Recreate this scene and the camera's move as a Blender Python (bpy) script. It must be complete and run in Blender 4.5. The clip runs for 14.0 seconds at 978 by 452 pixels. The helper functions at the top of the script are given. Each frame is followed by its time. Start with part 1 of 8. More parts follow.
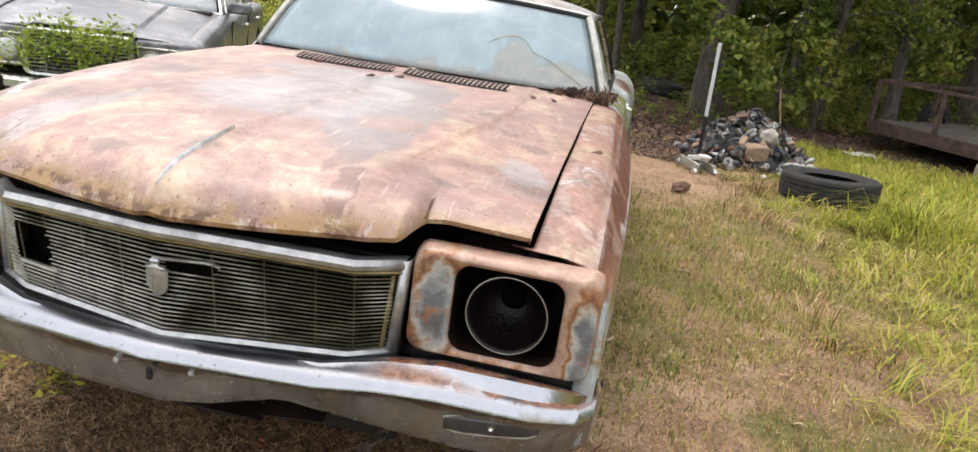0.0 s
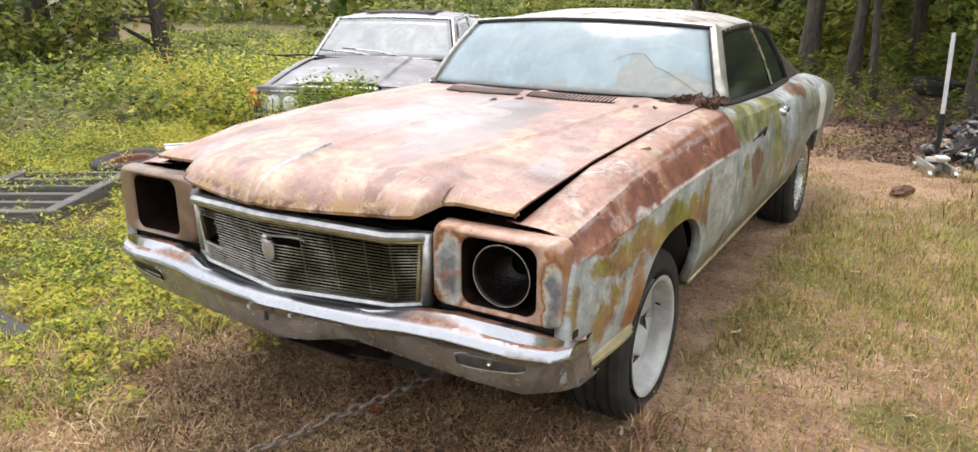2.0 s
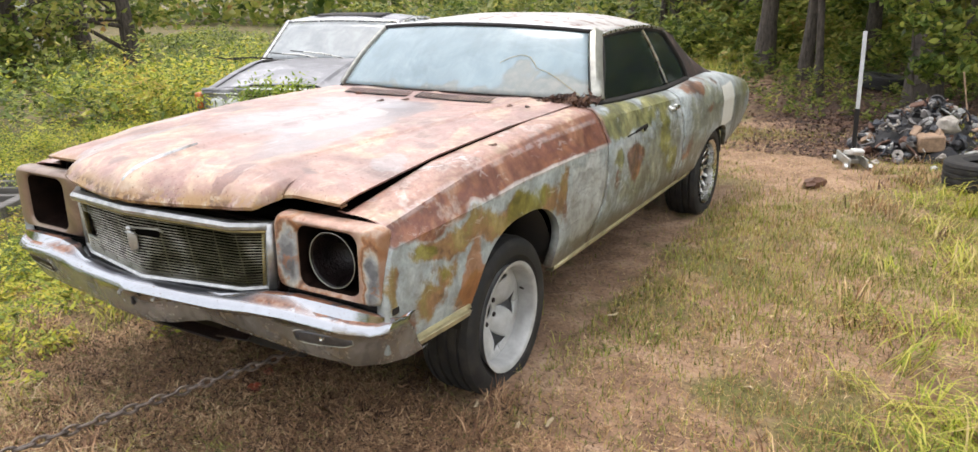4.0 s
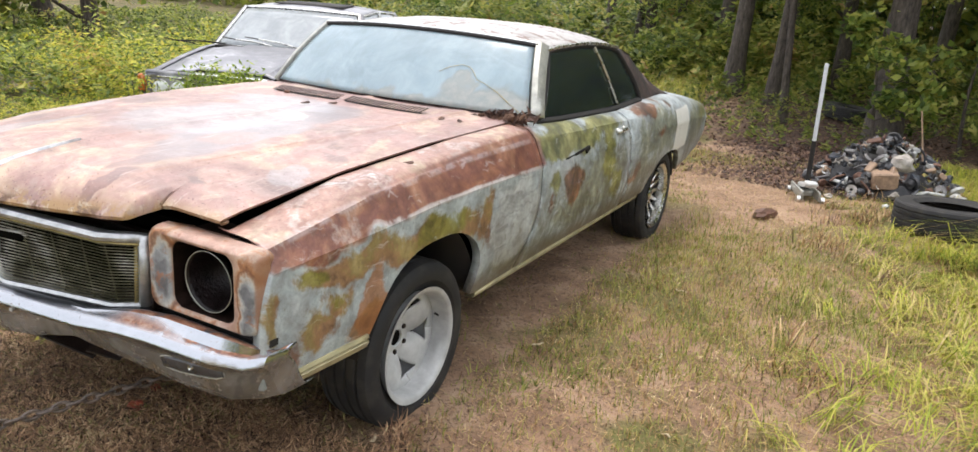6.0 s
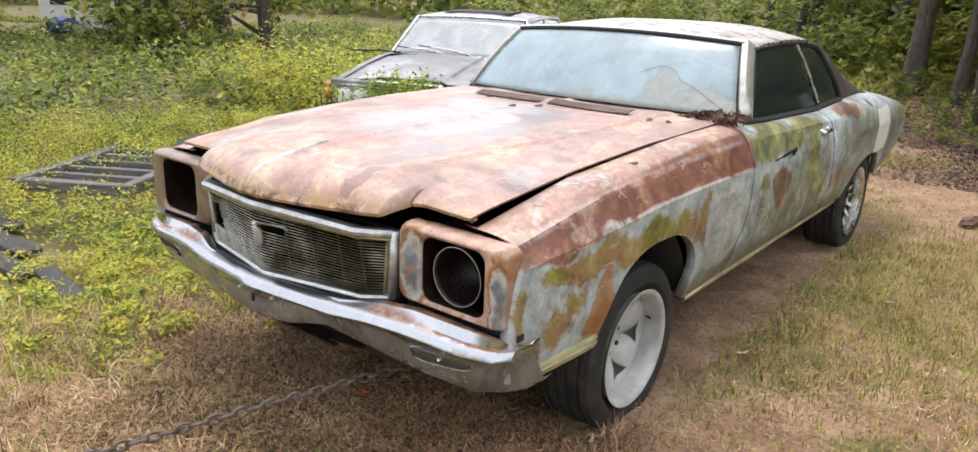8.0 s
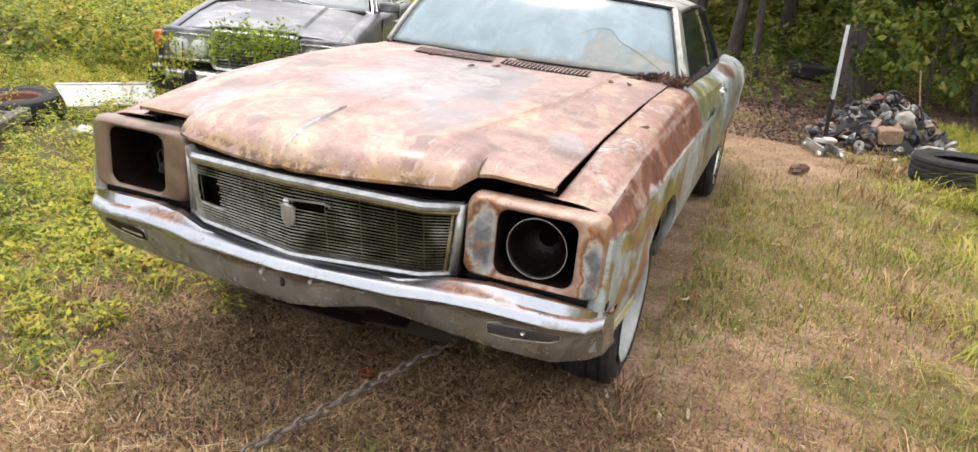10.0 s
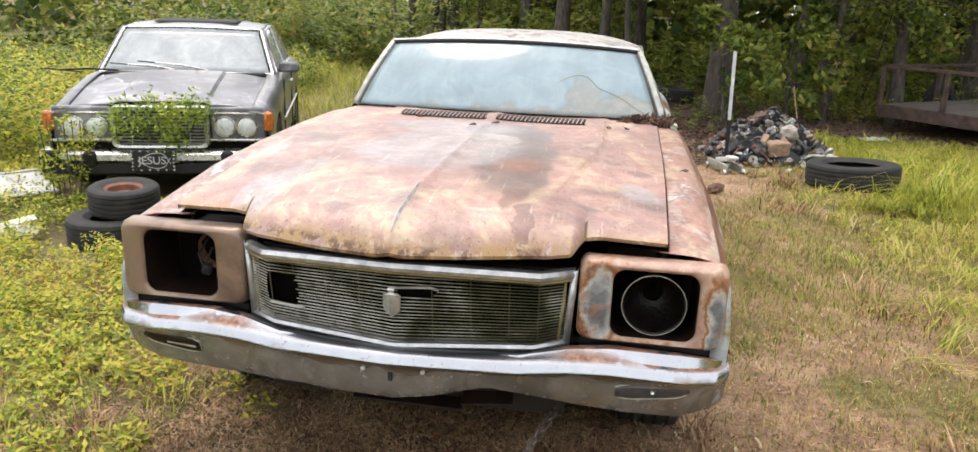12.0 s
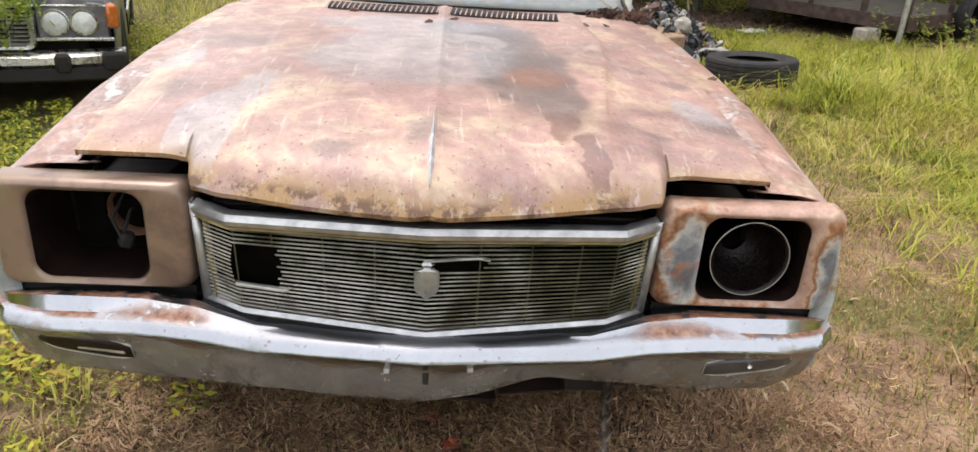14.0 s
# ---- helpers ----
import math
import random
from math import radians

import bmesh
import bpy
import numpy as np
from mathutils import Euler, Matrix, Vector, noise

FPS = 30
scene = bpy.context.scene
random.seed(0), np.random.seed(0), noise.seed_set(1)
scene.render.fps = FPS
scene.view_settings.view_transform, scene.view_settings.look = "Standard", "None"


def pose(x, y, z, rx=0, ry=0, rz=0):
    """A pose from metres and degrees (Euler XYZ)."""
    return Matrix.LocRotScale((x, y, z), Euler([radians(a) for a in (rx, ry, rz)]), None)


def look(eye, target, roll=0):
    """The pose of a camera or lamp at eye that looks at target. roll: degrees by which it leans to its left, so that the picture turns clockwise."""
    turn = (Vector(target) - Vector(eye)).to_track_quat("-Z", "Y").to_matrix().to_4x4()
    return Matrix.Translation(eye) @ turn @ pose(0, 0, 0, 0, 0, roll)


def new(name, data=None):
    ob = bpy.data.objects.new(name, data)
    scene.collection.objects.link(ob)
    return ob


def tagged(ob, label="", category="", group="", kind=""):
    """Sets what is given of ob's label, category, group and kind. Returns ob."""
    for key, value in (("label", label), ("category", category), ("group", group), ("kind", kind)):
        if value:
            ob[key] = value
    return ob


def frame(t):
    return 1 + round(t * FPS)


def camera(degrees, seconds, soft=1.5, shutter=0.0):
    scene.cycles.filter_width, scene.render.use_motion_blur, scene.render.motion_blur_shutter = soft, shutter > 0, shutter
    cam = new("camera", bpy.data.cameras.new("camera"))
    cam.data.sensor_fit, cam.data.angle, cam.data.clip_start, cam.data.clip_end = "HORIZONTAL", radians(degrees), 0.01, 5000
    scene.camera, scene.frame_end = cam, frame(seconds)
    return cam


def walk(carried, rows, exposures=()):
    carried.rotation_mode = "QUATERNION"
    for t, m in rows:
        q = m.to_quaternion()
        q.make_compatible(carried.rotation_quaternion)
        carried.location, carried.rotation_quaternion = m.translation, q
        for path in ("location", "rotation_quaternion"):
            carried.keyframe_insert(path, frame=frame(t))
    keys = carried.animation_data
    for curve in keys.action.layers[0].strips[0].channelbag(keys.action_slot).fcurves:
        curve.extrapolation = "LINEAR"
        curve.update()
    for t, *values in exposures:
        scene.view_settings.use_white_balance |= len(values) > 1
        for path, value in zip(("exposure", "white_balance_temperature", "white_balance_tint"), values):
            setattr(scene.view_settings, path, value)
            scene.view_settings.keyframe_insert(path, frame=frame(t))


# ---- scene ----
cam = camera(64.9, 14.0)
PATH = [
    (0, (0.861, -1.254, 1.461), (0.594, 0.635, 0.859), 8.2),
    (0.5, (1.205, -1.227, 1.423), (0.837, 0.64, 0.809), 4.3),
    (1, (1.351, -1.269, 1.444), (0.82, 0.567, 0.855), 5.1),
    (1.5, (1.503, -1.462, 1.513), (0.639, 0.24, 0.915), -0.8),
    (2, (1.687, -1.453, 1.531), (0.713, 0.193, 0.947), 0.2),
    (2.5, (1.88, -1.368, 1.532), (0.936, 0.268, 0.874), 0.1),
    (2.7, (1.93, -1.379, 1.552), (1.036, 0.293, 0.916), -0.3),
    (4.8, (2.376, -1.419, 1.586), (1.394, 0.226, 1.012), -0.4),
    (5, (2.395, -1.384, 1.592), (1.456, 0.278, 0.995), 0.1),
    (5.5, (2.334, -1.214, 1.574), (1.557, 0.51, 0.923), 5.1),
    (6, (2.295, -1.135, 1.612), (1.414, 0.561, 1.025), 4.3),
    (6.5, (2.319, -1.103, 1.582), (1.039, 0.31, 0.976), 1.5),
    (7, (2.33, -1.115, 1.567), (0.912, 0.107, 0.862), -0.5),
    (7.5, (2.224, -1.171, 1.571), (0.928, 0.191, 0.889), 4.1),
    (7.7, (2.157, -1.229, 1.582), (0.902, 0.201, 0.965), 3.7),
    (9.8, (1.347, -1.646, 1.571), (0.674, 0.104, 0.874), 5.6),
    (10, (1.271, -1.682, 1.563), (0.627, 0.087, 0.888), 5.5),
    (10.5, (1.106, -1.66, 1.57), (0.749, 0.175, 0.859), 1.8),
    (11, (0.942, -1.803, 1.617), (0.669, 0.094, 1.047), 4.9),
    (11.5, (0.733, -1.924, 1.625), (0.41, -0.033, 1.059), 3.6),
    (12, (0.562, -1.803, 1.585), (0.262, 0.095, 1.028), 2.0),
    (12.5, (0.441, -1.659, 1.571), (0.324, 0.212, 0.874), 3.6),
    (13, (0.268, -1.568, 1.544), (0.372, 0.299, 0.834), 6.3),
    (13.5, (0.168, -1.318, 1.526), (0.285, 0.557, 0.84), 1.8),
    (14, (0.028, -1.256, 1.498), (0.147, 0.575, 0.704), 3.8),
]
EXPOSURES = ((0.0, 0.58, 6750, 13.0), (1.5, 0.69, 6750, 13.5), (2.5, 0.73, 6750, 14.0), (5.0, 0.67, 6600, 13.0), (7.0, 0.67, 6550, 13.0), (10.5, 0.72, 6750, 13.0), (12.0, 0.69, 6750, 12.5), (13.5, 0.65, 6700, 13.0), (14.0, 0.58, 6700, 13.0))
walk(cam, [(t, look(eye, target, roll)) for t, eye, target, roll in PATH], EXPOSURES)

# ---- world and light: bright overcast sky, open above, wood on two sides ----
world = bpy.data.worlds.new("sky")
scene.world = world
world.use_nodes = True
wn = world.node_tree
sky = wn.nodes.new("ShaderNodeTexSky")
sky.sky_type = "NISHITA"
sky.sun_disc = False
sky.sun_elevation, sky.sun_rotation = radians(69), radians(320)
sky.air_density, sky.dust_density, sky.ozone_density = 1.0, 6.0, 1.0
sky_soft = wn.nodes.new("ShaderNodeMix")
sky_soft.data_type = "RGBA"
sky_soft.inputs["Factor"].default_value = 0.7
sky_soft.inputs["B"].default_value = (10.2, 10.6, 11.0, 1)
wn.links.new(sky.outputs["Color"], sky_soft.inputs["A"])
wn.links.new(sky_soft.outputs["Result"], wn.nodes["Background"].inputs["Color"])
wn.nodes["Background"].inputs["Strength"].default_value = 0.15
sun = new("sun", bpy.data.lights.new("sun", "SUN"))
sun.data.energy, sun.data.angle, sun.data.color = 0.9, radians(20), (1.0, 0.96, 0.9)
sun.matrix_world = look((-2.3, 3.7, 9.0), (0.0, 1.0, 0.0))


# ---- materials ----
class Nodes:
    """Short names for the nodes of one material."""

    def __init__(self, name, rough=0.6, metal=0.0):
        self.m = bpy.data.materials.new(name)
        self.m.use_nodes = True
        self.t = self.m.node_tree
        self.b = self.t.nodes["Principled BSDF"]
        self.b.inputs["Roughness"].default_value = rough
        self.b.inputs["Metallic"].default_value = metal
        self.geo = self.t.nodes.new("ShaderNodeNewGeometry")
        self.pos = self.geo.outputs["Position"]
        self.isl = self.geo.outputs["Random Per Island"]
        self._obj = None

    def put(self, node, slot, v):
        if v is None:
            return
        s = node.inputs[slot]
        if isinstance(v, bpy.types.NodeSocket):
            self.t.links.new(v, s)
        elif isinstance(v, (tuple, list)) and s.type == "RGBA":
            s.default_value = (*v[:3], 1)
        else:
            s.default_value = v

    def rnd(self):
        if self._obj is None:
            self._obj = self.t.nodes.new("ShaderNodeObjectInfo")
        return self._obj.outputs["Random"]

    def local(self):
        return self.t.nodes.new("ShaderNodeTexCoord").outputs["Object"]

    def noise(self, scale, detail=4.0, rough=0.55, vec=None, dist=0.0):
        n = self.t.nodes.new("ShaderNodeTexNoise")
        self.put(n, "Vector", vec or self.pos)
        self.put(n, "Scale", scale), self.put(n, "Detail", detail)
        self.put(n, "Roughness", rough), self.put(n, "Distortion", dist)
        return n.outputs["Fac"]

    def ncol(self, scale, detail=3.0, vec=None):
        n = self.t.nodes.new("ShaderNodeTexNoise")
        self.put(n, "Vector", vec or self.pos)
        self.put(n, "Scale", scale), self.put(n, "Detail", detail)
        return n.outputs["Color"]

    def vor(self, scale, out="Distance", vec=None, feature="F1"):
        n = self.t.nodes.new("ShaderNodeTexVoronoi")
        n.feature = feature
        self.put(n, "Vector", vec or self.pos), self.put(n, "Scale", scale)
        return n.outputs[out]

    def op(self, kind, a, b=None, c=None):
        n = self.t.nodes.new("ShaderNodeMath")
        n.operation = kind
        for i, v in enumerate((a, b, c)):
            self.put(n, i, v)
        return n.outputs[0]

    def vec(self, kind, a, b=None, scale=None):
        n = self.t.nodes.new("ShaderNodeVectorMath")
        n.operation = kind
        self.put(n, 0, a), self.put(n, 1, b)
        if scale is not None:
            self.put(n, "Scale", scale)
        return n.outputs["Value" if kind in ("LENGTH", "DISTANCE", "DOT_PRODUCT") else "Vector"]

    def xyz(self, v=None):
        n = self.t.nodes.new("ShaderNodeSeparateXYZ")
        self.put(n, 0, v or self.pos)
        return n.outputs

    def step(self, v, a, b):
        """0 below a, 1 above b, smooth between (or the other way round)."""
        n = self.t.nodes.new("ShaderNodeMapRange")
        n.interpolation_type = "SMOOTHSTEP"
        lo, hi, x, y = (a, b, 0.0, 1.0) if a < b else (b, a, 1.0, 0.0)
        self.put(n, 0, v), self.put(n, 1, lo), self.put(n, 2, hi), self.put(n, 3, x), self.put(n, 4, y)
        return n.outputs[0]

    def ramp(self, v, *stops):
        n = self.t.nodes.new("ShaderNodeValToRGB")
        e = n.color_ramp.elements
        while len(e) < len(stops):
            e.new(0.5)
        for el, (p, c) in zip(e, stops):
            el.position, el.color = p, (*c, 1)
        self.put(n, 0, v)
        return n.outputs[0]

    def mix(self, f, a, b, kind="MIX"):
        n = self.t.nodes.new("ShaderNodeMix")
        n.data_type, n.blend_type = "RGBA", kind
        self.put(n, 0, f), self.put(n, 6, a), self.put(n, 7, b)
        return n.outputs[2]

    def lerp(self, f, a, b):
        n = self.t.nodes.new("ShaderNodeMix")
        self.put(n, 0, f), self.put(n, 2, a), self.put(n, 3, b)
        return n.outputs[0]

    def warped(self, scale, amount, detail=3.0):
        """Position shaken by noise, for ragged stain edges."""
        c = self.vec("SUBTRACT", self.ncol(scale, detail), (0.5, 0.5, 0.5))
        return self.vec("ADD", self.pos, self.vec("SCALE", c, scale=amount))

    def blob(self, where, centre, size, edge=0.25):
        """1 inside an ellipsoid round centre, 0 outside."""
        d = self.vec("MULTIPLY", self.vec("SUBTRACT", where, centre), tuple(1 / s for s in size))
        return self.step(self.vec("LENGTH", d), 1 + edge, 1 - edge)

    def most(self, *vs):
        out = vs[0]
        for v in vs[1:]:
            out = self.op("MAXIMUM", out, v)
        return out

    def burn(self, col, scale, lo=0.55, hi=1.15, detail=8.0):
        """Uneven fading: the colour deepened and bleached in ragged clouds."""
        g = self.ramp(self.noise(scale, detail, 0.7, dist=0.5), (0.36, (lo, lo * 0.96, lo * 0.94)), (0.5, (0.9, 0.9, 0.9)), (0.64, (hi, hi, hi)))
        return self.mix(1.0, col, g, "MULTIPLY")

    def bump(self, h, strength=0.3, dist=0.01):
        n = self.t.nodes.new("ShaderNodeBump")
        self.put(n, "Height", h), self.put(n, "Strength", strength), self.put(n, "Distance", dist)
        self.put(self.b, "Normal", n.outputs[0])

    def done(self, colour=None, rough=None, metal=None):
        self.put(self.b, "Base Color", colour), self.put(self.b, "Roughness", rough), self.put(self.b, "Metallic", metal)
        return self.m


def plain(name, c, rough=0.6, metal=0.0, var=0.25, scale=14.0, bump=0.15):
    n = Nodes(name, rough, metal)
    f = n.noise(scale, 5)
    g = n.noise(scale * 9, 3)
    dark, light = tuple(v * (1 - var) for v in c), tuple(min(1, v * (1 + var)) for v in c)
    col = n.mix(n.op("MULTIPLY", g, 0.35), n.ramp(f, (0.3, dark), (0.7, light)), dark)
    if bump:
        n.bump(n.noise(scale * 6, 4), bump, 0.004)
    return n.done(col, n.lerp(f, max(0.02, rough - 0.12), min(1, rough + 0.12)))


RUST_DARK = (0.09, 0.045, 0.03)


def patina_top():
    """Bonnet: sun-bleached pink and cream paint over rust, with satin bare stains and a painted sheen."""
    n = Nodes("bleached_rusty_paint", 0.45)
    w = n.warped(3.2, 0.30, 8)
    w2 = n.warped(11, 0.10, 7)
    x, y, z = n.xyz()
    wx, wy, wz = n.xyz(w)
    big, mid, fine = n.noise(2.3, 5, 0.6, dist=0.6), n.noise(8.5, 8, 0.72, dist=0.4), n.noise(70, 5, 0.65)
    # paint worn through layer by layer: cream, pink, mauve, brown
    flow = n.vec("MULTIPLY", w2, (3.4, 2.0, 2.5))
    layer = n.op("ADD", n.noise(1.0, 8, 0.62, vec=flow, dist=0.9), n.op("MULTIPLY", n.op("SUBTRACT", mid, 0.5), 0.28))
    layer = n.op("ADD", layer, n.op("MULTIPLY", wx, 0.07))
    col = n.ramp(layer, (0.33, (0.53, 0.40, 0.27)), (0.41, (0.47, 0.315, 0.22)), (0.47, (0.405, 0.235, 0.185)), (0.54, (0.34, 0.18, 0.15)), (0.61, (0.38, 0.245, 0.205)), (0.70, (0.21, 0.12, 0.10)))
    col = n.mix(n.op("MULTIPLY", n.step(n.noise(5.2, 8, 0.70, dist=0.8), 0.52, 0.66), 0.34), col, (0.27, 0.145, 0.11))
    col = n.mix(n.op("MULTIPLY", n.step(n.noise(4.6, 8, 0.72, dist=1.1), 0.56, 0.66), 0.5), col, (0.57, 0.44, 0.31))
    col = n.mix(n.op("MULTIPLY", n.step(n.noise(9.5, 7, 0.72, dist=0.6), 0.57, 0.68), 0.3), col, (0.42, 0.22, 0.10))
    # dark bare patch in the middle with a run towards the front
    frac = n.op("MULTIPLY", n.op("SUBTRACT", n.noise(5.0, 8, 0.7), 0.5), 0.9)
    shape = n.most(n.blob(w, (0.24, 0.80, 1.05), (0.15, 0.40, 0.4), 0.5), n.op("MULTIPLY", n.blob(w, (0.15, 1.36, 1.06), (0.20, 0.26, 0.4), 0.6), 0.85), n.op("MULTIPLY", n.blob(w2, (0.285, 0.44, 1.04), (0.045, 0.15, 0.4), 0.6), 1.1), n.op("MULTIPLY", n.blob(w2, (0.335, 0.24, 1.02), (0.026, 0.10, 0.4), 0.6), 1.1))
    stain = n.step(n.op("ADD", shape, frac), 0.26, 0.68)
    core = n.step(n.op("ADD", shape, n.op("MULTIPLY", frac, 1.3)), 0.65, 1.05)
    dark = n.ramp(n.op("ADD", n.op("MULTIPLY", mid, 0.6), n.op("MULTIPLY", n.noise(3.6, 6, 0.6, dist=0.8), 0.4)), (0.38, (0.12, 0.075, 0.072)), (0.48, (0.21, 0.15, 0.148)), (0.55, (0.25, 0.155, 0.13)), (0.64, (0.36, 0.28, 0.265)))
    dark = n.mix(n.step(wy, 0.50, 0.36), n.mix(0.35, dark, (0.12, 0.06, 0.05)), (0.19, 0.075, 0.05))
    rim = n.op("MULTIPLY", n.step(n.op("ADD", shape, frac), 0.28, 0.42), n.op("SUBTRACT", 1.0, stain))
    col = n.mix(n.op("MULTIPLY", rim, 0.45), col, (0.50, 0.32, 0.22))
    col = n.mix(n.op("MULTIPLY", stain, n.lerp(big, 0.75, 0.97)), col, dark)
    col = n.mix(n.op("MULTIPLY", core, n.op("MULTIPLY", n.step(wy, 0.5, 0.7), 0.6)), col, (0.12, 0.062, 0.052))
    col = n.mix(n.op("MULTIPLY", n.step(n.op("ADD", n.blob(w, (0.27, 0.75, 1.04), (0.10, 0.12, 0.4), 0.7), frac), 0.35, 0.8), 0.75), col, n.mix(mid, (0.17, 0.06, 0.04), (0.42, 0.17, 0.09)))
    col = n.mix(n.op("MULTIPLY", n.step(n.op("ADD", n.blob(w, (0.0, 1.20, 1.05), (0.16, 0.12, 0.4), 0.4), frac), 0.45, 0.6), 0.7), col, (0.52, 0.41, 0.33))
    # lilac-grey tint of the bare patches, with their sky sheen painted in
    lilac_sheen = n.step(n.op("ADD", n.most(n.blob(w, (-0.10, 1.00, 1.06), (0.30, 0.36, 0.4), 0.6), n.op("MULTIPLY", n.blob(w, (-0.12, 1.46, 1.06), (0.34, 0.16, 0.4), 0.55), 0.9)), frac), 0.30, 0.72)
    col = n.mix(n.op("MULTIPLY", lilac_sheen, 0.62), col, n.mix(mid, (0.27, 0.235, 0.24), (0.40, 0.37, 0.375)))
    grey = n.step(n.op("ADD", n.most(n.blob(w, (-0.49, 0.40, 1.0), (0.075, 0.36, 0.4), 0.4), n.blob(w, (-0.70, 0.90, 1.0), (0.08, 0.12, 0.4), 0.4), n.op("MULTIPLY", n.blob(w, (0.66, 0.62, 0.97), (0.08, 0.12, 0.4), 0.4), 0.7)), frac), 0.42, 0.62)
    col = n.mix(n.op("MULTIPLY", grey, 0.65), col, n.mix(mid, (0.27, 0.255, 0.265), (0.44, 0.405, 0.40)))
    spots = n.most(n.blob(w2, (-0.20, 0.22, 1.02), (0.045, 0.03, 0.4), 0.4), n.blob(w2, (0.65, 0.86, 1.03), (0.05, 0.03, 0.4), 0.4), n.blob(w2, (0.51, 0.40, 1.02), (0.04, 0.02, 0.4), 0.4), n.blob(w2, (-0.63, 0.62, 1.0), (0.05, 0.09, 0.4), 0.6), n.blob(w2, (-0.02, 0.30, 1.0), (0.03, 0.05, 0.4), 0.5), n.blob(w2, (-0.60, 1.10, 1.0), (0.12, 0.10, 0.4), 0.5))
    col = n.mix(n.op("MULTIPLY", spots, 0.6), col, (0.15, 0.10, 0.09))
    col = n.mix(0.09, n.burn(n.burn(col, 3.2, 0.66, 1.12), 15, 0.78, 1.10), (0.50, 0.49, 0.515))
    # broken rust-brown lines along the pressed creases
    xc = n.op("ADD", 0.372, n.op("MULTIPLY", n.step(y, 0.1, 1.4), 0.15))
    line = n.step(n.op("ABSOLUTE", n.op("SUBTRACT", n.op("ABSOLUTE", x), xc)), 0.007, 0.001)
    mids = n.step(n.op("ABSOLUTE", x), 0.008, 0.002)
    col = n.mix(n.op("MULTIPLY", n.op("MULTIPLY", n.most(line, n.op("MULTIPLY", mids, n.step(y, 0.4, 0.3))), n.step(mid, 0.42, 0.56)), 0.55), col, (0.27, 0.14, 0.09))
    # front lip: yellowed with dark rust along the edge
    lip = n.op("MULTIPLY", n.step(z, 0.99, 0.945), n.step(y, 0.45, 0.30))
    col = n.mix(n.op("MULTIPLY", n.op("MULTIPLY", lip, n.step(mid, 0.42, 0.52)), 0.85), col, (0.35, 0.215, 0.085))
    col = n.mix(n.op("MULTIPLY", lip, n.op("MULTIPLY", n.step(n.noise(12, 6, 0.7), 0.50, 0.57), n.step(z, 0.968, 0.945))), col, (0.14, 0.075, 0.04))
    col = n.mix(n.op("MULTIPLY", lip, n.op("MULTIPLY", n.step(n.noise(14, 6, 0.7), 0.58, 0.64), 0.55)), col, (0.55, 0.48, 0.36))
    # scratches along the panel, specks
    long = n.vec("MULTIPLY", n.pos, (80.0, 5.0, 30.0))
    col = n.mix(n.op("MULTIPLY", n.step(n.noise(1.0, 4, vec=long), 0.60, 0.72), 0.35), col, (0.62, 0.54, 0.46))
    col = n.mix(n.op("MULTIPLY", n.step(n.noise(90, 3), 0.63, 0.68), 0.6), col, RUST_DARK)
    col = n.mix(n.op("MULTIPLY", n.step(n.noise(130, 3), 0.65, 0.70), 0.25), col, (0.60, 0.52, 0.44))
    gloss = n.most(n.op("MULTIPLY", stain, 0.9), n.op("MULTIPLY", lilac_sheen, 0.35))
    rough = n.lerp(gloss, n.lerp(mid, 0.34, 0.58), n.lerp(fine, 0.24, 0.36))
    n.bump(n.op("ADD", n.op("MULTIPLY", big, 0.7), n.op("ADD", n.op("MULTIPLY", mid, 0.25), n.op("MULTIPLY", fine, 0.10))), 0.35, 0.012)
    n.put(n.b, "Coat Weight", n.op("MULTIPLY_ADD", n.op("MULTIPLY", gloss, n.lerp(n.step(wy, 0.35, 0.75), 0.45, 1.0)), 0.42, 0.05))
    n.b.inputs["Coat IOR"].default_value = 1.5
    n.b.inputs["Coat Roughness"].default_value = 0.18
    return n.done(col, rough)


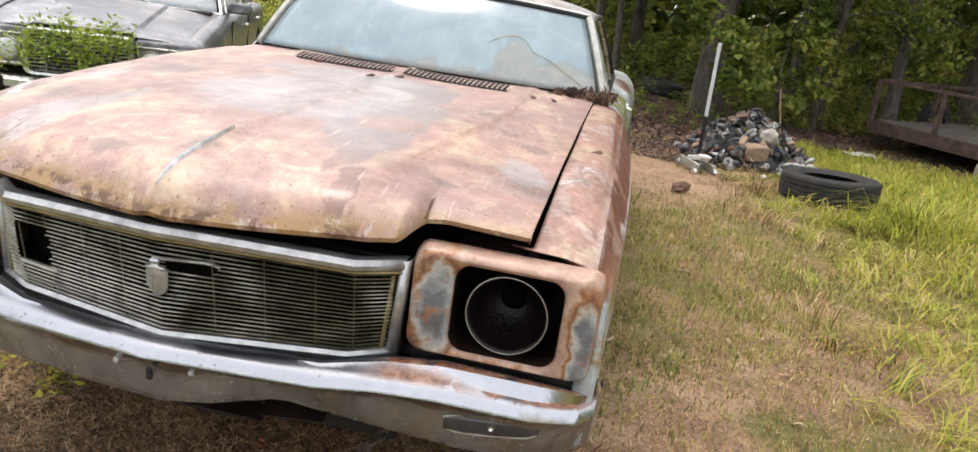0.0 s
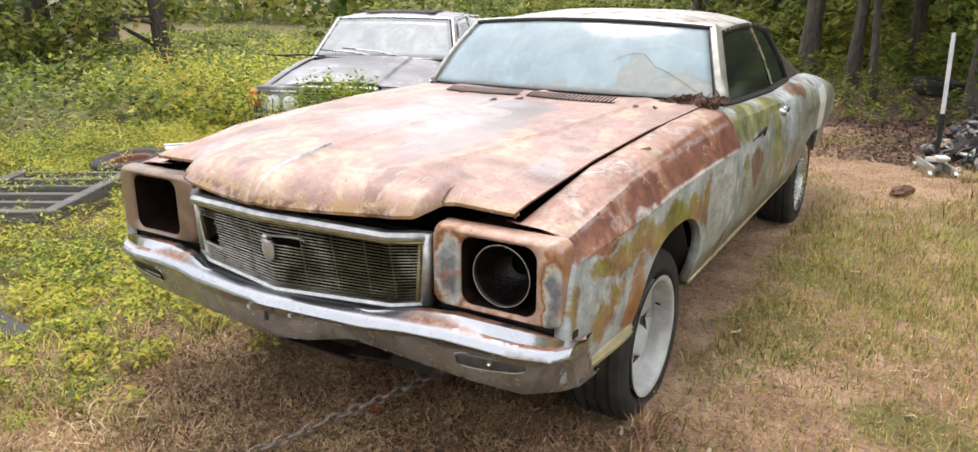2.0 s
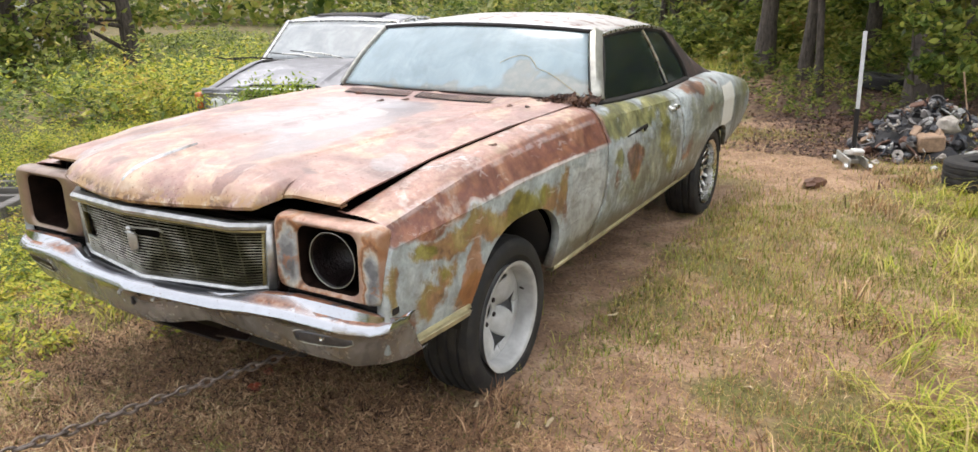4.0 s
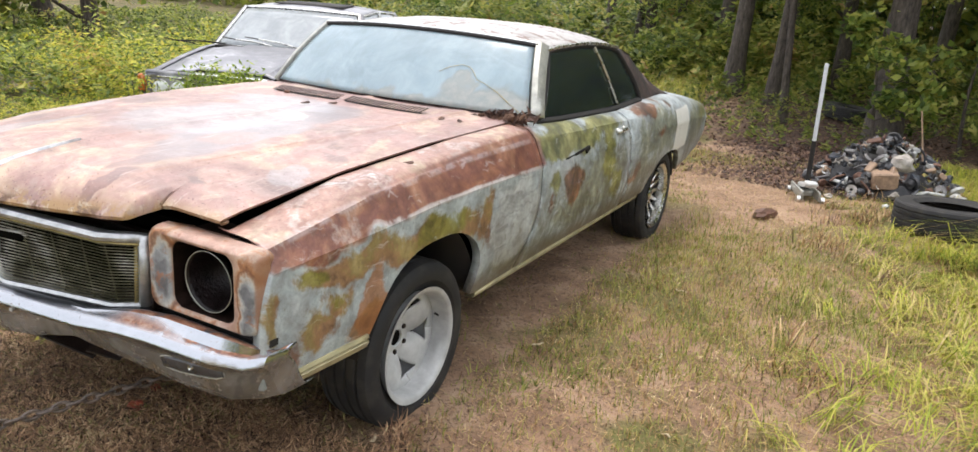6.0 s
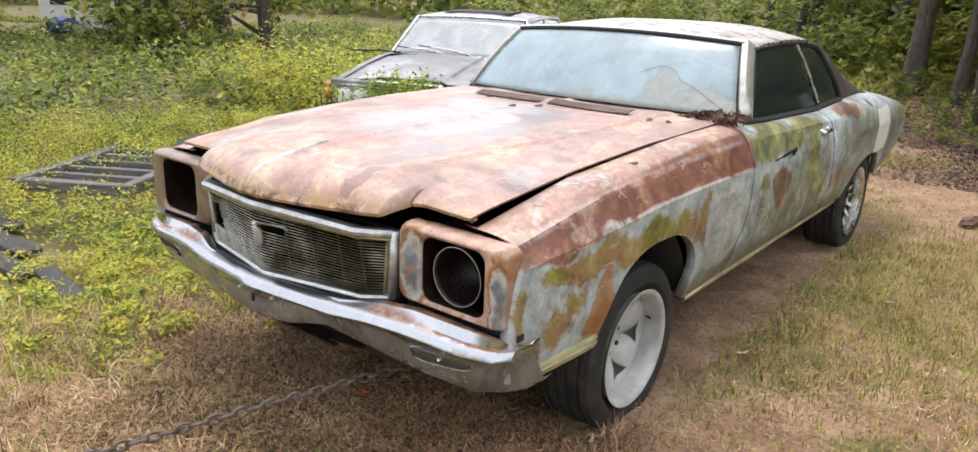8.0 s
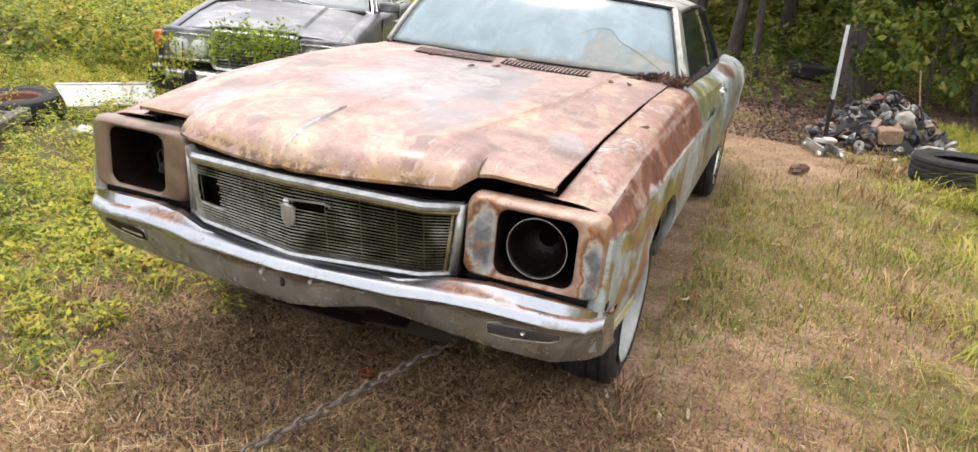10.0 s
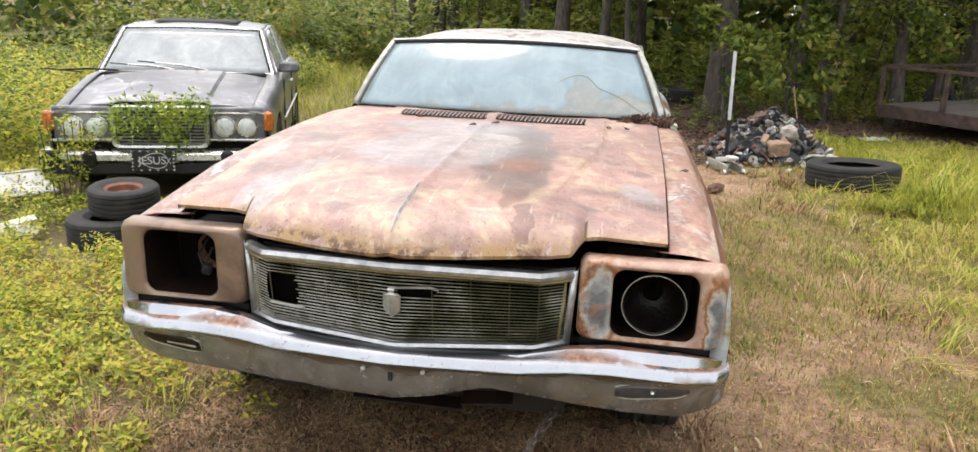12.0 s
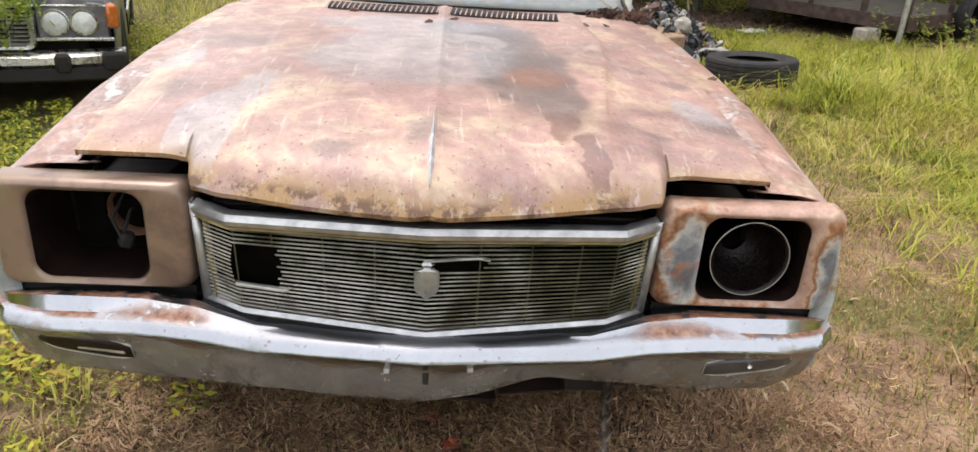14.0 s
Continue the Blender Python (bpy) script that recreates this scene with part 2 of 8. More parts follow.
def patina_side():
    """Wings, doors, quarters: grey-blue primer with rust above the crease, moss and mud below."""
    n = Nodes("primer_rust_moss_paint", 0.55)
    w = n.warped(4.5, 0.22, 4)
    w2 = n.warped(16, 0.07, 5)
    x, y, z = n.xyz()
    wx, wy, wz = n.xyz(w)
    up = n.xyz(n.geo.outputs["Normal"])[2]
    big, mid, fine = n.noise(3.0, 5, 0.55, dist=0.5), n.noise(10, 6, 0.62, dist=0.3), n.noise(75, 5, 0.65)
    frac = n.op("MULTIPLY", n.op("SUBTRACT", n.noise(8.0, 10, 0.76, dist=0.25), 0.5), 2.1)

    def patch(*spots, lo=0.36, hi=0.74):
        """Ragged patches: (y, z, half length, half height, weight) on the panels' sides."""
        f = n.most(*[n.op("MULTIPLY", n.blob(w, (0.94, a, b), (0.5, c, d), 0.85), k) for a, b, c, d, k in spots])
        return n.step(n.op("ADD", f, frac), lo, hi)

    col = n.ramp(n.op("ADD", n.op("MULTIPLY", big, 0.55), n.op("MULTIPLY", mid, 0.45)), (0.36, (0.27, 0.305, 0.30)), (0.5, (0.39, 0.44, 0.45)), (0.64, (0.52, 0.565, 0.57)))
    # olive veil over the door's rear half, grimy streaks low down
    veil = patch((2.80, 0.74, 0.42, 0.22, 0.9), (3.5, 0.62, 0.4, 0.12, 0.7), (4.75, 0.75, 0.32, 0.16, 0.9), (3.75, 0.80, 0.50, 0.16, 0.9), (2.45, 0.60, 0.5, 0.12, 0.8), (1.75, 0.52, 0.25, 0.10, 0.8))
    col = n.mix(n.op("MULTIPLY", veil, 0.66), col, n.ramp(mid, (0.36, (0.085, 0.085, 0.03)), (0.5, (0.165, 0.16, 0.065)), (0.66, (0.27, 0.265, 0.13))))
    runs = n.op("ADD", n.op("MULTIPLY", n.noise(1.0, 8, 0.70, vec=n.vec("MULTIPLY", w2, (12.0, 24.0, 5.0))), 0.55), n.op("MULTIPLY", n.noise(5.5, 9, 0.72), 0.45))
    low = n.op("MULTIPLY", n.step(wz, 0.84, 0.50), n.step(wy, 1.35, 1.7))
    col = n.mix(n.op("MULTIPLY", n.op("MULTIPLY", n.step(runs, 0.40, 0.56), low), 0.85), col, n.mix(mid, (0.085, 0.075, 0.05), (0.15, 0.15, 0.11)))
    bleached = n.step(n.op("ADD", n.blob(w, (0.95, 1.70, 0.70), (0.4, 0.22, 0.17), 0.5), frac), 0.3, 0.6)
    col = n.mix(n.op("MULTIPLY", bleached, 0.55), col, (0.53, 0.545, 0.53))
    smear = n.noise(1.0, 5, 0.62, vec=n.vec("MULTIPLY", w2, (3.0, 5.0, 30.0)))
    scuff = n.op("MULTIPLY", n.step(smear, 0.47, 0.58), n.most(n.blob(w, (0.95, 1.72, 0.74), (0.4, 0.26, 0.16), 0.5), n.op("MULTIPLY", n.blob(w, (0.95, 3.45, 0.72), (0.4, 0.4, 0.2), 0.6), 0.6)))
    col = n.mix(n.op("MULTIPLY", scuff, 0.42), col, (0.125, 0.12, 0.11))
    # ochre, orange rust and moss growth
    ochre = patch((0.62, 0.80, 0.24, 0.045, 1.0), (0.95, 0.79, 0.36, 0.055, 1.0), (1.27, 0.78, 0.14, 0.06, 0.9), (0.54, 0.69, 0.07, 0.06, 0.9), (0.47, 0.62, 0.10, 0.055, 0.95), (0.29, 0.71, 0.035, 0.07, 0.85), (1.42, 0.76, 0.04, 0.11, 1.0), (0.69, 0.55, 0.08, 0.08, 1.0))
    col = n.mix(n.op("MULTIPLY", ochre, 0.88), col, n.ramp(n.op("ADD", n.op("MULTIPLY", mid, 0.7), n.op("MULTIPLY", big, 0.3)), (0.36, (0.15, 0.068, 0.028)), (0.47, (0.31, 0.15, 0.048)), (0.54, (0.27, 0.185, 0.035)), (0.64, (0.36, 0.25, 0.09))))
    edge = n.blob(w, (0.95, 0.71, 0.64), (0.4, 0.065, 0.14), 0.5)
    col = n.mix(n.op("MULTIPLY", n.step(n.op("ADD", edge, frac), 0.35, 0.7), 0.8), col, (0.36, 0.15, 0.055))
    moss = patch((1.12, 0.80, 0.18, 0.055, 1.0), (2.22, 0.955, 0.32, 0.075, 1.35), (2.72, 0.945, 0.36, 0.065, 1.05), (2.10, 0.75, 0.07, 0.07, 1.0), (2.86, 0.78, 0.12, 0.14, 0.9), (2.98, 0.62, 0.11, 0.09, 0.8), (0.53, 0.71, 0.05, 0.04, 0.7), (0.45, 0.80, 0.06, 0.03, 0.7), (4.95, 0.82, 0.14, 0.10, 0.9))
    col = n.mix(n.op("MULTIPLY", moss, 0.82), col, n.ramp(mid, (0.36, (0.09, 0.092, 0.018)), (0.5, (0.19, 0.185, 0.032)), (0.66, (0.30, 0.28, 0.075))))
    rusty = patch((2.33, 0.715, 0.11, 0.085, 1.1), (2.05, 0.64, 0.04, 0.06, 0.8), (3.52, 0.965, 0.20, 0.05, 1.0), (3.90, 0.985, 0.12, 0.035, 0.85), (3.75, 0.79, 0.07, 0.045, 0.8), (1.45, 0.68, 0.03, 0.06, 0.8), (0.34, 0.58, 0.05, 0.05, 0.8), (3.30, 0.60, 0.12, 0.07, 0.7))
    col = n.mix(n.op("MULTIPLY", rusty, 0.88), col, n.ramp(mid, (0.36, (0.075, 0.036, 0.025)), (0.5, (0.16, 0.068, 0.036)), (0.64, (0.28, 0.12, 0.055))))
    # rust above the swage line of the front wing
    crest = n.op("ADD", n.op("ADD", 0.842, n.op("MULTIPLY", n.step(y, 0.25, 1.15), 0.046)), n.op("MULTIPLY", n.step(y, 1.45, 1.95), -0.010))
    hz = n.lerp(n.step(y, 0.55, 1.05), wz, n.lerp(0.25, z, n.xyz(w2)[2]))
    above = n.op("MULTIPLY", n.step(n.op("SUBTRACT", hz, crest), -0.010, 0.008), n.step(wy, 2.02, 1.94))
    tone = n.op("ADD", n.noise(3.2, 6, 0.6, dist=1.2), n.op("MULTIPLY", n.op("SUBTRACT", mid, 0.5), 0.35))
    rust = n.ramp(tone, (0.28, (0.40, 0.25, 0.175)), (0.36, (0.33, 0.165, 0.10)), (0.44, (0.25, 0.108, 0.07)), (0.52, (0.175, 0.072, 0.055)), (0.60, (0.25, 0.105, 0.06)), (0.68, (0.35, 0.19, 0.12)), (0.76, (0.23, 0.10, 0.065)))
    col = n.mix(above, col, rust)
    flake = n.op("MULTIPLY", above, n.step(n.op("ADD", n.blob(w, (0.9, 0.48, 0.92), (0.5, 0.22, 0.10), 0.5), frac), 0.55, 0.8))
    col = n.mix(n.op("MULTIPLY", flake, n.op("MULTIPLY", n.step(n.noise(14, 7, 0.7), 0.48, 0.64), 0.55)), col, (0.50, 0.42, 0.37))
    pale = n.op("MULTIPLY", n.step(n.op("ADD", up, n.op("MULTIPLY", frac, 0.08)), 0.70, 0.84), n.step(wy, 1.98, 1.85))
    chip = n.op("ADD", n.noise(1.0, 7, 0.62, vec=n.vec("MULTIPLY", w2, (7.0, 3.6, 4.0)), dist=0.7), n.op("MULTIPLY", n.op("SUBTRACT", mid, 0.5), 0.3))
    col = n.mix(n.op("MULTIPLY", pale, 0.92), col, n.ramp(chip, (0.34, (0.54, 0.42, 0.30)), (0.42, (0.44, 0.28, 0.22)), (0.49, (0.36, 0.20, 0.16)), (0.55, (0.46, 0.36, 0.32)), (0.61, (0.27, 0.165, 0.145)), (0.68, (0.60, 0.57, 0.54))))
    roll = n.op("ADD", n.op("ADD", 0.902, n.op("MULTIPLY", n.step(y, 0.2, 0.85), 0.066)), n.op("MULTIPLY", n.step(y, 0.75, 1.4), 0.024))
    # lilac-white highlight painted along the roll edge, with some flaking
    worn = n.op("MULTIPLY", n.op("MULTIPLY", n.step(n.op("ABSOLUTE", n.op("SUBTRACT", z, roll)), 0.013, 0.003), n.step(mid, 0.40, 0.52)), n.step(wy, 1.95, 1.85))
    col = n.mix(n.op("MULTIPLY", worn, 0.35), col, (0.55, 0.51, 0.51))
    # crest highlight and flaked white edge, painted as one pale line
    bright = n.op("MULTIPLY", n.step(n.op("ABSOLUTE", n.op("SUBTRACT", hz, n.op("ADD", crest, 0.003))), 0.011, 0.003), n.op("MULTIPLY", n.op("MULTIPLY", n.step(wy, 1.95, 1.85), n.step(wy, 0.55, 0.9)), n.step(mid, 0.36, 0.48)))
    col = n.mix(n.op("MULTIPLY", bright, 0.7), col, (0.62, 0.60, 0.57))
    col = n.burn(n.burn(col, 5.0, 0.66, 1.12), 18, 0.74, 1.12)
    # scuffs, freckles, dirt towards the sill
    col = n.mix(n.op("MULTIPLY", n.step(n.noise(1.0, 6, vec=n.vec("MULTIPLY", w2, (8.0, 7.0, 55.0))), 0.62, 0.68), 0.25), col, (0.62, 0.63, 0.61))
    col = n.mix(n.op("MULTIPLY", n.step(n.noise(22, 6, 0.7), 0.58, 0.68), 0.5), col, (0.13, 0.085, 0.05))
    col = n.mix(n.op("MULTIPLY", n.step(n.op("ADD", z, n.op("MULTIPLY", n.noise(7, 9, 0.75), 0.26)), 0.66, 0.54), 0.8), col, n.mix(mid, (0.07, 0.05, 0.03), (0.17, 0.12, 0.07)))
    white = n.op("MULTIPLY", n.op("MULTIPLY", n.step(y, 4.09, 4.10), n.step(y, 4.47, 4.46)), n.op("MULTIPLY", n.step(z, 0.625, 0.635), n.step(z, 0.925, 0.915)))
    col = n.mix(n.op("MULTIPLY", n.op("MULTIPLY", white, n.step(x, 0.5, 0.7)), n.lerp(n.step(fine, 0.6, 0.66), 1.0, 0.6)), col, (0.62, 0.61, 0.56))
    n.bump(n.op("ADD", n.op("MULTIPLY", mid, 0.3), n.op("MULTIPLY", fine, 0.3)), 0.18, 0.005)
    return n.done(col, n.lerp(mid, 0.30, 0.55))


def patina_roof():
    n = Nodes("chalky_roof_paint", 0.5)
    w = n.warped(5.0, 0.3, 5)
    _, wy, wz = n.xyz(w)
    mid, fine = n.noise(7, 6, 0.65), n.noise(40, 4)
    col = n.ramp(mid, (0.35, (0.28, 0.26, 0.245)), (0.5, (0.42, 0.41, 0.395)), (0.66, (0.32, 0.30, 0.29)))
    col = n.mix(n.op("MULTIPLY", n.step(n.noise(9, 8, 0.75, dist=0.5), 0.53, 0.58), 0.85), col, (0.15, 0.09, 0.07))
    col = n.mix(n.step(wy, 3.35, 3.6), col, n.ramp(n.noise(9, 5), (0.4, (0.022, 0.018, 0.018)), (0.62, (0.075, 0.048, 0.043)), (0.72, (0.2, 0.17, 0.15))))
    n.bump(n.op("ADD", mid, n.op("MULTIPLY", fine, 0.4)), 0.3, 0.006)
    return n.done(col, n.lerp(fine, 0.4, 0.65))


def bezel_paint(name, pink):
    n = Nodes(name, 0.45)
    big, mid = n.noise(6, 6, 0.62, dist=0.8), n.noise(20, 6, 0.65)
    w = n.warped(10, 0.07, 6)
    rough = n.lerp(mid, 0.3, 0.55)
    if pink:
        # pink paint, orange halo, dark brown edge, bare grey zinc at the core of each patch
        # blob at x 0.89 is a highlight painted on the outer edge
        bare = n.most(n.blob(w, (0.56, 0.23, 0.80), (0.050, 0.2, 0.10), 0.75), n.blob(w, (0.890, 0.23, 0.74), (0.028, 0.2, 0.12), 0.8), n.op("MULTIPLY", n.blob(w, (0.74, 0.23, 0.665), (0.12, 0.2, 0.02), 0.9), 0.6))
        f = n.op("ADD", n.op("ADD", bare, n.op("MULTIPLY", n.op("SUBTRACT", big, 0.5), 1.0)), n.op("MULTIPLY", n.op("SUBTRACT", mid, 0.5), 0.8))
        col = n.ramp(f, (0.0, (0.43, 0.27, 0.21)), (0.14, (0.47, 0.34, 0.26)), (0.26, (0.40, 0.19, 0.09)), (0.38, (0.20, 0.085, 0.045)), (0.50, (0.36, 0.22, 0.14)), (0.62, (0.50, 0.47, 0.42)), (0.80, (0.33, 0.35, 0.36)), (1.0, (0.14, 0.145, 0.16)))
        col = n.mix(n.op("MULTIPLY", n.step(n.noise(15, 6, 0.7), 0.56, 0.63), 0.7), col, (0.30, 0.125, 0.06))
        col = n.burn(n.burn(col, 9, 0.62, 1.15), 30, 0.75, 1.1)
        flank = n.step(n.xyz(n.geo.outputs["Normal"])[0], 0.75, 0.95)
        col = n.mix(n.op("MULTIPLY", flank, n.lerp(mid, 0.6, 1.0)), col, n.mix(big, (0.20, 0.085, 0.045), (0.36, 0.17, 0.085)))
    else:
        col = n.ramp(big, (0.32, (0.135, 0.09, 0.07)), (0.5, (0.24, 0.165, 0.125)), (0.66, (0.225, 0.18, 0.105)))
        col = n.mix(n.op("MULTIPLY", n.step(mid, 0.55, 0.75), 0.4), col, (0.28, 0.195, 0.15))
        rough = n.lerp(mid, 0.24, 0.36)
        n.b.inputs["Metallic"].default_value = 0.25
    n.bump(n.op("ADD", n.op("MULTIPLY", big, 0.5), n.op("MULTIPLY", n.noise(80, 3), 0.25)), 0.15, 0.005)
    return n.done(col, rough)


def chrome_worn():
    n = Nodes("pitted_chrome", 0.2, 1.0)
    x, y, z = n.xyz()
    w = n.warped(9, 0.10, 6)
    wx, wy, wz = n.xyz(w)
    up = n.xyz(n.geo.outputs["Normal"])[2]
    mid, fine = n.noise(9, 6, 0.65), n.noise(150, 4)
    side = n.step(n.op("ABSOLUTE", wx), 0.42, 0.50)
    shelf = n.op("MULTIPLY", n.op("MULTIPLY", n.step(n.op("ABSOLUTE", up), 0.80, 0.92), side), n.step(wz, 0.61, 0.63))
    pits = n.op("MULTIPLY", shelf, n.step(n.noise(13, 7, 0.7), 0.40, 0.46))
    low = n.step(wz, 0.612, 0.592)
    dull = n.op("MULTIPLY", low, n.lerp(mid, 0.35, 0.8))
    tan = n.op("MULTIPLY", low, n.step(n.noise(4.5, 6, 0.65, dist=0.6), 0.50, 0.60))
    streak = n.op("MULTIPLY", low, n.step(n.noise(1.0, 4, vec=n.vec("MULTIPLY", w, (16.0, 16.0, 2.5))), 0.56, 0.66))
    col = n.mix(dull, n.mix(n.noise(5, 6, 0.7, dist=0.6), (0.28, 0.295, 0.32), (0.50, 0.515, 0.54)), n.ramp(n.noise(4, 7, 0.7, dist=0.8), (0.38, (0.11, 0.11, 0.105)), (0.5, (0.24, 0.25, 0.26)), (0.62, (0.42, 0.44, 0.46))))
    grime = n.op("MULTIPLY", low, n.op("MULTIPLY", n.step(n.op("ADD", wx, n.op("MULTIPLY", mid, 0.5)), 0.35, 0.75), n.step(n.noise(3.5, 7, 0.7, dist=0.6), 0.36, 0.60)))
    col = n.mix(n.op("MULTIPLY", grime, 0.6), col, n.mix(mid, (0.075, 0.06, 0.042), (0.21, 0.175, 0.12)))
    # up-facing ledge, pitted, painted blue-grey for a dimmer reflection
    ledge = n.op("MULTIPLY", n.step(n.op("ABSOLUTE", up), 0.84, 0.94), n.step(wz, 0.61, 0.63))
    col = n.mix(n.op("MULTIPLY", ledge, n.lerp(mid, 0.65, 1.0)), col, (0.17, 0.18, 0.21))
    col = n.mix(n.op("MULTIPLY", tan, 0.55), col, (0.29, 0.23, 0.15))
    col = n.mix(n.op("MULTIPLY", streak, 0.6), col, (0.14, 0.14, 0.15))
    col = n.mix(pits, col, n.ramp(n.noise(40, 5, 0.7), (0.36, (0.12, 0.055, 0.035)), (0.5, (0.32, 0.135, 0.07)), (0.64, (0.45, 0.29, 0.21))))
    col = n.mix(n.op("MULTIPLY", n.step(n.noise(70, 5, 0.7), 0.62, 0.66), 0.7), col, (0.20, 0.15, 0.11))
    n.bump(n.op("ADD", n.op("MULTIPLY", fine, 0.25), n.op("MULTIPLY", mid, 1.5)), 0.12, 0.004)
    return n.done(col, n.lerp(n.most(pits, n.op("MULTIPLY", dull, 0.45)), n.lerp(ledge, n.lerp(mid, 0.07, 0.18), 0.38), 0.65), n.op("SUBTRACT", 1.0, n.most(n.op("MULTIPLY", pits, 0.95), n.op("MULTIPLY", low, 0.40))))


def dusty_glass(name, clear, dust, tint, dirt_low=0.0):
    """Window glass under a film of dust: gloss over a part see-through, part chalky pane."""
    n = Nodes(name, 0.06)
    f = n.noise(5, 6, 0.65, dist=0.6)
    g = n.noise(1.0, 5, vec=n.vec("MULTIPLY", n.pos, (30.0, 8.0, 8.0)))
    dirt = n.lerp(n.step(f, 0.25, 0.85), dust * 0.8, min(1.0, dust * 1.25))
    if dirt_low:
        w = n.warped(6, 0.2, 5)
        low = n.most(n.blob(w, (0.60, 2.1, 1.07), (0.22, 0.5, 0.10), 0.2), n.blob(w, (0.1, 2.0, 1.07), (0.6, 0.4, 0.03), 0.4), n.blob(w, (0.40, 2.1, 1.15), (0.09, 0.5, 0.07), 0.15))
        low = n.op("MULTIPLY", low, n.lerp(n.noise(14, 6, 0.7), 0.25, 1.0))
        dirt = n.most(dirt, n.op("MULTIPLY", low, dirt_low))
    col = n.mix(g, tint, tuple(v * 0.8 for v in tint))
    if dirt_low:
        col = n.mix(low, col, (0.44, 0.40, 0.33))
    n.put(n.b, "Base Color", col)
    n.put(n.b, "Roughness", n.lerp(f, 0.05, 0.22))
    out = n.t.nodes["Material Output"]
    see = n.t.nodes.new("ShaderNodeBsdfTransparent")
    see.inputs[0].default_value = (*clear, 1)
    gloss = n.t.nodes.new("ShaderNodeBsdfGlossy")
    gloss.inputs["Roughness"].default_value = 0.08
    gloss.inputs["Color"].default_value = (0.9, 0.95, 1.0, 1)
    fr = n.t.nodes.new("ShaderNodeFresnel")
    fr.inputs[0].default_value = 1.55
    pane = n.t.nodes.new("ShaderNodeMixShader")
    n.t.links.new(fr.outputs[0], pane.inputs[0]), n.t.links.new(see.outputs[0], pane.inputs[1]), n.t.links.new(gloss.outputs[0], pane.inputs[2])
    both = n.t.nodes.new("ShaderNodeMixShader")
    n.put(both, 0, dirt), n.t.links.new(pane.outputs[0], both.inputs[1]), n.t.links.new(n.b.outputs[0], both.inputs[2])
    n.t.links.new(both.outputs[0], out.inputs[0])
    return n.m


def rubber(name, c=(0.022, 0.022, 0.023), dusty=0.4):
    n = Nodes(name, 0.75)
    f = n.noise(12, 5, vec=n.local())
    col = n.mix(n.op("MULTIPLY", n.step(f, 0.42, 0.7), dusty), c, (0.14, 0.12, 0.095))
    n.bump(n.noise(120, 3, vec=n.local()), 0.2, 0.002)
    return n.done(col, n.lerp(f, 0.6, 0.9))


def old_wood(name, a, b):
    n = Nodes(name, 0.8)
    v = n.local()
    g = n.noise(1.0, 5, vec=n.vec("MULTIPLY", v, (3.0, 60.0, 60.0)))
    h = n.noise(5, 4, vec=v)
    col = n.mix(n.op("MULTIPLY", h, 0.5), n.ramp(g, (0.3, a), (0.7, b)), a)
    col = n.mix(n.op("MULTIPLY", n.rnd(), 0.35), col, a)
    n.bump(g, 0.5, 0.004)
    return n.done(col)


def soil():
    n = Nodes("thatch_soil", 0.95)
    x, y, z = n.xyz()
    big, mid, fine = n.noise(0.55, 4), n.noise(3.5, 6, 0.65), n.noise(45, 5, 0.7)
    col = n.ramp(mid, (0.3, (0.14, 0.082, 0.050)), (0.5, (0.30, 0.185, 0.115)), (0.7, (0.46, 0.32, 0.215)))
    col = n.mix(n.step(n.noise(1.1, 5), 0.50, 0.62), col, (0.13, 0.125, 0.035))
    w = n.warped(1.2, 0.8)
    sand = n.most(n.blob(w, (1.35, 5.2, 0), (0.75, 1.9, 3), 0.6), n.blob(w, (-1.0, 9.0, 0), (1.2, 0.8, 3), 0.6))
    col = n.mix(n.op("MULTIPLY", sand, 0.42), col, n.mix(mid, (0.30, 0.19, 0.115), (0.44, 0.30, 0.19)))
    # dark damp soil at the nose; the car-length patch paints shade beneath it
    damp_shade = n.most(n.blob(w, (-0.25, 0.1, 0), (1.3, 0.75, 3), 0.5), n.blob(w, (0.0, 2.6, 0), (1.05, 2.6, 3), 0.25))
    col = n.mix(n.op("MULTIPLY", damp_shade, 0.08), col, n.mix(mid, (0.045, 0.028, 0.018), (0.12, 0.075, 0.045)))
    wood = n.step(n.xyz(w)[1], 8.2, 9.6)
    col = n.mix(n.op("MULTIPLY", wood, n.step(x, -0.5, 0.8)), col, n.ramp(n.noise(14, 5), (0.35, (0.035, 0.022, 0.016)), (0.6, (0.115, 0.062, 0.042)), (0.75, (0.2, 0.12, 0.08))))
    green = n.step(n.xyz(w)[0], -2.0, -3.0)
    col = n.mix(n.op("MULTIPLY", green, 0.8), col, n.mix(mid, (0.055, 0.058, 0.018), (0.14, 0.13, 0.045)))
    col = n.mix(n.op("MULTIPLY", n.step(fine, 0.50, 0.62), 0.6), col, (0.055, 0.033, 0.021))
    bits = n.noise(1.0, 3, vec=n.vec("MULTIPLY", n.warped(30, 0.05), (60.0, 140.0, 60.0)))
    col = n.mix(n.op("MULTIPLY", n.step(bits, 0.60, 0.68), 0.6), col, (0.42, 0.27, 0.13))
    n.bump(n.op("ADD", n.op("MULTIPLY", mid, 1.0), n.op("MULTIPLY", fine, 0.5)), 0.8, 0.03)
    return n.done(col)


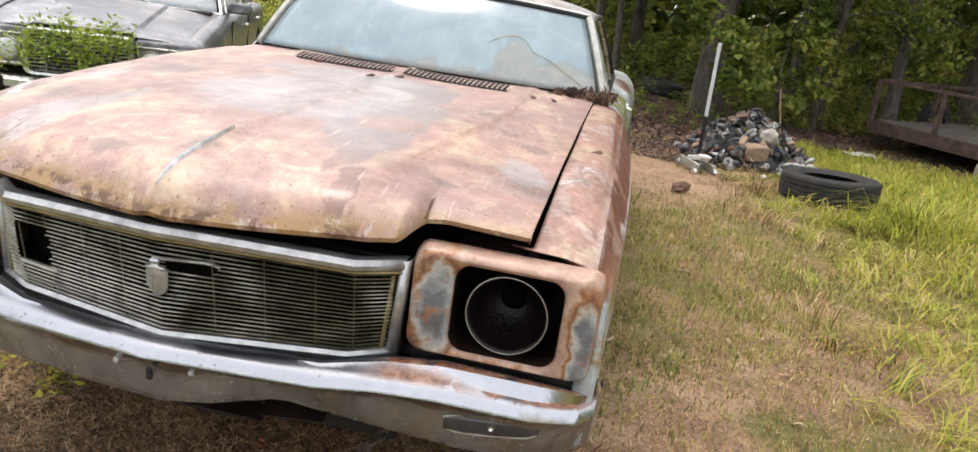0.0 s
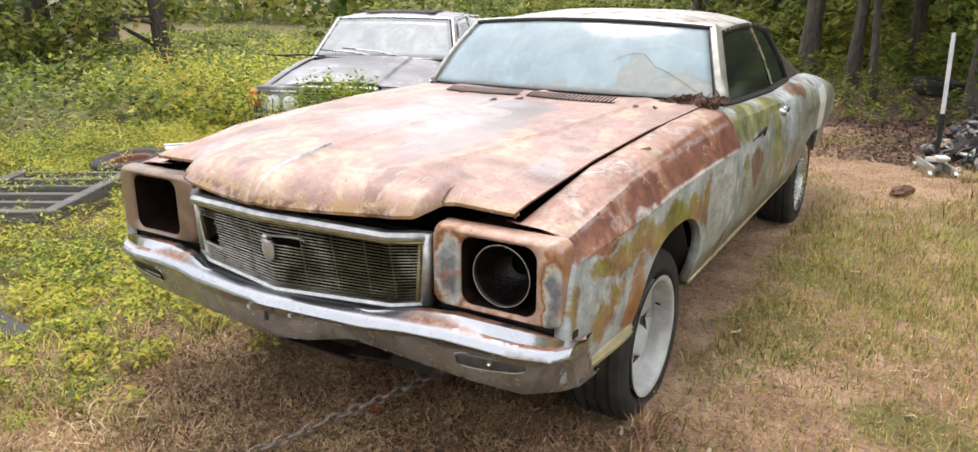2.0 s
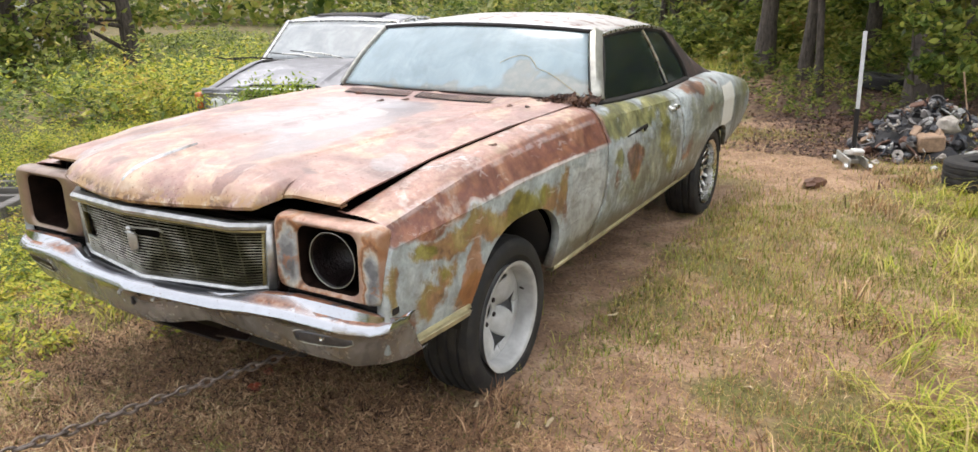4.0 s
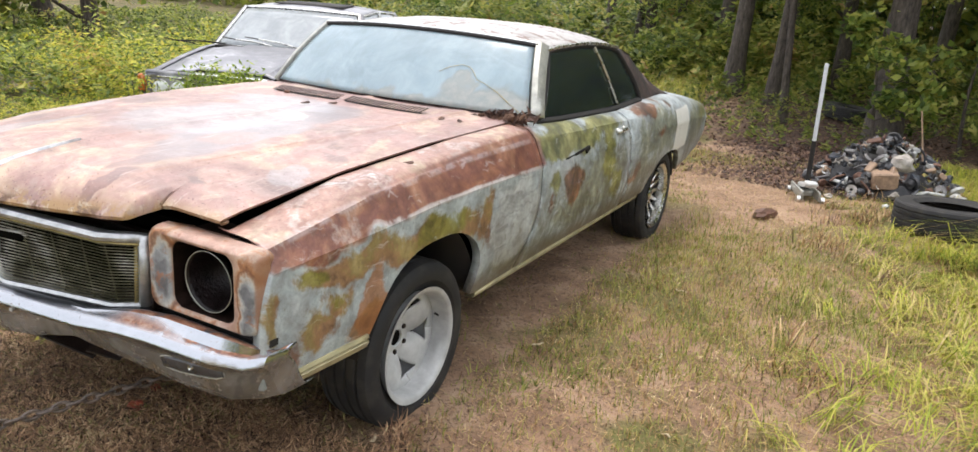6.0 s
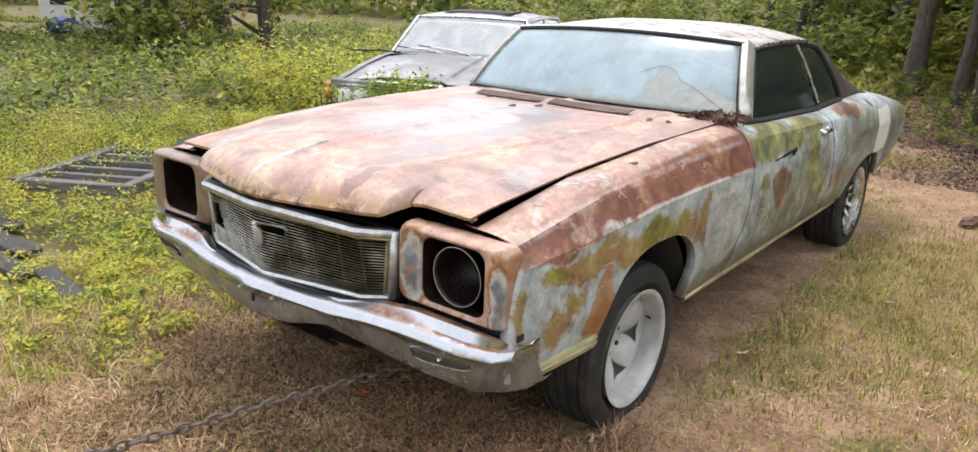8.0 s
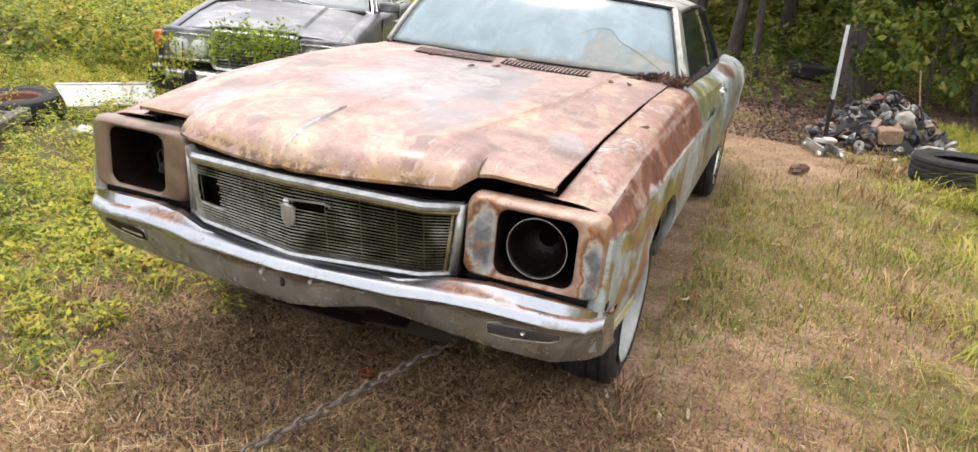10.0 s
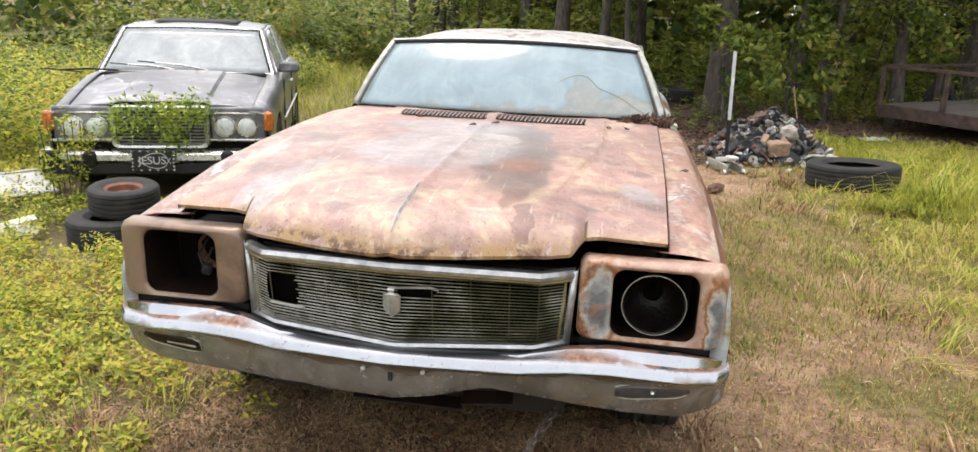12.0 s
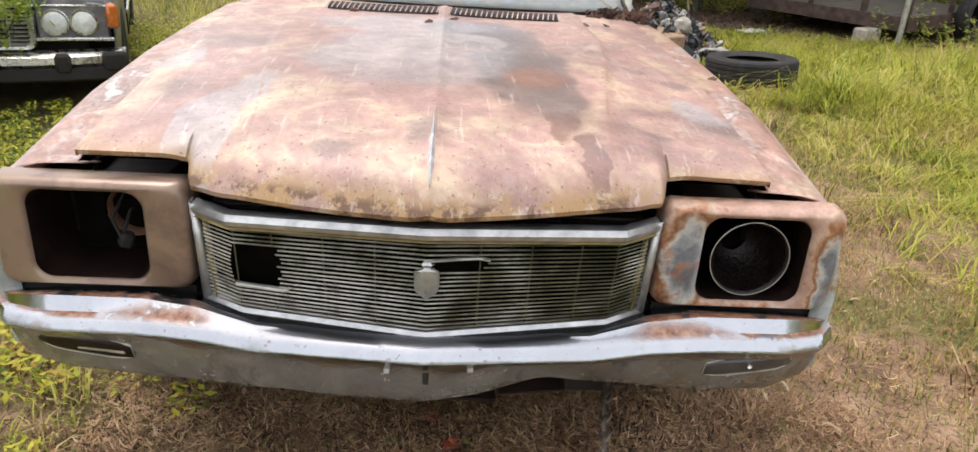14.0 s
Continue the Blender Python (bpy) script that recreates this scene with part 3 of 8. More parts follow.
def leafy(name, stops, patch=1.3, rough=0.5, thru=0.25, own=0.38):
    """Leaves and blades: hue by patch of ground and by leaf, some light through them."""
    n = Nodes(name, rough)
    f = n.op("ADD", n.op("MULTIPLY_ADD", n.noise(patch, 5), 1.15, -0.10 - own / 2), n.op("MULTIPLY", n.isl, own))
    col = n.ramp(f, *stops)
    n.put(n.b, "Base Color", col)
    n.b.inputs["Specular IOR Level"].default_value = 0.35
    tr = n.t.nodes.new("ShaderNodeBsdfTranslucent")
    n.t.links.new(col, tr.inputs[0])
    mx = n.t.nodes.new("ShaderNodeMixShader")
    mx.inputs[0].default_value = thru
    n.t.links.new(n.b.outputs[0], mx.inputs[1]), n.t.links.new(tr.outputs[0], mx.inputs[2])
    n.t.links.new(mx.outputs[0], n.t.nodes["Material Output"].inputs[0])
    return n.m


def bark():
    n = Nodes("bark", 0.9)
    v = n.vec("MULTIPLY", n.pos, (1.0, 1.0, 0.25))
    f = n.noise(24, 5, 0.7, vec=v)
    col = n.ramp(f, (0.35, (0.03, 0.024, 0.02)), (0.6, (0.10, 0.082, 0.068)), (0.75, (0.17, 0.15, 0.125)))
    n.bump(f, 0.9, 0.03)
    return n.done(col)


def grimy_bars():
    """Aluminium bars, dulled and mossy in broad patches."""
    n = Nodes("dirty_grille_bars", 0.42, 0.4)
    big, mid = n.noise(4.5, 6, 0.65, dist=0.6), n.noise(26, 5)
    x = n.xyz()[0]
    # left half painted lighter, since that face reflects more
    worn = n.op("ADD", big, n.op("MULTIPLY", n.step(x, 0.16, -0.12), 0.16))
    col = n.ramp(worn, (0.42, (0.06, 0.057, 0.028)), (0.52, (0.17, 0.16, 0.10)), (0.62, (0.42, 0.41, 0.34)), (0.74, (0.64, 0.63, 0.57)))
    col = n.mix(n.op("MULTIPLY", n.step(mid, 0.5, 0.66), 0.6), col, (0.10, 0.09, 0.06))
    return n.done(col, n.lerp(mid, 0.3, 0.6))


M_TOP, M_SIDE, M_ROOF = patina_top(), patina_side(), patina_roof()
M_BEZ_PINK, M_BEZ_BROWN = bezel_paint("rust_and_primer_bezel", True), bezel_paint("brown_bezel", False)
M_CHROME = chrome_worn()
M_BRIGHT = plain("bright_metal", (0.62, 0.62, 0.60), 0.28, 1.0, 0.2, 25, 0.1)
M_GRILLE = plain("weathered_aluminium", (0.40, 0.40, 0.36), 0.42, 0.55, 0.35, 22, 0.25)
M_SPEAR = plain("dull_chrome_spear", (0.66, 0.67, 0.68), 0.42, 0.7, 0.35, 40, 0.2)
M_FRAME = plain("worn_bright_trim", (0.44, 0.45, 0.45), 0.38, 0.75, 0.35, 30, 0.25)
M_SMOKE = plain("smoky_lens", (0.055, 0.055, 0.06), 0.12, 0.0, 0.3, 30, 0.1)
M_SLAT = grimy_bars()
# near-black instead of rust brown: the lamp bowl's shade is in it
M_BOWL = plain("shaded_rusty_bowl", (0.007, 0.004, 0.004), 0.36, 0.0, 0.8, 18, 0.8)
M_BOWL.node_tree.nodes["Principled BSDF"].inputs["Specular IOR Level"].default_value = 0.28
M_BRASS = plain("tarnished_strip", (0.33, 0.26, 0.11), 0.45, 0.5, 0.4, 20, 0.2)
M_RIB = plain("mossy_rib", (0.085, 0.078, 0.040), 0.6, 0.2, 0.5, 24, 0.2)
M_CREAM = plain("yellowed_sill_trim", (0.50, 0.45, 0.28), 0.4, 0.45, 0.35, 12, 0.2)
# black rubber and trim; also paints the shade in wells, slots and gaps
M_BLACK = plain("black_trim_and_shade", (0.012, 0.010, 0.009), 0.8, 0.0, 0.5, 20, 0.2)
M_RUSTY = plain("rusted_steel", (0.14, 0.065, 0.04), 0.75, 0.2, 0.6, 16, 0.5)
# almost no colour or shine: stands for shade in unlit hollows
M_VOID = plain("unlit_hollow", (0.004, 0.0035, 0.003), 0.95, 0.0, 0.5, 20, 0.0)
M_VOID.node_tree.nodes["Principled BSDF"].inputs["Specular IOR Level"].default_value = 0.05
# dark rust, near-black as it carries the shade of lamp holes and recesses
M_SHADE_RUST = plain("shaded_rust", (0.013, 0.007, 0.0055), 0.45, 0.0, 0.6, 22, 0.4)
M_SHADE_RUST.node_tree.nodes["Principled BSDF"].inputs["Specular IOR Level"].default_value = 0.2
M_TYRE = rubber("old_tyre_rubber", (0.011, 0.011, 0.0115), 0.16)
M_RIM = plain("white_wheel_paint", (0.42, 0.425, 0.415), 0.38, 0.0, 0.32, 9, 0.2)
# the dust's pale blue tint also stands for the sky's reflection
M_GLASS_F = dusty_glass("dusty_windscreen", (0.58, 0.76, 0.80), 0.50, (0.50, 0.62, 0.67), 0.9)
M_GLASS_S = dusty_glass("dark_side_glass", (0.35, 0.46, 0.42), 0.07, (0.22, 0.27, 0.25))
M_SEAT = plain("faded_vinyl", (0.10, 0.085, 0.075), 0.6, 0.0, 0.3, 10, 0.2)
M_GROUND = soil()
M_BARK = bark()


# ---- mesh helpers ----
def finish(name, bm, mat, parent=None, label="", smooth=40, thick=0.0, bevel=0.0):
    me = bpy.data.meshes.new(name)
    bm.to_mesh(me)
    bm.free()
    me.materials.append(mat)
    if smooth:
        me.shade_smooth()
        me.set_sharp_from_angle(angle=radians(smooth))
    ob = new(name, me)
    if parent:
        ob.parent = parent
    if thick:
        s = ob.modifiers.new("thickness", "SOLIDIFY")
        s.thickness, s.offset = thick, 0.0
    if bevel:
        s = ob.modifiers.new("edge", "BEVEL")
        s.width, s.segments, s.limit_method = bevel, 2, "ANGLE"
    if label:
        ob["label"] = label
    return ob


def part(name, bm, mat, parent, label="", **kw):
    return finish(name, bm, mat, parent, label, **kw)


def thing(name, label, category, at=(0, 0, 0), group="", kind="", turn=0.0):
    e = new(name)
    e.empty_display_size = 0.1
    e.matrix_world = pose(*at, 0, 0, turn)
    return tagged(e, label, category, group, kind)


def loft(rings, closed=False, bm=None, cap=False):
    """A skin over rows of points; closed joins the ends of each row."""
    bm = bm or bmesh.new()
    vs = [[bm.verts.new(p) for p in r] for r in rings]
    n = len(rings[0])
    for a, b in zip(vs, vs[1:]):
        for i in range(n if closed else n - 1):
            j = (i + 1) % n
            bm.faces.new((a[i], a[j], b[j], b[i]))
    if cap:
        bm.faces.new(vs[0][::-1]), bm.faces.new(vs[-1])
    return bm


def boxes(*items, bm=None, bevel=0.004):
    """Bevelled boxes: (centre, size) or (centre, size, (rx, ry, rz) in degrees)."""
    bm = bm or bmesh.new()
    for it in items:
        c, s, r = (*it, (0, 0, 0))[:3]
        m = pose(*c, *r) @ Matrix.Diagonal((*s, 1))
        got = bmesh.ops.create_cube(bm, size=1.0, matrix=m)
        if bevel:
            es = {e for v in got["verts"] for e in v.link_edges}
            bmesh.ops.bevel(bm, geom=list(es), offset=min(bevel, min(s) * 0.3), segments=1, affect="EDGES")
    return bm


def tube(pts, r, n=8, bm=None, cap=True):
    """A round bar along points; r: one radius, or one a point."""
    pts = [Vector(p) for p in pts]
    rs = r if isinstance(r, (list, tuple)) else [r] * len(pts)
    rings, side = [], None
    for i, p in enumerate(pts):
        d = (pts[min(i + 1, len(pts) - 1)] - pts[max(i - 1, 0)]).normalized()
        if side is None:
            side = d.orthogonal().normalized()
        side = (side - d * side.dot(d)).normalized()
        up = d.cross(side)
        rings.append([p + (side * math.cos(a) + up * math.sin(a)) * rs[i] for a in (2 * math.pi * k / n for k in range(n))])
    return loft(rings, True, bm, cap)


def lathe(profile, n=48, bm=None, axis="x", at=(0, 0, 0)):
    """(along, radius) pairs turned round an axis through at."""
    def put(a, r, t):
        c, s = r * math.cos(t), r * math.sin(t)
        p = {"x": (a, c, s), "y": (c, a, s), "z": (c, s, a)}[axis]
        return Vector(p) + Vector(at)
    return loft([[put(a, r, 2 * math.pi * k / n) for k in range(n)] for a, r in profile], True, bm)


def rrect(cx, cz, hw, hh, r, n=10):
    """Points round a rounded rectangle."""
    out = []
    for qx, qz, a0 in ((1, 1, 0), (-1, 1, 90), (-1, -1, 180), (1, -1, 270)):
        for k in range(n + 1):
            a = radians(a0 + 90 * k / n)
            out.append((cx + qx * (hw - r) + r * math.cos(a), cz + qz * (hh - r) + r * math.sin(a)))
    return out


def interp(x, xs, ys):
    return float(np.interp(x, xs, ys))


def smooth01(v, a, b):
    t = min(1.0, max(0.0, (v - a) / (b - a)))
    return t * t * (3 - 2 * t)


def raw(name, verts, faces_flat, sides, mat, kind="", label="", category="", smooth=False):
    """A large mesh straight from arrays: every face has the same number of sides."""
    me = bpy.data.meshes.new(name)
    nf = len(faces_flat) // sides
    me.vertices.add(len(verts))
    me.vertices.foreach_set("co", np.asarray(verts, dtype=np.float32).ravel())
    me.loops.add(len(faces_flat))
    me.loops.foreach_set("vertex_index", np.asarray(faces_flat, dtype=np.int32))
    me.polygons.add(nf)
    me.polygons.foreach_set("loop_start", np.arange(nf, dtype=np.int32) * sides)
    me.update(calc_edges=True)
    me.validate()
    me.materials.append(mat)
    if smooth:
        me.shade_smooth()
    ob = new(name, me)
    return tagged(ob, label, category, "", kind)


def ground_z(x, y):
    """Height of the ground: nearly level by the car, lower under the weeds."""
    x, y = np.asarray(x, float), np.asarray(y, float)
    t = np.clip((-1.1 - x) / 1.8, 0, 1)
    z = 0.03 - 0.13 * t * t * (3 - 2 * t)
    z = z + 0.016 * np.sin(1.9 * x + 0.7 * y) * np.cos(1.3 * y - 0.6 * x) + 0.010 * np.sin(4.3 * x + 1.0) * np.sin(3.7 * y)
    far = np.clip((np.hypot(x, y - 3) - 14) / 30, 0, 1)
    return z + far * 0.5


def gz(x, y):
    return float(ground_z(x, y))


# ---- the rusted coupe: nose at y = 0, tail towards +y, driver's side +x ----
coupe = thing("rusted_coupe", "rusted two-door coupe, faded pink and grey, without headlamps", "car")

YS = (0.30, 0.75, 1.10, 1.50, 1.90, 2.40, 3.20, 3.70, 4.20, 4.70, 5.10)
SIDE = (
    ((0.742, 0.926), (0.752, 1.002), (0.758, 1.022), (0.762, 1.04), (0.768, 1.045), (0.79, 1.012), (0.79, 0.985), (0.781, 1), (0.769, 1), (0.729, 0.96), (0.689, 0.9)),
    ((0.83, 0.921), (0.84, 0.994), (0.85, 1.014), (0.85, 1.03), (0.85, 1.032), (0.85, 1), (0.85, 0.972), (0.872, 0.985), (0.868, 0.985), (0.838, 0.94), (0.798, 0.89)),
    ((0.884, 0.904), (0.889, 0.966), (0.894, 0.984), (0.894, 0.992), (0.895, 0.992), (0.895, 0.968), (0.9, 0.942), (0.93, 0.925), (0.935, 0.925), (0.91, 0.89), (0.89, 0.85)),
    ((0.917, 0.845), (0.945, 0.87), (0.951, 0.889), (0.952, 0.889), (0.947, 0.876), (0.937, 0.85), (0.937, 0.835), (0.96, 0.83), (0.968, 0.82), (0.942, 0.8), (0.93, 0.77)),
    ((0.924, 0.71), (0.949, 0.72), (0.953, 0.73), (0.951, 0.73), (0.948, 0.71), (0.947, 0.7), (0.945, 0.7), (0.959, 0.7), (0.961, 0.68), (0.936, 0.67), (0.924, 0.66)),
    ((0.918, 0.57), (0.945, 0.57), (0.945, 0.57), (0.945, 0.57), (0.938, 0.55), (0.935, 0.54), (0.935, 0.54), (0.94, 0.55), (0.94, 0.56), (0.92, 0.56), (0.895, 0.56)),
    ((0.905, 0.4), (0.9, 0.4), (0.895, 0.4), (0.885, 0.38), (0.88, 0.38), (0.88, 0.38), (0.885, 0.38), (0.9, 0.4), (0.915, 0.42), (0.9, 0.45), (0.87, 0.49)),
)
HUB_F, HUB_R, HUB_X, HUB_Z, TYRE_R = 1.085, 4.035, 0.83, 0.308, 0.326


def side_ctrl(y):
    return [(interp(y, YS, [p[0] for p in row]), interp(y, YS, [p[1] for p in row])) for row in SIDE]


def side_curve(y, per=7):
    """The body's cross-section at y, from the top edge to the sill, with the swage line kept sharp."""
    c = side_ctrl(y)
    out = []
    for i in range(len(c) - 1):
        p0, p1, p2, p3 = c[max(i - 1, 0)], c[i], c[i + 1], c[min(i + 2, len(c) - 1)]
        if i == 3:
            p0 = (2 * p1[0] - p2[0] + 0.02, 2 * p1[1] - p2[1])
        if i == 2:
            p3 = (2 * p2[0] - p1[0], 2 * p2[1] - p1[1])
            if y < 3.3:
                p0 = (2 * p1[0] - p2[0], 2 * p1[1] - p2[1])
        if i == 1 and y < 3.3:
            p3 = (2 * p2[0] - p1[0], 2 * p2[1] - p1[1])
        for k in range(per):
            t = k / per
            out.append(tuple(0.5 * (2 * p1[d] + (p2[d] - p0[d]) * t + (2 * p0[d] - 5 * p1[d] + 4 * p2[d] - p3[d]) * t * t
                                    + (3 * p1[d] - p0[d] - 3 * p2[d] + p3[d]) * t ** 3) for d in (0, 1)))
    out.append(c[-1])
    return out


def arch(y, hub, a, b, z0, p=2.5):
    d = abs(y - hub) / a
    return z0 + b * (1 - d ** p) ** (1 / p) if d < 1 else -1.0


def sill_z(y):
    base = interp(y, (0.3, 0.7, 0.74, 1.46, 1.5, 3.6, 4.4, 4.5, 5.1), (0.52, 0.50, 0.44, 0.42, 0.42, 0.42, 0.42, 0.46, 0.52))
    return max(base, arch(y, HUB_F, 0.385, 0.46, 0.30), arch(y, HUB_R + 0.02, 0.41, 0.345, 0.30))


def side_panel(y0, y1, n, front=None, back=None, extra=()):
    """Columns of the side skin between two edges, which may bow with the height."""
    front, back = front or (lambda z: 0.0), back or (lambda z: 0.0)
    ys = sorted({y0 + (y1 - y0) * i / n for i in range(n + 1)} | {y for y in extra if y0 < y < y1})
    rings = []
    for y in ys:
        crv, zb = side_curve(y), sill_z(y)
        top = crv[:22]
        low = [p for p in crv[21:]]
        zs = [p[1] for p in low][::-1]
        xs = [p[0] for p in low][::-1]
        row = list(top)
        z_lo = min(zb, top[-1][1] - 0.002)
        for k in range(1, 15):
            z = top[-1][1] + (z_lo - top[-1][1]) * k / 14
            row.append((interp(z, zs, xs), z))
        t = (y - y0) / (y1 - y0)
        row3 = [(x, y + front(z) * (1 - t) ** 3 + back(z) * t ** 3, z) for x, z in row]
        x, yy, z = row3[-1]
        row3 += [(x - 0.012, yy, z + 0.002), (x - 0.035, yy, z + 0.006)]
        rings.append(row3)
    return rings


def mirrored(rings):
    return [[(-x, y, z) for x, y, z in r] for r in rings]


def hinge(z):
    return 0.03 * smooth01(z, 0.5, 0.75) - 0.10 * smooth01(z, 0.72, 0.42)


def nose_lean(z):
    return -0.055 * smooth01(z, 0.93, 0.70)


def nose_return(rings):
    """The wing's front edge, turned in towards the bezel."""
    first = rings[0]
    return [[(x - 0.045, y + 0.004, z) for x, y, z in first], [(x - 0.010, y - 0.006, z) for x, y, z in first], [(x - 0.002, y - 0.003, z) for x, y, z in first]] + rings


ARCH_YS = tuple(h + a * math.sin(radians(t)) for h, a in ((HUB_F, 0.385), (HUB_R + 0.02, 0.41)) for t in range(-90, 91, 5))
for side, flip in (("driver", False), ("passenger", True)):
    skins = (
        ("front_wing", nose_return(side_panel(0.312, 1.905, 40, front=nose_lean, back=hinge, extra=ARCH_YS)), "front wing of primer grey below rust-brown upper half"),
        ("door", side_panel(1.917, 3.20, 26, front=hinge), "grey-green door with moss and rust patches"),
        ("rear_quarter", side_panel(3.212, 5.10, 44, extra=ARCH_YS), "rear quarter with rust specks and a white painted block"),
    )
    for name, rings, label in skins:
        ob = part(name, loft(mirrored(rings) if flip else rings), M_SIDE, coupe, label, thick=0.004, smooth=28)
        if name == "door" and not flip:
            door_ob = ob
        if name == "rear_quarter" and not flip:
            quarter_ob = ob

# door furniture
part("handle", boxes(((0.928, 3.04, 0.905), (0.03, 0.15, 0.022), (0, 8, 0)), ((0.915, 2.99, 0.905), (0.03, 0.02, 0.03)), ((0.915, 3.10, 0.905), (0.03, 0.03, 0.03)), bevel=0.006), M_BRIGHT, door_ob, "chrome door handle")
part("lock", lathe([(0.0, 0.0), (0.01, 0.011), (0.0, 0.013)], 16, at=(0.925, 3.07, 0.835)), M_BRIGHT, door_ob)
part("dent", boxes(((0.938, 2.27, 0.868), (0.006, 0.14, 0.007), (3, 0, 0)), ((0.938, 2.42, 0.878), (0.008, 0.16, 0.014), (5, 0, 0)), ((0.938, 2.50, 0.872), (0.008, 0.05, 0.022), (25, 0, 0)), bevel=0.002), M_BLACK, door_ob, "torn dark strip of loose trim")

# sill trims
for s in (1, -1):
    for y0, y1, za, zb in ((0.315, 0.690, 0.535, 0.487), (1.475, 3.60, 0.428, 0.385)):
        rows = []
        for k in range(13):
            y = y0 + (y1 - y0) * k / 12
            x = 0.922 + 0.02 * smooth01(y, 0.3, 0.7) if y < 1 else 0.892
            h = za - zb
            rows.append([(s * (x - 0.02), y, za), (s * x, y, za - 0.004), (s * (x + 0.004), y, za - 0.3 * h), (s * (x - 0.006), y, za - 0.42 * h), (s * (x + 0.004), y, za - 0.55 * h), (s * (x - 0.004), y, zb + 0.002), (s * (x - 0.04), y, zb)])
        part("sill_trim", loft(rows), M_CREAM, coupe, "yellowed ribbed sill moulding", thick=0.003)

# bonnet
def seam_x(y):
    return interp(y, YS, [p[0] for p in SIDE[0]]) - interp(y, (0.3, 0.9, 1.9), (0.008, 0.007, 0.006))


def hood_front(x):
    a = abs(x)
    return 0.057 + 0.105 * (min(a, 0.41) / 0.41) ** 0.95 + 0.022 * smooth01(a, 0.40, 0.47) + 0.105 * smooth01(a, 0.468, 0.510)


def hood_z(x, y):
    a = abs(x)
    ye = hood_front(x)
    base = interp(y, (0.05, 0.11, 0.375, 0.8, 1.3, 2.0), (1.006, 1.016, 1.043, 1.060, 1.066, 1.068))
    drop = interp(y, (0.1, 0.3, 0.75, 1.3, 1.9), (0.075, 0.062, 0.037, 0.015, 0.010))
    xc = 0.37 + 0.15 * smooth01(y, 0.1, 1.4)
    crease = 0.008 * smooth01(a, xc - 0.004, xc + 0.022)
    ridge = 0.007 * math.exp(-(a / 0.018) ** 2)
    dish = 0.010 * math.sin(math.pi * min(1, a / xc)) if a < xc else 0.0
    wave = 0.004 * math.sin(5 * x + 2 * y) * math.sin(3.2 * y + 1)
    top = base - drop * (a / 0.735) ** 2.3 - crease + ridge - dish * 0.5 + wave
    if y > ye + 0.4:
        return top
    lip = interp(a, (0.0, 0.42, 0.478, 0.494, 0.508, 0.55, 0.74), (0.937, 0.934, 0.938, 0.950, 0.959, 0.966, 0.962))
    return top - max(0.0, hood_skin(a, ye) - lip) * math.exp(-max(0.0, y - ye) / 0.042)


def hood_skin(a, y):
    """Height of the bonnet's skin before its front edge rolls down."""
    base = interp(y, (0.05, 0.11, 0.375, 0.8, 1.3, 2.0), (1.006, 1.016, 1.043, 1.060, 1.066, 1.068))
    drop = interp(y, (0.1, 0.3, 0.75, 1.3, 1.9), (0.075, 0.062, 0.037, 0.015, 0.010))
    return base - drop * (a / 0.735) ** 2.3 - 0.008 * smooth01(a, 0.366, 0.392)


rings = []
cols = sorted({-1 + 2 * i / 84 for i in range(85)} | {s * (0.59 + 0.01 * k) for s in (1, -1) for k in range(15)} | {s * 0.006 for s in (1, -1)})
for v in range(-2, 47):
    t = max(0, v) / 46
    t = t ** 2.0 * 0.75 + t * 0.25
    row = []
    for f in cols:
        ye = hood_front(f * 0.735)
        yr = 1.925 + 0.10 * f * f
        y = ye + (yr - ye) * t
        x = f * seam_x(y)
        z = hood_z(x, y)
        if v < 0:
            z -= 0.009 if v == -1 else 0.006
            y += 0.004 if v == -1 else 0.03
        row.append((x, y, z))
    flange = [(row[0][0] + 0.001, row[0][1], row[0][2] - 0.005)], [(row[-1][0] - 0.001, row[-1][1], row[-1][2] - 0.005)]
    rings.append(flange[0] + row + flange[1])
hood = part("bonnet", loft(rings), M_TOP, coupe, "sun-bleached rusty bonnet with a centre ridge", thick=0.004, smooth=35)

# chrome spear on the ridge
spear = []
for k in range(15):
    t = k / 14
    y = 0.088 + 0.31 * t
    w = 0.0085 * (1 - t) ** 0.7 * min(1, 0.15 + 4.5 * t) + 0.0010
    z = hood_z(0, y)
    spear.append([(-w, y, z - 0.002), (-w * 0.5, y, z + 0.006), (0, y, z + 0.010), (w * 0.5, y, z + 0.006), (w, y, z - 0.002)])
part("hood_spear", loft(spear), M_SPEAR, hood, "chrome bonnet spear")

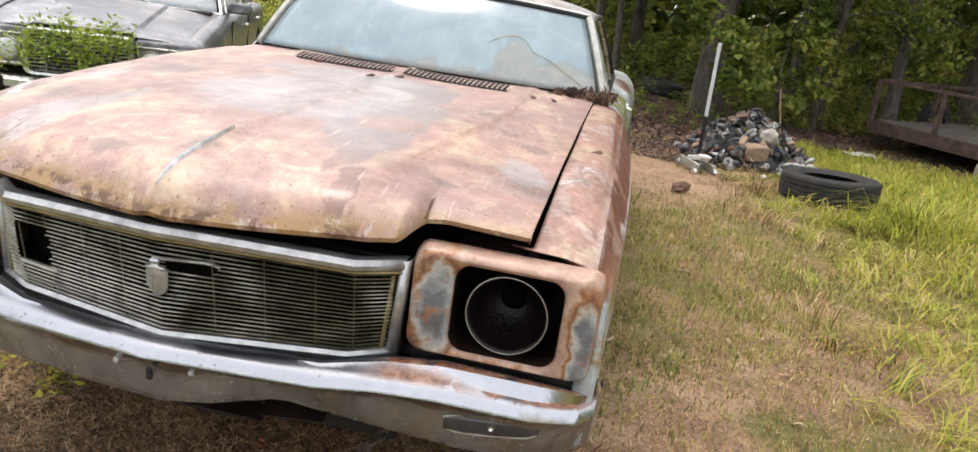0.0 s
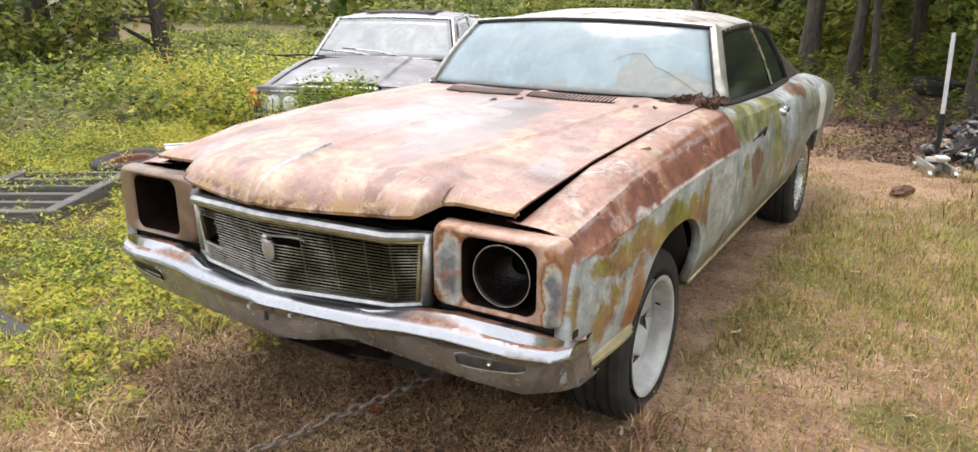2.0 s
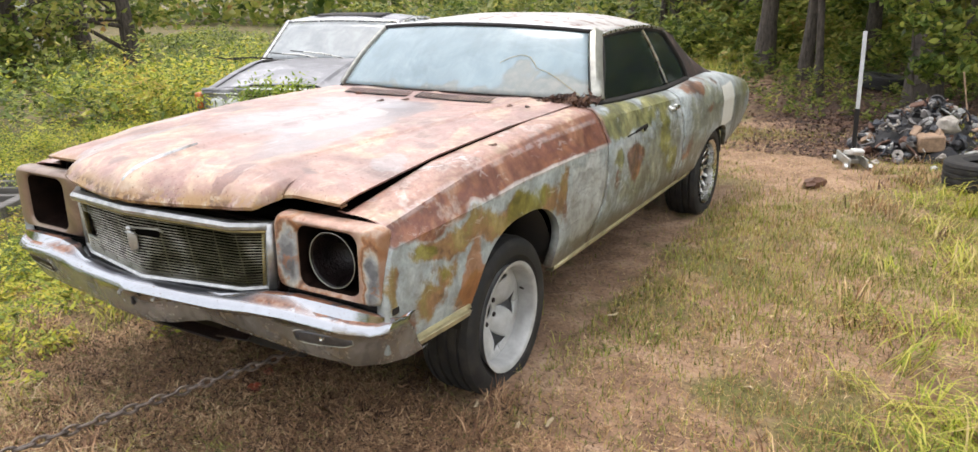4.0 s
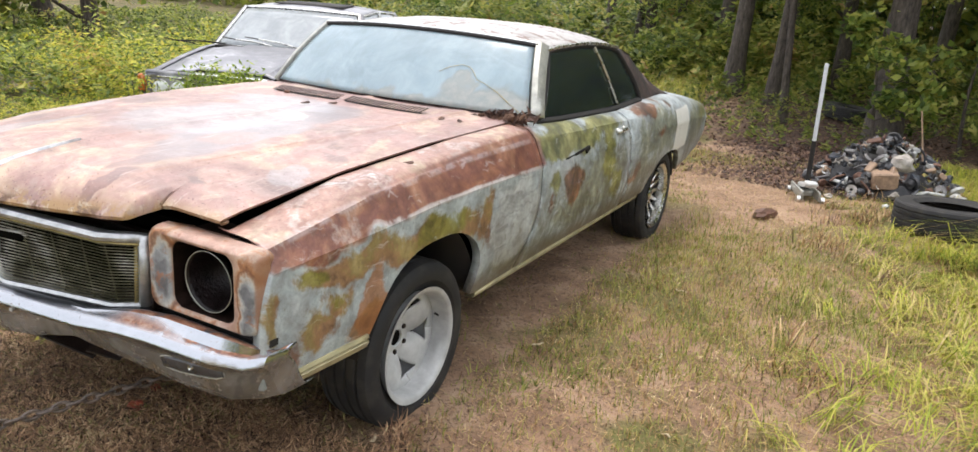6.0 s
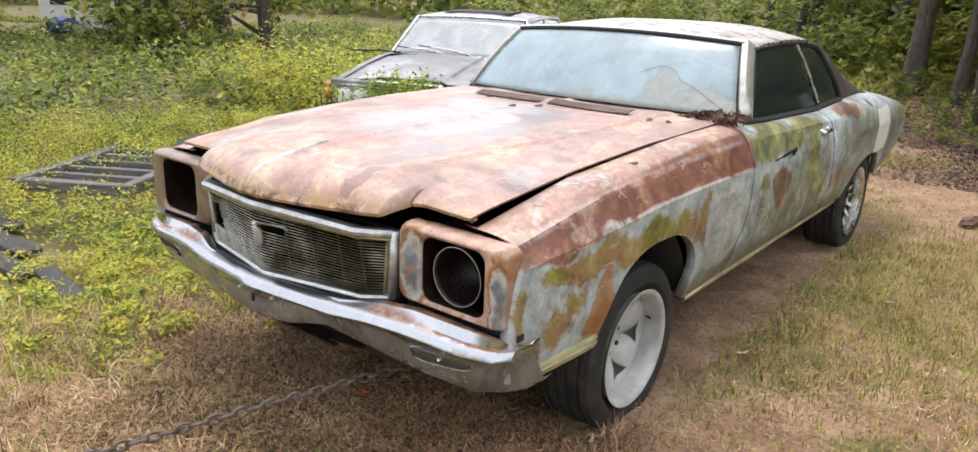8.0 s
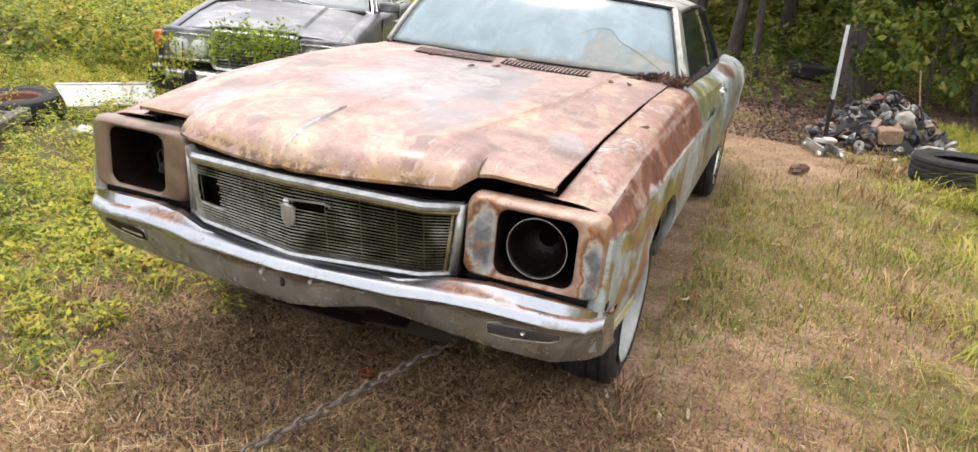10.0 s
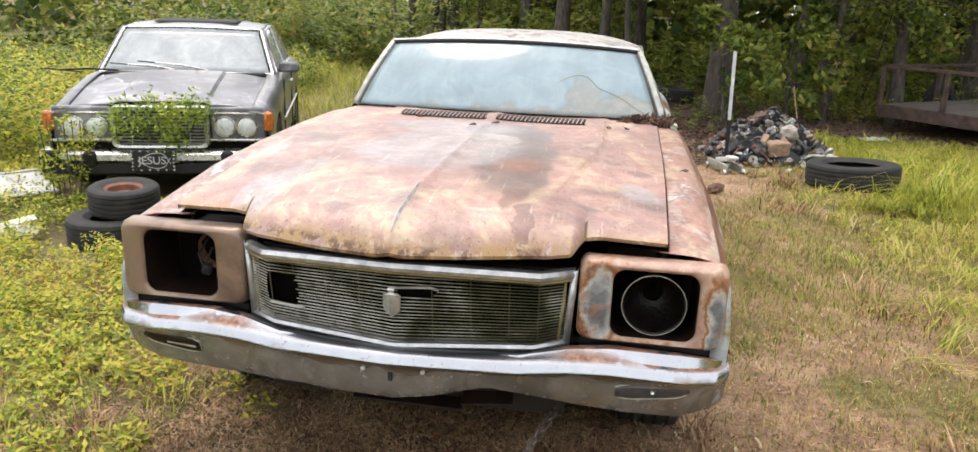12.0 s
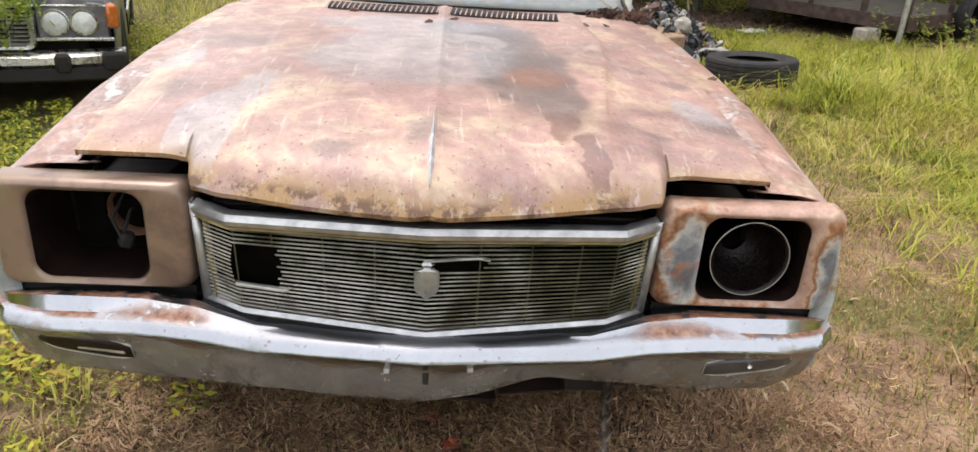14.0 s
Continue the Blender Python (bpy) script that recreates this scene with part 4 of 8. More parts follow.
# intake grilles at the back of the bonnet
for s in (1, -1):
    plate = []
    for k in range(22):
        x = s * (0.022 + 0.412 * k / 21)
        yc = 1.725 + 0.025 * k / 21
        plate.append([(x, yc - 0.034, hood_z(x, yc) + 0.006), (x, yc + 0.034, hood_z(x, yc) + 0.022)])
    # the openings are only a black plate, for the shade inside them
    vent = part("vent", loft(plate), M_BLACK, hood, "black slotted air intake", thick=0.002)
    for k in range(22):
        x = s * (0.024 + 0.412 * k / 21)
        yc = 1.725 + 0.025 * k / 21
        part("slat", boxes(((x, yc, hood_z(x, yc) + 0.0165), (0.0046, 0.066, 0.0016), (13, 0, -8)), bevel=0), M_TOP, vent, smooth=0)
part("washer_jet", boxes(((-0.335, 1.705, 1.066), (0.03, 0.02, 0.02), (0, 10, 20)), bevel=0.006), M_RUSTY, hood)

# scuttle and screen base
rows = []
for k in range(41):
    f = -1 + k / 20
    ya = 1.915 + 0.10 * f * f
    rows.append([(f * 0.775, ya, hood_z(f * 0.75, ya) - 0.022), (f * 0.785, 2.00 + 0.13 * f * f, 1.052 - 0.012 * f * f), (f * 0.80, 2.06 + 0.13 * f * f, 1.062 - 0.02 * f * f)])
part("scuttle", loft(rows), M_TOP, coupe, thick=0.004)

# screen, roof, pillars
def screen(u, v):
    bx, by, bz = 0.795 * u, 1.985 + 0.135 * u * u, 1.058 - 0.012 * u * u
    tx, ty, tz = 0.655 * u, 2.335 + 0.075 * u * u, 1.402 - 0.030 * u * u
    bow = 0.03 * math.sin(math.pi * v)
    return (bx + (tx - bx) * v, by + (ty - by) * v - bow * 0.5, bz + (tz - bz) * v + bow * 0.5)


part("windscreen", loft([[screen(-0.97 + 1.94 * i / 40, 0.02 + 0.95 * j / 16) for i in range(41)] for j in range(17)]), M_GLASS_F, coupe, "dust-filmed windscreen with a cracked dirty patch", thick=0.005)
part("crack", tube([Vector(screen(u, v)) + Vector((0, -0.006, 0.004)) for u, v in ((0.36, 0.40), (0.42, 0.47), (0.50, 0.52), (0.57, 0.50), (0.61, 0.42), (0.63, 0.36), (0.70, 0.32), (0.78, 0.24), (0.86, 0.13), (0.92, 0.05))], 0.0013, 6), M_BRASS, coupe, "brown crack line in the windscreen dirt")
part("screen_trim", tube([Vector(screen(-1 + 2 * i / 40, 0.985)) + Vector((0, -0.008, 0.004)) for i in range(41)], 0.009, 8), M_BRIGHT, coupe, "thin bright screen moulding")
part("screen_seal", tube([Vector(screen(-1 + 2 * i / 40, 0.955)) + Vector((0, -0.006, 0.003)) for i in range(41)], 0.011, 8), M_BLACK, coupe)
for s in (1, -1):
    rows = []
    for k in range(13):
        t = k / 12
        p = Vector(screen(s, t * 1.0))
        q = Vector((s * (0.825 - 0.145 * t), p.y + 0.055 + 0.02 * t, p.z + 0.004 - 0.02 * t))
        rows.append([p + Vector((-s * 0.018, -0.004, -0.01)), p + Vector((-s * 0.006, -0.014, 0.008)), p + Vector((s * 0.014, 0.0, 0.012)), q + Vector((0, -0.01, 0.006)), q, q + Vector((-s * 0.04, -0.005, -0.015))])
    part("windscreen_pillar", loft(rows), M_GRILLE, coupe, "bright trimmed windscreen pillar", thick=0.004)

RY = (2.33, 2.55, 2.9, 3.2, 3.5, 3.8, 4.1, 4.4, 4.7)
RZ = (1.400, 1.425, 1.437, 1.430, 1.400, 1.340, 1.255, 1.145, 1.02)
RW = (0.655, 0.665, 0.672, 0.675, 0.67, 0.67, 0.69, 0.72, 0.73)
rings = []
for k in range(41):
    y = 2.33 + (3.78 - 2.33) * k / 40
    zc, hw = interp(y, RY, RZ), interp(y, RY, RW)
    row = []
    for i in range(37):
        u = -1 + i / 18
        edge = 0.055 * abs(u) ** 3.5 + 0.018 * u * u
        row.append((hw * math.copysign(abs(u) ** 0.92, u), y + 0.075 * u * u * (1 - k / 40), zc - edge))
    rings.append(row)
part("roof", loft(rings), M_ROOF, coupe, "pale roof with flaking paint and rust stains", thick=0.005)
rear = [[((-0.8 + 1.6 * i / 20) * interp(y, RY, RW), y, interp(y, RY, RZ) - 0.04 * abs(-0.9 + 1.8 * i / 20) ** 3 - 0.012) for i in range(21)] for y in (3.79, 3.9, 4.05, 4.2, 4.35, 4.5, 4.65)]
part("rear_window", loft(rear), M_GLASS_S, coupe, thick=0.005)


def side_glass(y, v, s):
    """Side window surface: y along, v from the waist to the roof rail."""
    yb = interp(y, (2.1, 2.45, 3.2, 3.8), (1.03, 1.012, 0.985, 1.0))
    zt = interp(y, RY, RZ) - 0.085
    return (s * (0.795 - (0.795 - 0.672) * v + 0.012 * math.sin(math.pi * v)), y, yb + (zt - yb) * v)


for s in (1, -1):
    rows = []
    for j in range(13):
        v = j / 12
        y0, y1 = 2.19 + 0.29 * v, 3.30 - 0.20 * v
        rows.append([side_glass(y0 + (y1 - y0) * i / 16, v, s) for i in range(17)])
    part("door_window", loft(rows), M_GLASS_S, coupe, "dark greenish door glass", thick=0.004)
    rows = []
    for j in range(13):
        v = j / 12
        y0, y1 = 3.315 - 0.20 * v, 3.70 - 0.22 * v ** 2
        rows.append([side_glass(y0 + (y1 - y0) * i / 8, v, s) for i in range(9)])
    part("quarter_window", loft(rows), M_GLASS_S, coupe, thick=0.004)
    part("window_divider", tube([side_glass(3.308 - 0.20 * v, v, s * 1.006) for v in (0, 0.25, 0.5, 0.75, 1)], 0.009, 8), M_BRIGHT, coupe)
    rail = [side_glass(2.19 + 0.29 * v, v, s * 1.006) for v in (0, 0.33, 0.66, 1)] + [side_glass(y, 1.0, s * 1.004) for y in np.linspace(2.55, 3.42, 14)] + [side_glass(3.70 - 0.22 * v ** 2, v, s * 1.01) for v in (0.97, 0.8, 0.6, 0.4, 0.2, 0.0)]
    part("window_rail", tube(rail, 0.013, 8), M_BLACK, coupe, "dark window seal")
    drip = [(s * 0.685, y, interp(y, RY, RZ) - 0.073) for y in np.linspace(2.41, 3.5, 14)]
    part("drip_rail", tube(drip, 0.009, 8), M_BRIGHT, coupe, "worn bright drip rail")
    waist = [[(s * (0.79 - 0.006), y, interp(y, YS, [p[1] for p in SIDE[0]]) + 0.016), (s * (0.802), y, interp(y, YS, [p[1] for p in SIDE[0]]) + 0.02), (s * 0.815, y, interp(y, YS, [p[1] for p in SIDE[0]]) + 0.008), (s * 0.815, y, interp(y, YS, [p[1] for p in SIDE[0]]) - 0.01)] for y in np.linspace(2.12, 3.70, 16)]
    part("waist_trim", loft(waist), M_BLACK, coupe, thick=0.003)
    # rear pillar
    rows = []
    for j in range(13):
        v = j / 12
        y0, y1 = 3.695 - 0.22 * v ** 2, 4.42 - 0.62 * v
        row = []
        for i in range(13):
            y = y0 + (y1 - y0) * i / 12
            zb = interp(y, YS, [p[1] for p in SIDE[0]]) + 0.0
            zt = interp(y, RY, RZ) - 0.07
            row.append((s * (0.80 - 0.125 * v - 0.02 * (i / 12)), y, zb + (max(zt, zb + 0.01) - zb) * v))
        rows.append(row)
    part("rear_pillar", loft(rows), M_ROOF, coupe, "dark peeling vinyl rear pillar", thick=0.005)

# boot lid and tail
rows = []
for y in np.linspace(4.25, 5.08, 14):
    w = interp(y, YS, [p[0] for p in SIDE[0]]) - 0.006
    zc = interp(y, YS, [p[1] for p in SIDE[0]])
    rows.append([(w * u, y, zc + 0.045 * (1 - u * u)) for u in np.linspace(-1, 1, 21)])
part("boot_lid", loft(rows), M_SIDE, coupe, thick=0.004)
tail = [[(x * s, 5.095 + 0.02 * (1 - abs(s)), z) for s in np.linspace(-1, 1, 17)] for x, z in ((0.70, 0.91), (0.80, 0.89), (0.87, 0.84), (0.895, 0.75), (0.895, 0.62), (0.86, 0.50))]
part("tail_panel", loft(tail), M_SIDE, coupe, thick=0.004)
rows = [[(x, y + 5.14 - 0.10 * abs(x / 0.93) ** 3, z) for y, z in ((-0.10, 0.62), (0.02, 0.60), (0.04, 0.54), (0.02, 0.48), (-0.06, 0.45))] for x in np.linspace(-0.84, 0.84, 25)]
part("rear_bumper", loft(rows), M_CHROME, coupe, thick=0.005)

# underside, bay, cabin: painted black for the shade in them
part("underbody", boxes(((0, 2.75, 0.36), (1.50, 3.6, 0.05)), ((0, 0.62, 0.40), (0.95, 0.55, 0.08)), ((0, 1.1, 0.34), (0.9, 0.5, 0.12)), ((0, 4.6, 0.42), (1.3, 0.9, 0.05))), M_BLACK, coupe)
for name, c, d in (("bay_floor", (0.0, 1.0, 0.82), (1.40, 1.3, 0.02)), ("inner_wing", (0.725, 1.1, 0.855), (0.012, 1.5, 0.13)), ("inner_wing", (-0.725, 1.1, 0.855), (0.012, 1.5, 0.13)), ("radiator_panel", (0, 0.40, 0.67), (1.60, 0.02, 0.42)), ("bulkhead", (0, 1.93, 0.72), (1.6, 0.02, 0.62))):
    part(name, boxes((c, d), bevel=0), M_VOID, coupe, "black engine bay panel, painted for its shade")
part("radiator_support", boxes(((0, 0.30, 0.84), (0.94, 0.03, 0.04)), ((0, 0.275, 0.66), (0.98, 0.05, 0.04)), ((-0.25, 0.28, 0.75), (0.03, 0.02, 0.2)), ((0.27, 0.28, 0.75), (0.03, 0.02, 0.2))), M_SHADE_RUST, coupe)
# wells painted black for the shade inside the arches
for s in (1, -1):
    for hub, r, x0 in ((HUB_F, 0.40, 0.50), (HUB_R, 0.40, 0.55)):
        rows = [[(s * x, hub + r * math.cos(radians(a)), 0.30 + (0.49 if hub < 2 else 0.40) * math.sin(radians(a))) for x in (x0, 0.70, 0.895)] for a in range(14, 167, 8)]
        rows2 = [[(s * x0, hub + f * r * math.cos(radians(a)), 0.30 + f * (0.49 if hub < 2 else 0.40) * math.sin(radians(a))) for f in (0.02, 1.0)] for a in range(14, 167, 8)]
        bm = loft(rows)
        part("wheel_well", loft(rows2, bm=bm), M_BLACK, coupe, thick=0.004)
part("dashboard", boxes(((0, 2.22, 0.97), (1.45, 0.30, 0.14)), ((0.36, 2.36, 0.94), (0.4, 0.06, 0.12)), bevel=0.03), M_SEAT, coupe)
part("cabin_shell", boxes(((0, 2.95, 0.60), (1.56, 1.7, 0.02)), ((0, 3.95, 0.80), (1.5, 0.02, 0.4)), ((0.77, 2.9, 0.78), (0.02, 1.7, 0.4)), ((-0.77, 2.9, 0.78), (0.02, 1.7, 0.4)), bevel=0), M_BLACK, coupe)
for s in (1, -1):
    part("front_seat", boxes(((s * 0.37, 2.80, 0.70), (0.62, 0.55, 0.16)), ((s * 0.37, 3.08, 0.92), (0.62, 0.14, 0.50), (-14, 0, 0)), bevel=0.05), M_SEAT, coupe, "faded vinyl bench seat half")
part("rear_seat", boxes(((0, 3.55, 0.70), (1.3, 0.45, 0.15)), ((0, 3.80, 0.86), (1.3, 0.14, 0.42), (-18, 0, 0)), bevel=0.05), M_SEAT, coupe)
wheel_pts = [(0.37 + 0.19 * math.cos(a), 2.50 + 0.07 * math.sin(a), 1.02 + 0.17 * math.sin(a)) for a in (2 * math.pi * k / 32 for k in range(33))]
part("steering_wheel", tube([(0.37, 2.36, 0.96), (0.37, 2.50, 1.02)], 0.03, 8, tube([(0.19, 2.50, 1.02), (0.37, 2.49, 1.02), (0.56, 2.50, 1.02)], 0.014, 8, tube(wheel_pts, 0.013, 8))), M_SEAT, coupe, "thin dark steering wheel")

# grille
GT = ((-0.487, 0.236, 0.872), (-0.400, 0.162, 0.880), (0.0, 0.082, 0.902), (0.400, 0.162, 0.880), (0.487, 0.236, 0.872))
GB = ((-0.474, 0.236, 0.656), (-0.388, 0.196, 0.646), (0.0, 0.118, 0.646), (0.388, 0.196, 0.646), (0.474, 0.236, 0.656))


def grille_at(x, v):
    """Point of the grille face: x across, v 0 at the top and 1 at the bottom."""
    t, b = [[interp(x, [p[0] for p in row], [p[i] for p in row]) for i in (1, 2)] for row in (GT, GB)]
    return Vector((x, t[0] + (b[0] - t[0]) * v, t[1] + (b[1] - t[1]) * v))


# black backing sheet: the shade behind the bars, put into the colour
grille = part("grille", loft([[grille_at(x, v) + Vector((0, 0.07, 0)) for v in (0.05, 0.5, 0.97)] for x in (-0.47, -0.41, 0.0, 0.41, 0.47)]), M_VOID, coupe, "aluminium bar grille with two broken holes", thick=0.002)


def bar(x0, x1, v, w=0.0012, depth=0.002, bend=0.0):
    xs = sorted({x0, x1} | {x for x in (-0.395, -0.3, -0.2, -0.1, 0.0, 0.1, 0.2, 0.3, 0.395) if x0 < x < x1})
    rows = []
    for x in xs:
        p = grille_at(x, v)
        t = (x - x0) / (x1 - x0)
        dz = bend * math.sin(math.pi * t) + 0.0005 * math.sin(11 * x + 40 * v)
        rows.append([(x, p.y, p.z + dz + w), (x, p.y - 0.002, p.z + dz), (x, p.y, p.z + dz - w), (x, p.y + depth, p.z + dz - w * 0.6 + 0.001), (x, p.y + depth, p.z + dz + w * 0.6 + 0.001)])
    return loft(rows, True, cap=True)


N_BAR = 20
for k in range(N_BAR):
    v = 0.135 + 0.79 * k / (N_BAR - 1)
    cuts = [(-0.468, 0.468)]
    if 0.29 < v < 0.68:
        lo = -0.400 + 0.006 * math.sin(9 * v)
        hi = -0.300 - 0.10 * max(0.0, 0.36 - v) - 0.12 * max(0.0, v - 0.60) + 0.006 * math.sin(50 * v)
        cuts = [(-0.468, lo), (hi, 0.468)]
    if 0.28 < v < 0.38:
        a, b = cuts[-1]
        cuts = cuts[:-1] + [(a, 0.015), (0.125 - 0.02 * (v - 0.28) / 0.1, b)]
    for a, b in cuts:
        part("bar", bar(a, b, v), M_SLAT, grille, smooth=30)
part("bar", bar(-0.40, -0.285, 0.70, 0.004, 0.010, -0.006), M_GRILLE, grille, "bent end of a broken bar")
part("bar", bar(0.0, 0.125, 0.275, 0.0022, 0.008, 0.010), M_GRILLE, grille, "bent end of a broken bar")
for x in (-0.395, -0.315, -0.21, -0.105, 0.105, 0.21, 0.315, 0.395):
    for a, b in (((0.11, 0.28), (0.70, 0.94)) if x == -0.315 else ((0.11, 0.94),)):
        p, q = grille_at(x, a), grille_at(x, b)
        part("rib", tube([p + Vector((0, 0.010, 0)), q + Vector((0, 0.010, 0))], 0.0018, 6), M_RIB, grille)


def frame_bar(pts, h, d, name, label="", mat=None):
    rows = []
    for p, up in pts:
        p, up = Vector(p), Vector(up).normalized()
        rows.append([p - up * h / 2 + Vector((0, d, 0)), p - up * h / 2, p + Vector((0, -0.006, 0)), p + up * h / 2, p + up * h / 2 + Vector((0, d, 0))])
    return part(name, loft(rows), mat or M_GRILLE, grille, label, thick=0.003, smooth=9)


frame_bar([(Vector(p) + Vector((0, -0.008, -0.004)), (0, 0.25, 1)) for p in GT], 0.020, 0.03, "top_frame", "dull chrome grille top frame", M_FRAME)
frame_bar([(Vector(p) + Vector((0, -0.004, -0.021)), (0, 0.1, 1)) for p in GT], 0.005, 0.012, "inner_lip", "thin tarnished inner lip", M_BRASS)
frame_bar([(Vector(p) + Vector((0, -0.006, 0.006)), (0, 0.1, 1)) for p in GB], 0.013, 0.03, "bottom_frame", "", M_FRAME)
for s in (0, -1):
    o = 1 if s else -1
    frame_bar([(Vector(GT[s]) + Vector((0, -0.006, 0.006)), (1, o * 0.6, 0)), (Vector(GB[s]) + Vector((0, -0.006, 0)), (1, o * 0.6, 0))], 0.020, 0.03, "end_frame", "", M_FRAME)
    frame_bar([(Vector(GT[s]) + Vector((-o * 0.022, -0.008, -0.02)), (1, o * 0.6, 0)), (Vector(GB[s]) + Vector((-o * 0.022, -0.010, 0.01)), (1, o * 0.6, 0))], 0.006, 0.012, "end_lip", "", M_BRASS)
shield = [[(w * q, 0.088 + 0.016 * abs(q) * (0 if z > 0.812 else 1) + d, z) for q in (-1, -0.8, -0.5, 0, 0.5, 0.8, 1)] for z, w, d in ((0.836, 0.006, 0.0), (0.829, 0.011, -0.004), (0.822, 0.006, 0.0), (0.818, 0.008, -0.002), (0.815, 0.022, -0.003), (0.808, 0.0245, -0.007), (0.802, 0.0235, -0.008), (0.778, 0.0235, -0.007), (0.764, 0.020, -0.005), (0.755, 0.011, -0.002), (0.750, 0.004, 0.002))]
badge = part("badge", loft(shield), M_FRAME, grille, "chrome shield badge", thick=0.006, smooth=20)
part("inset", loft([[(w * q, 0.0795 + 0.012 * abs(q), z) for q in (-1, 0, 1)] for z, w in ((0.803, 0.013), (0.780, 0.013), (0.768, 0.008))]), M_GRILLE, badge, "dull inset of the badge", thick=0.004)

# headlamp bezels
for s, mat, lab in ((1, M_BEZ_PINK, "rust and grey headlamp bezel"), (-1, M_BEZ_BROWN, "brown headlamp bezel with an empty hole")):
    spec = ((0.36, 0.700, 0.788, 0.186, 0.104, 0.03), (0.300, 0.703, 0.792, 0.203, 0.119, 0.026), (0.296, 0.704, 0.793, 0.2055, 0.122, 0.028), (0.262, 0.7035, 0.793, 0.2045, 0.122, 0.030), (0.247, 0.7025, 0.793, 0.2015, 0.120, 0.033), (0.238, 0.701, 0.792, 0.197, 0.116, 0.036), (0.233, 0.700, 0.792, 0.189, 0.112, 0.038), (0.231, 0.704, 0.791, 0.160, 0.110, 0.040),
            (0.233, 0.711, 0.790, 0.128, 0.108, 0.042), (0.237, 0.712, 0.790, 0.121, 0.102, 0.038), (0.246, 0.712, 0.790, 0.118, 0.099, 0.036))
    bez = part("headlamp_bezel", loft([[(s * x, y, z) for x, z in rrect(cx, cz, hw, hh, r)] for y, cx, cz, hw, hh, r in spec], True), mat, coupe, lab, smooth=45)
    # tunnel and housing: the shade in the hole is put into their colour
    part("lamp_tunnel", loft([[(s * x, y, z) for x, z in rrect(0.712, 0.790, hw, hh, 0.036)] for y, hw, hh in ((0.244, 0.118, 0.099), (0.30, 0.116, 0.097), (0.43, 0.114, 0.095))], True), M_SHADE_RUST, bez)
    part("housing", boxes(((s * 0.722, 0.43, 0.786), (0.30, 0.01, 0.22)), ((s * 0.868, 0.36, 0.786), (0.01, 0.14, 0.22)), ((s * 0.576, 0.36, 0.786), (0.01, 0.14, 0.22)), ((s * 0.722, 0.36, 0.892), (0.3, 0.14, 0.01)), ((s * 0.722, 0.36, 0.68), (0.3, 0.14, 0.01)), bevel=0), M_SHADE_RUST, bez, "rusted lamp housing, near-black for its shade")
    if s == 1:
        part("lamp_bowl", lathe([(0.262, 0.088), (0.272, 0.085), (0.292, 0.082), (0.315, 0.076), (0.338, 0.067), (0.358, 0.055), (0.370, 0.042), (0.376, 0.031), (0.425, 0.029)], 40, axis="y", at=(0.712, 0, 0.785)), M_BOWL, bez, "empty rusty lamp bowl, near-black for its shade", thick=0.003)
        part("lamp_ring", tube([(0.712 + 0.089 * math.cos(a), 0.260, 0.785 + 0.089 * math.sin(a)) for a in (2 * math.pi * k / 48 for k in range(49))], 0.0014, 8), M_GRILLE, bez, "thin bright retaining ring")
    else:
        part("lamp_mount", lathe([(0.36, 0.06), (0.40, 0.055), (0.425, 0.03)], 24, axis="y", at=(-0.66, 0, 0.80)), M_RUSTY, bez, thick=0.003)
        wires = tube([(-0.66, 0.42, 0.83), (-0.675, 0.36, 0.845), (-0.69, 0.31, 0.80), (-0.672, 0.30, 0.765), (-0.66, 0.33, 0.74)], 0.004, 6)
        wires = tube([(-0.65, 0.42, 0.80), (-0.66, 0.34, 0.81), (-0.668, 0.31, 0.77)], 0.004, 6, wires)
        part("plug", boxes(((-0.664, 0.31, 0.752), (0.03, 0.03, 0.035), (10, 20, 30)), bevel=0.006, bm=wires), M_BLACK, bez, "hanging lamp plug and wires")

# front bumper
BX = (0.0, 0.2, 0.35, 0.48, 0.60, 0.80, 0.895, 0.932, 0.944)
B_RY = (0.036, 0.066, 0.092, 0.120, 0.138, 0.170, 0.200, 0.240, 0.325)
B_RZ = (0.648, 0.640, 0.632, 0.636, 0.634, 0.616, 0.614, 0.618, 0.622)
B_TY = (0.130, 0.150, 0.175, 0.235, 0.262, 0.265, 0.272, 0.290, 0.332)
B_TZ = (0.652, 0.650, 0.648, 0.660, 0.664, 0.656, 0.645, 0.636, 0.626)


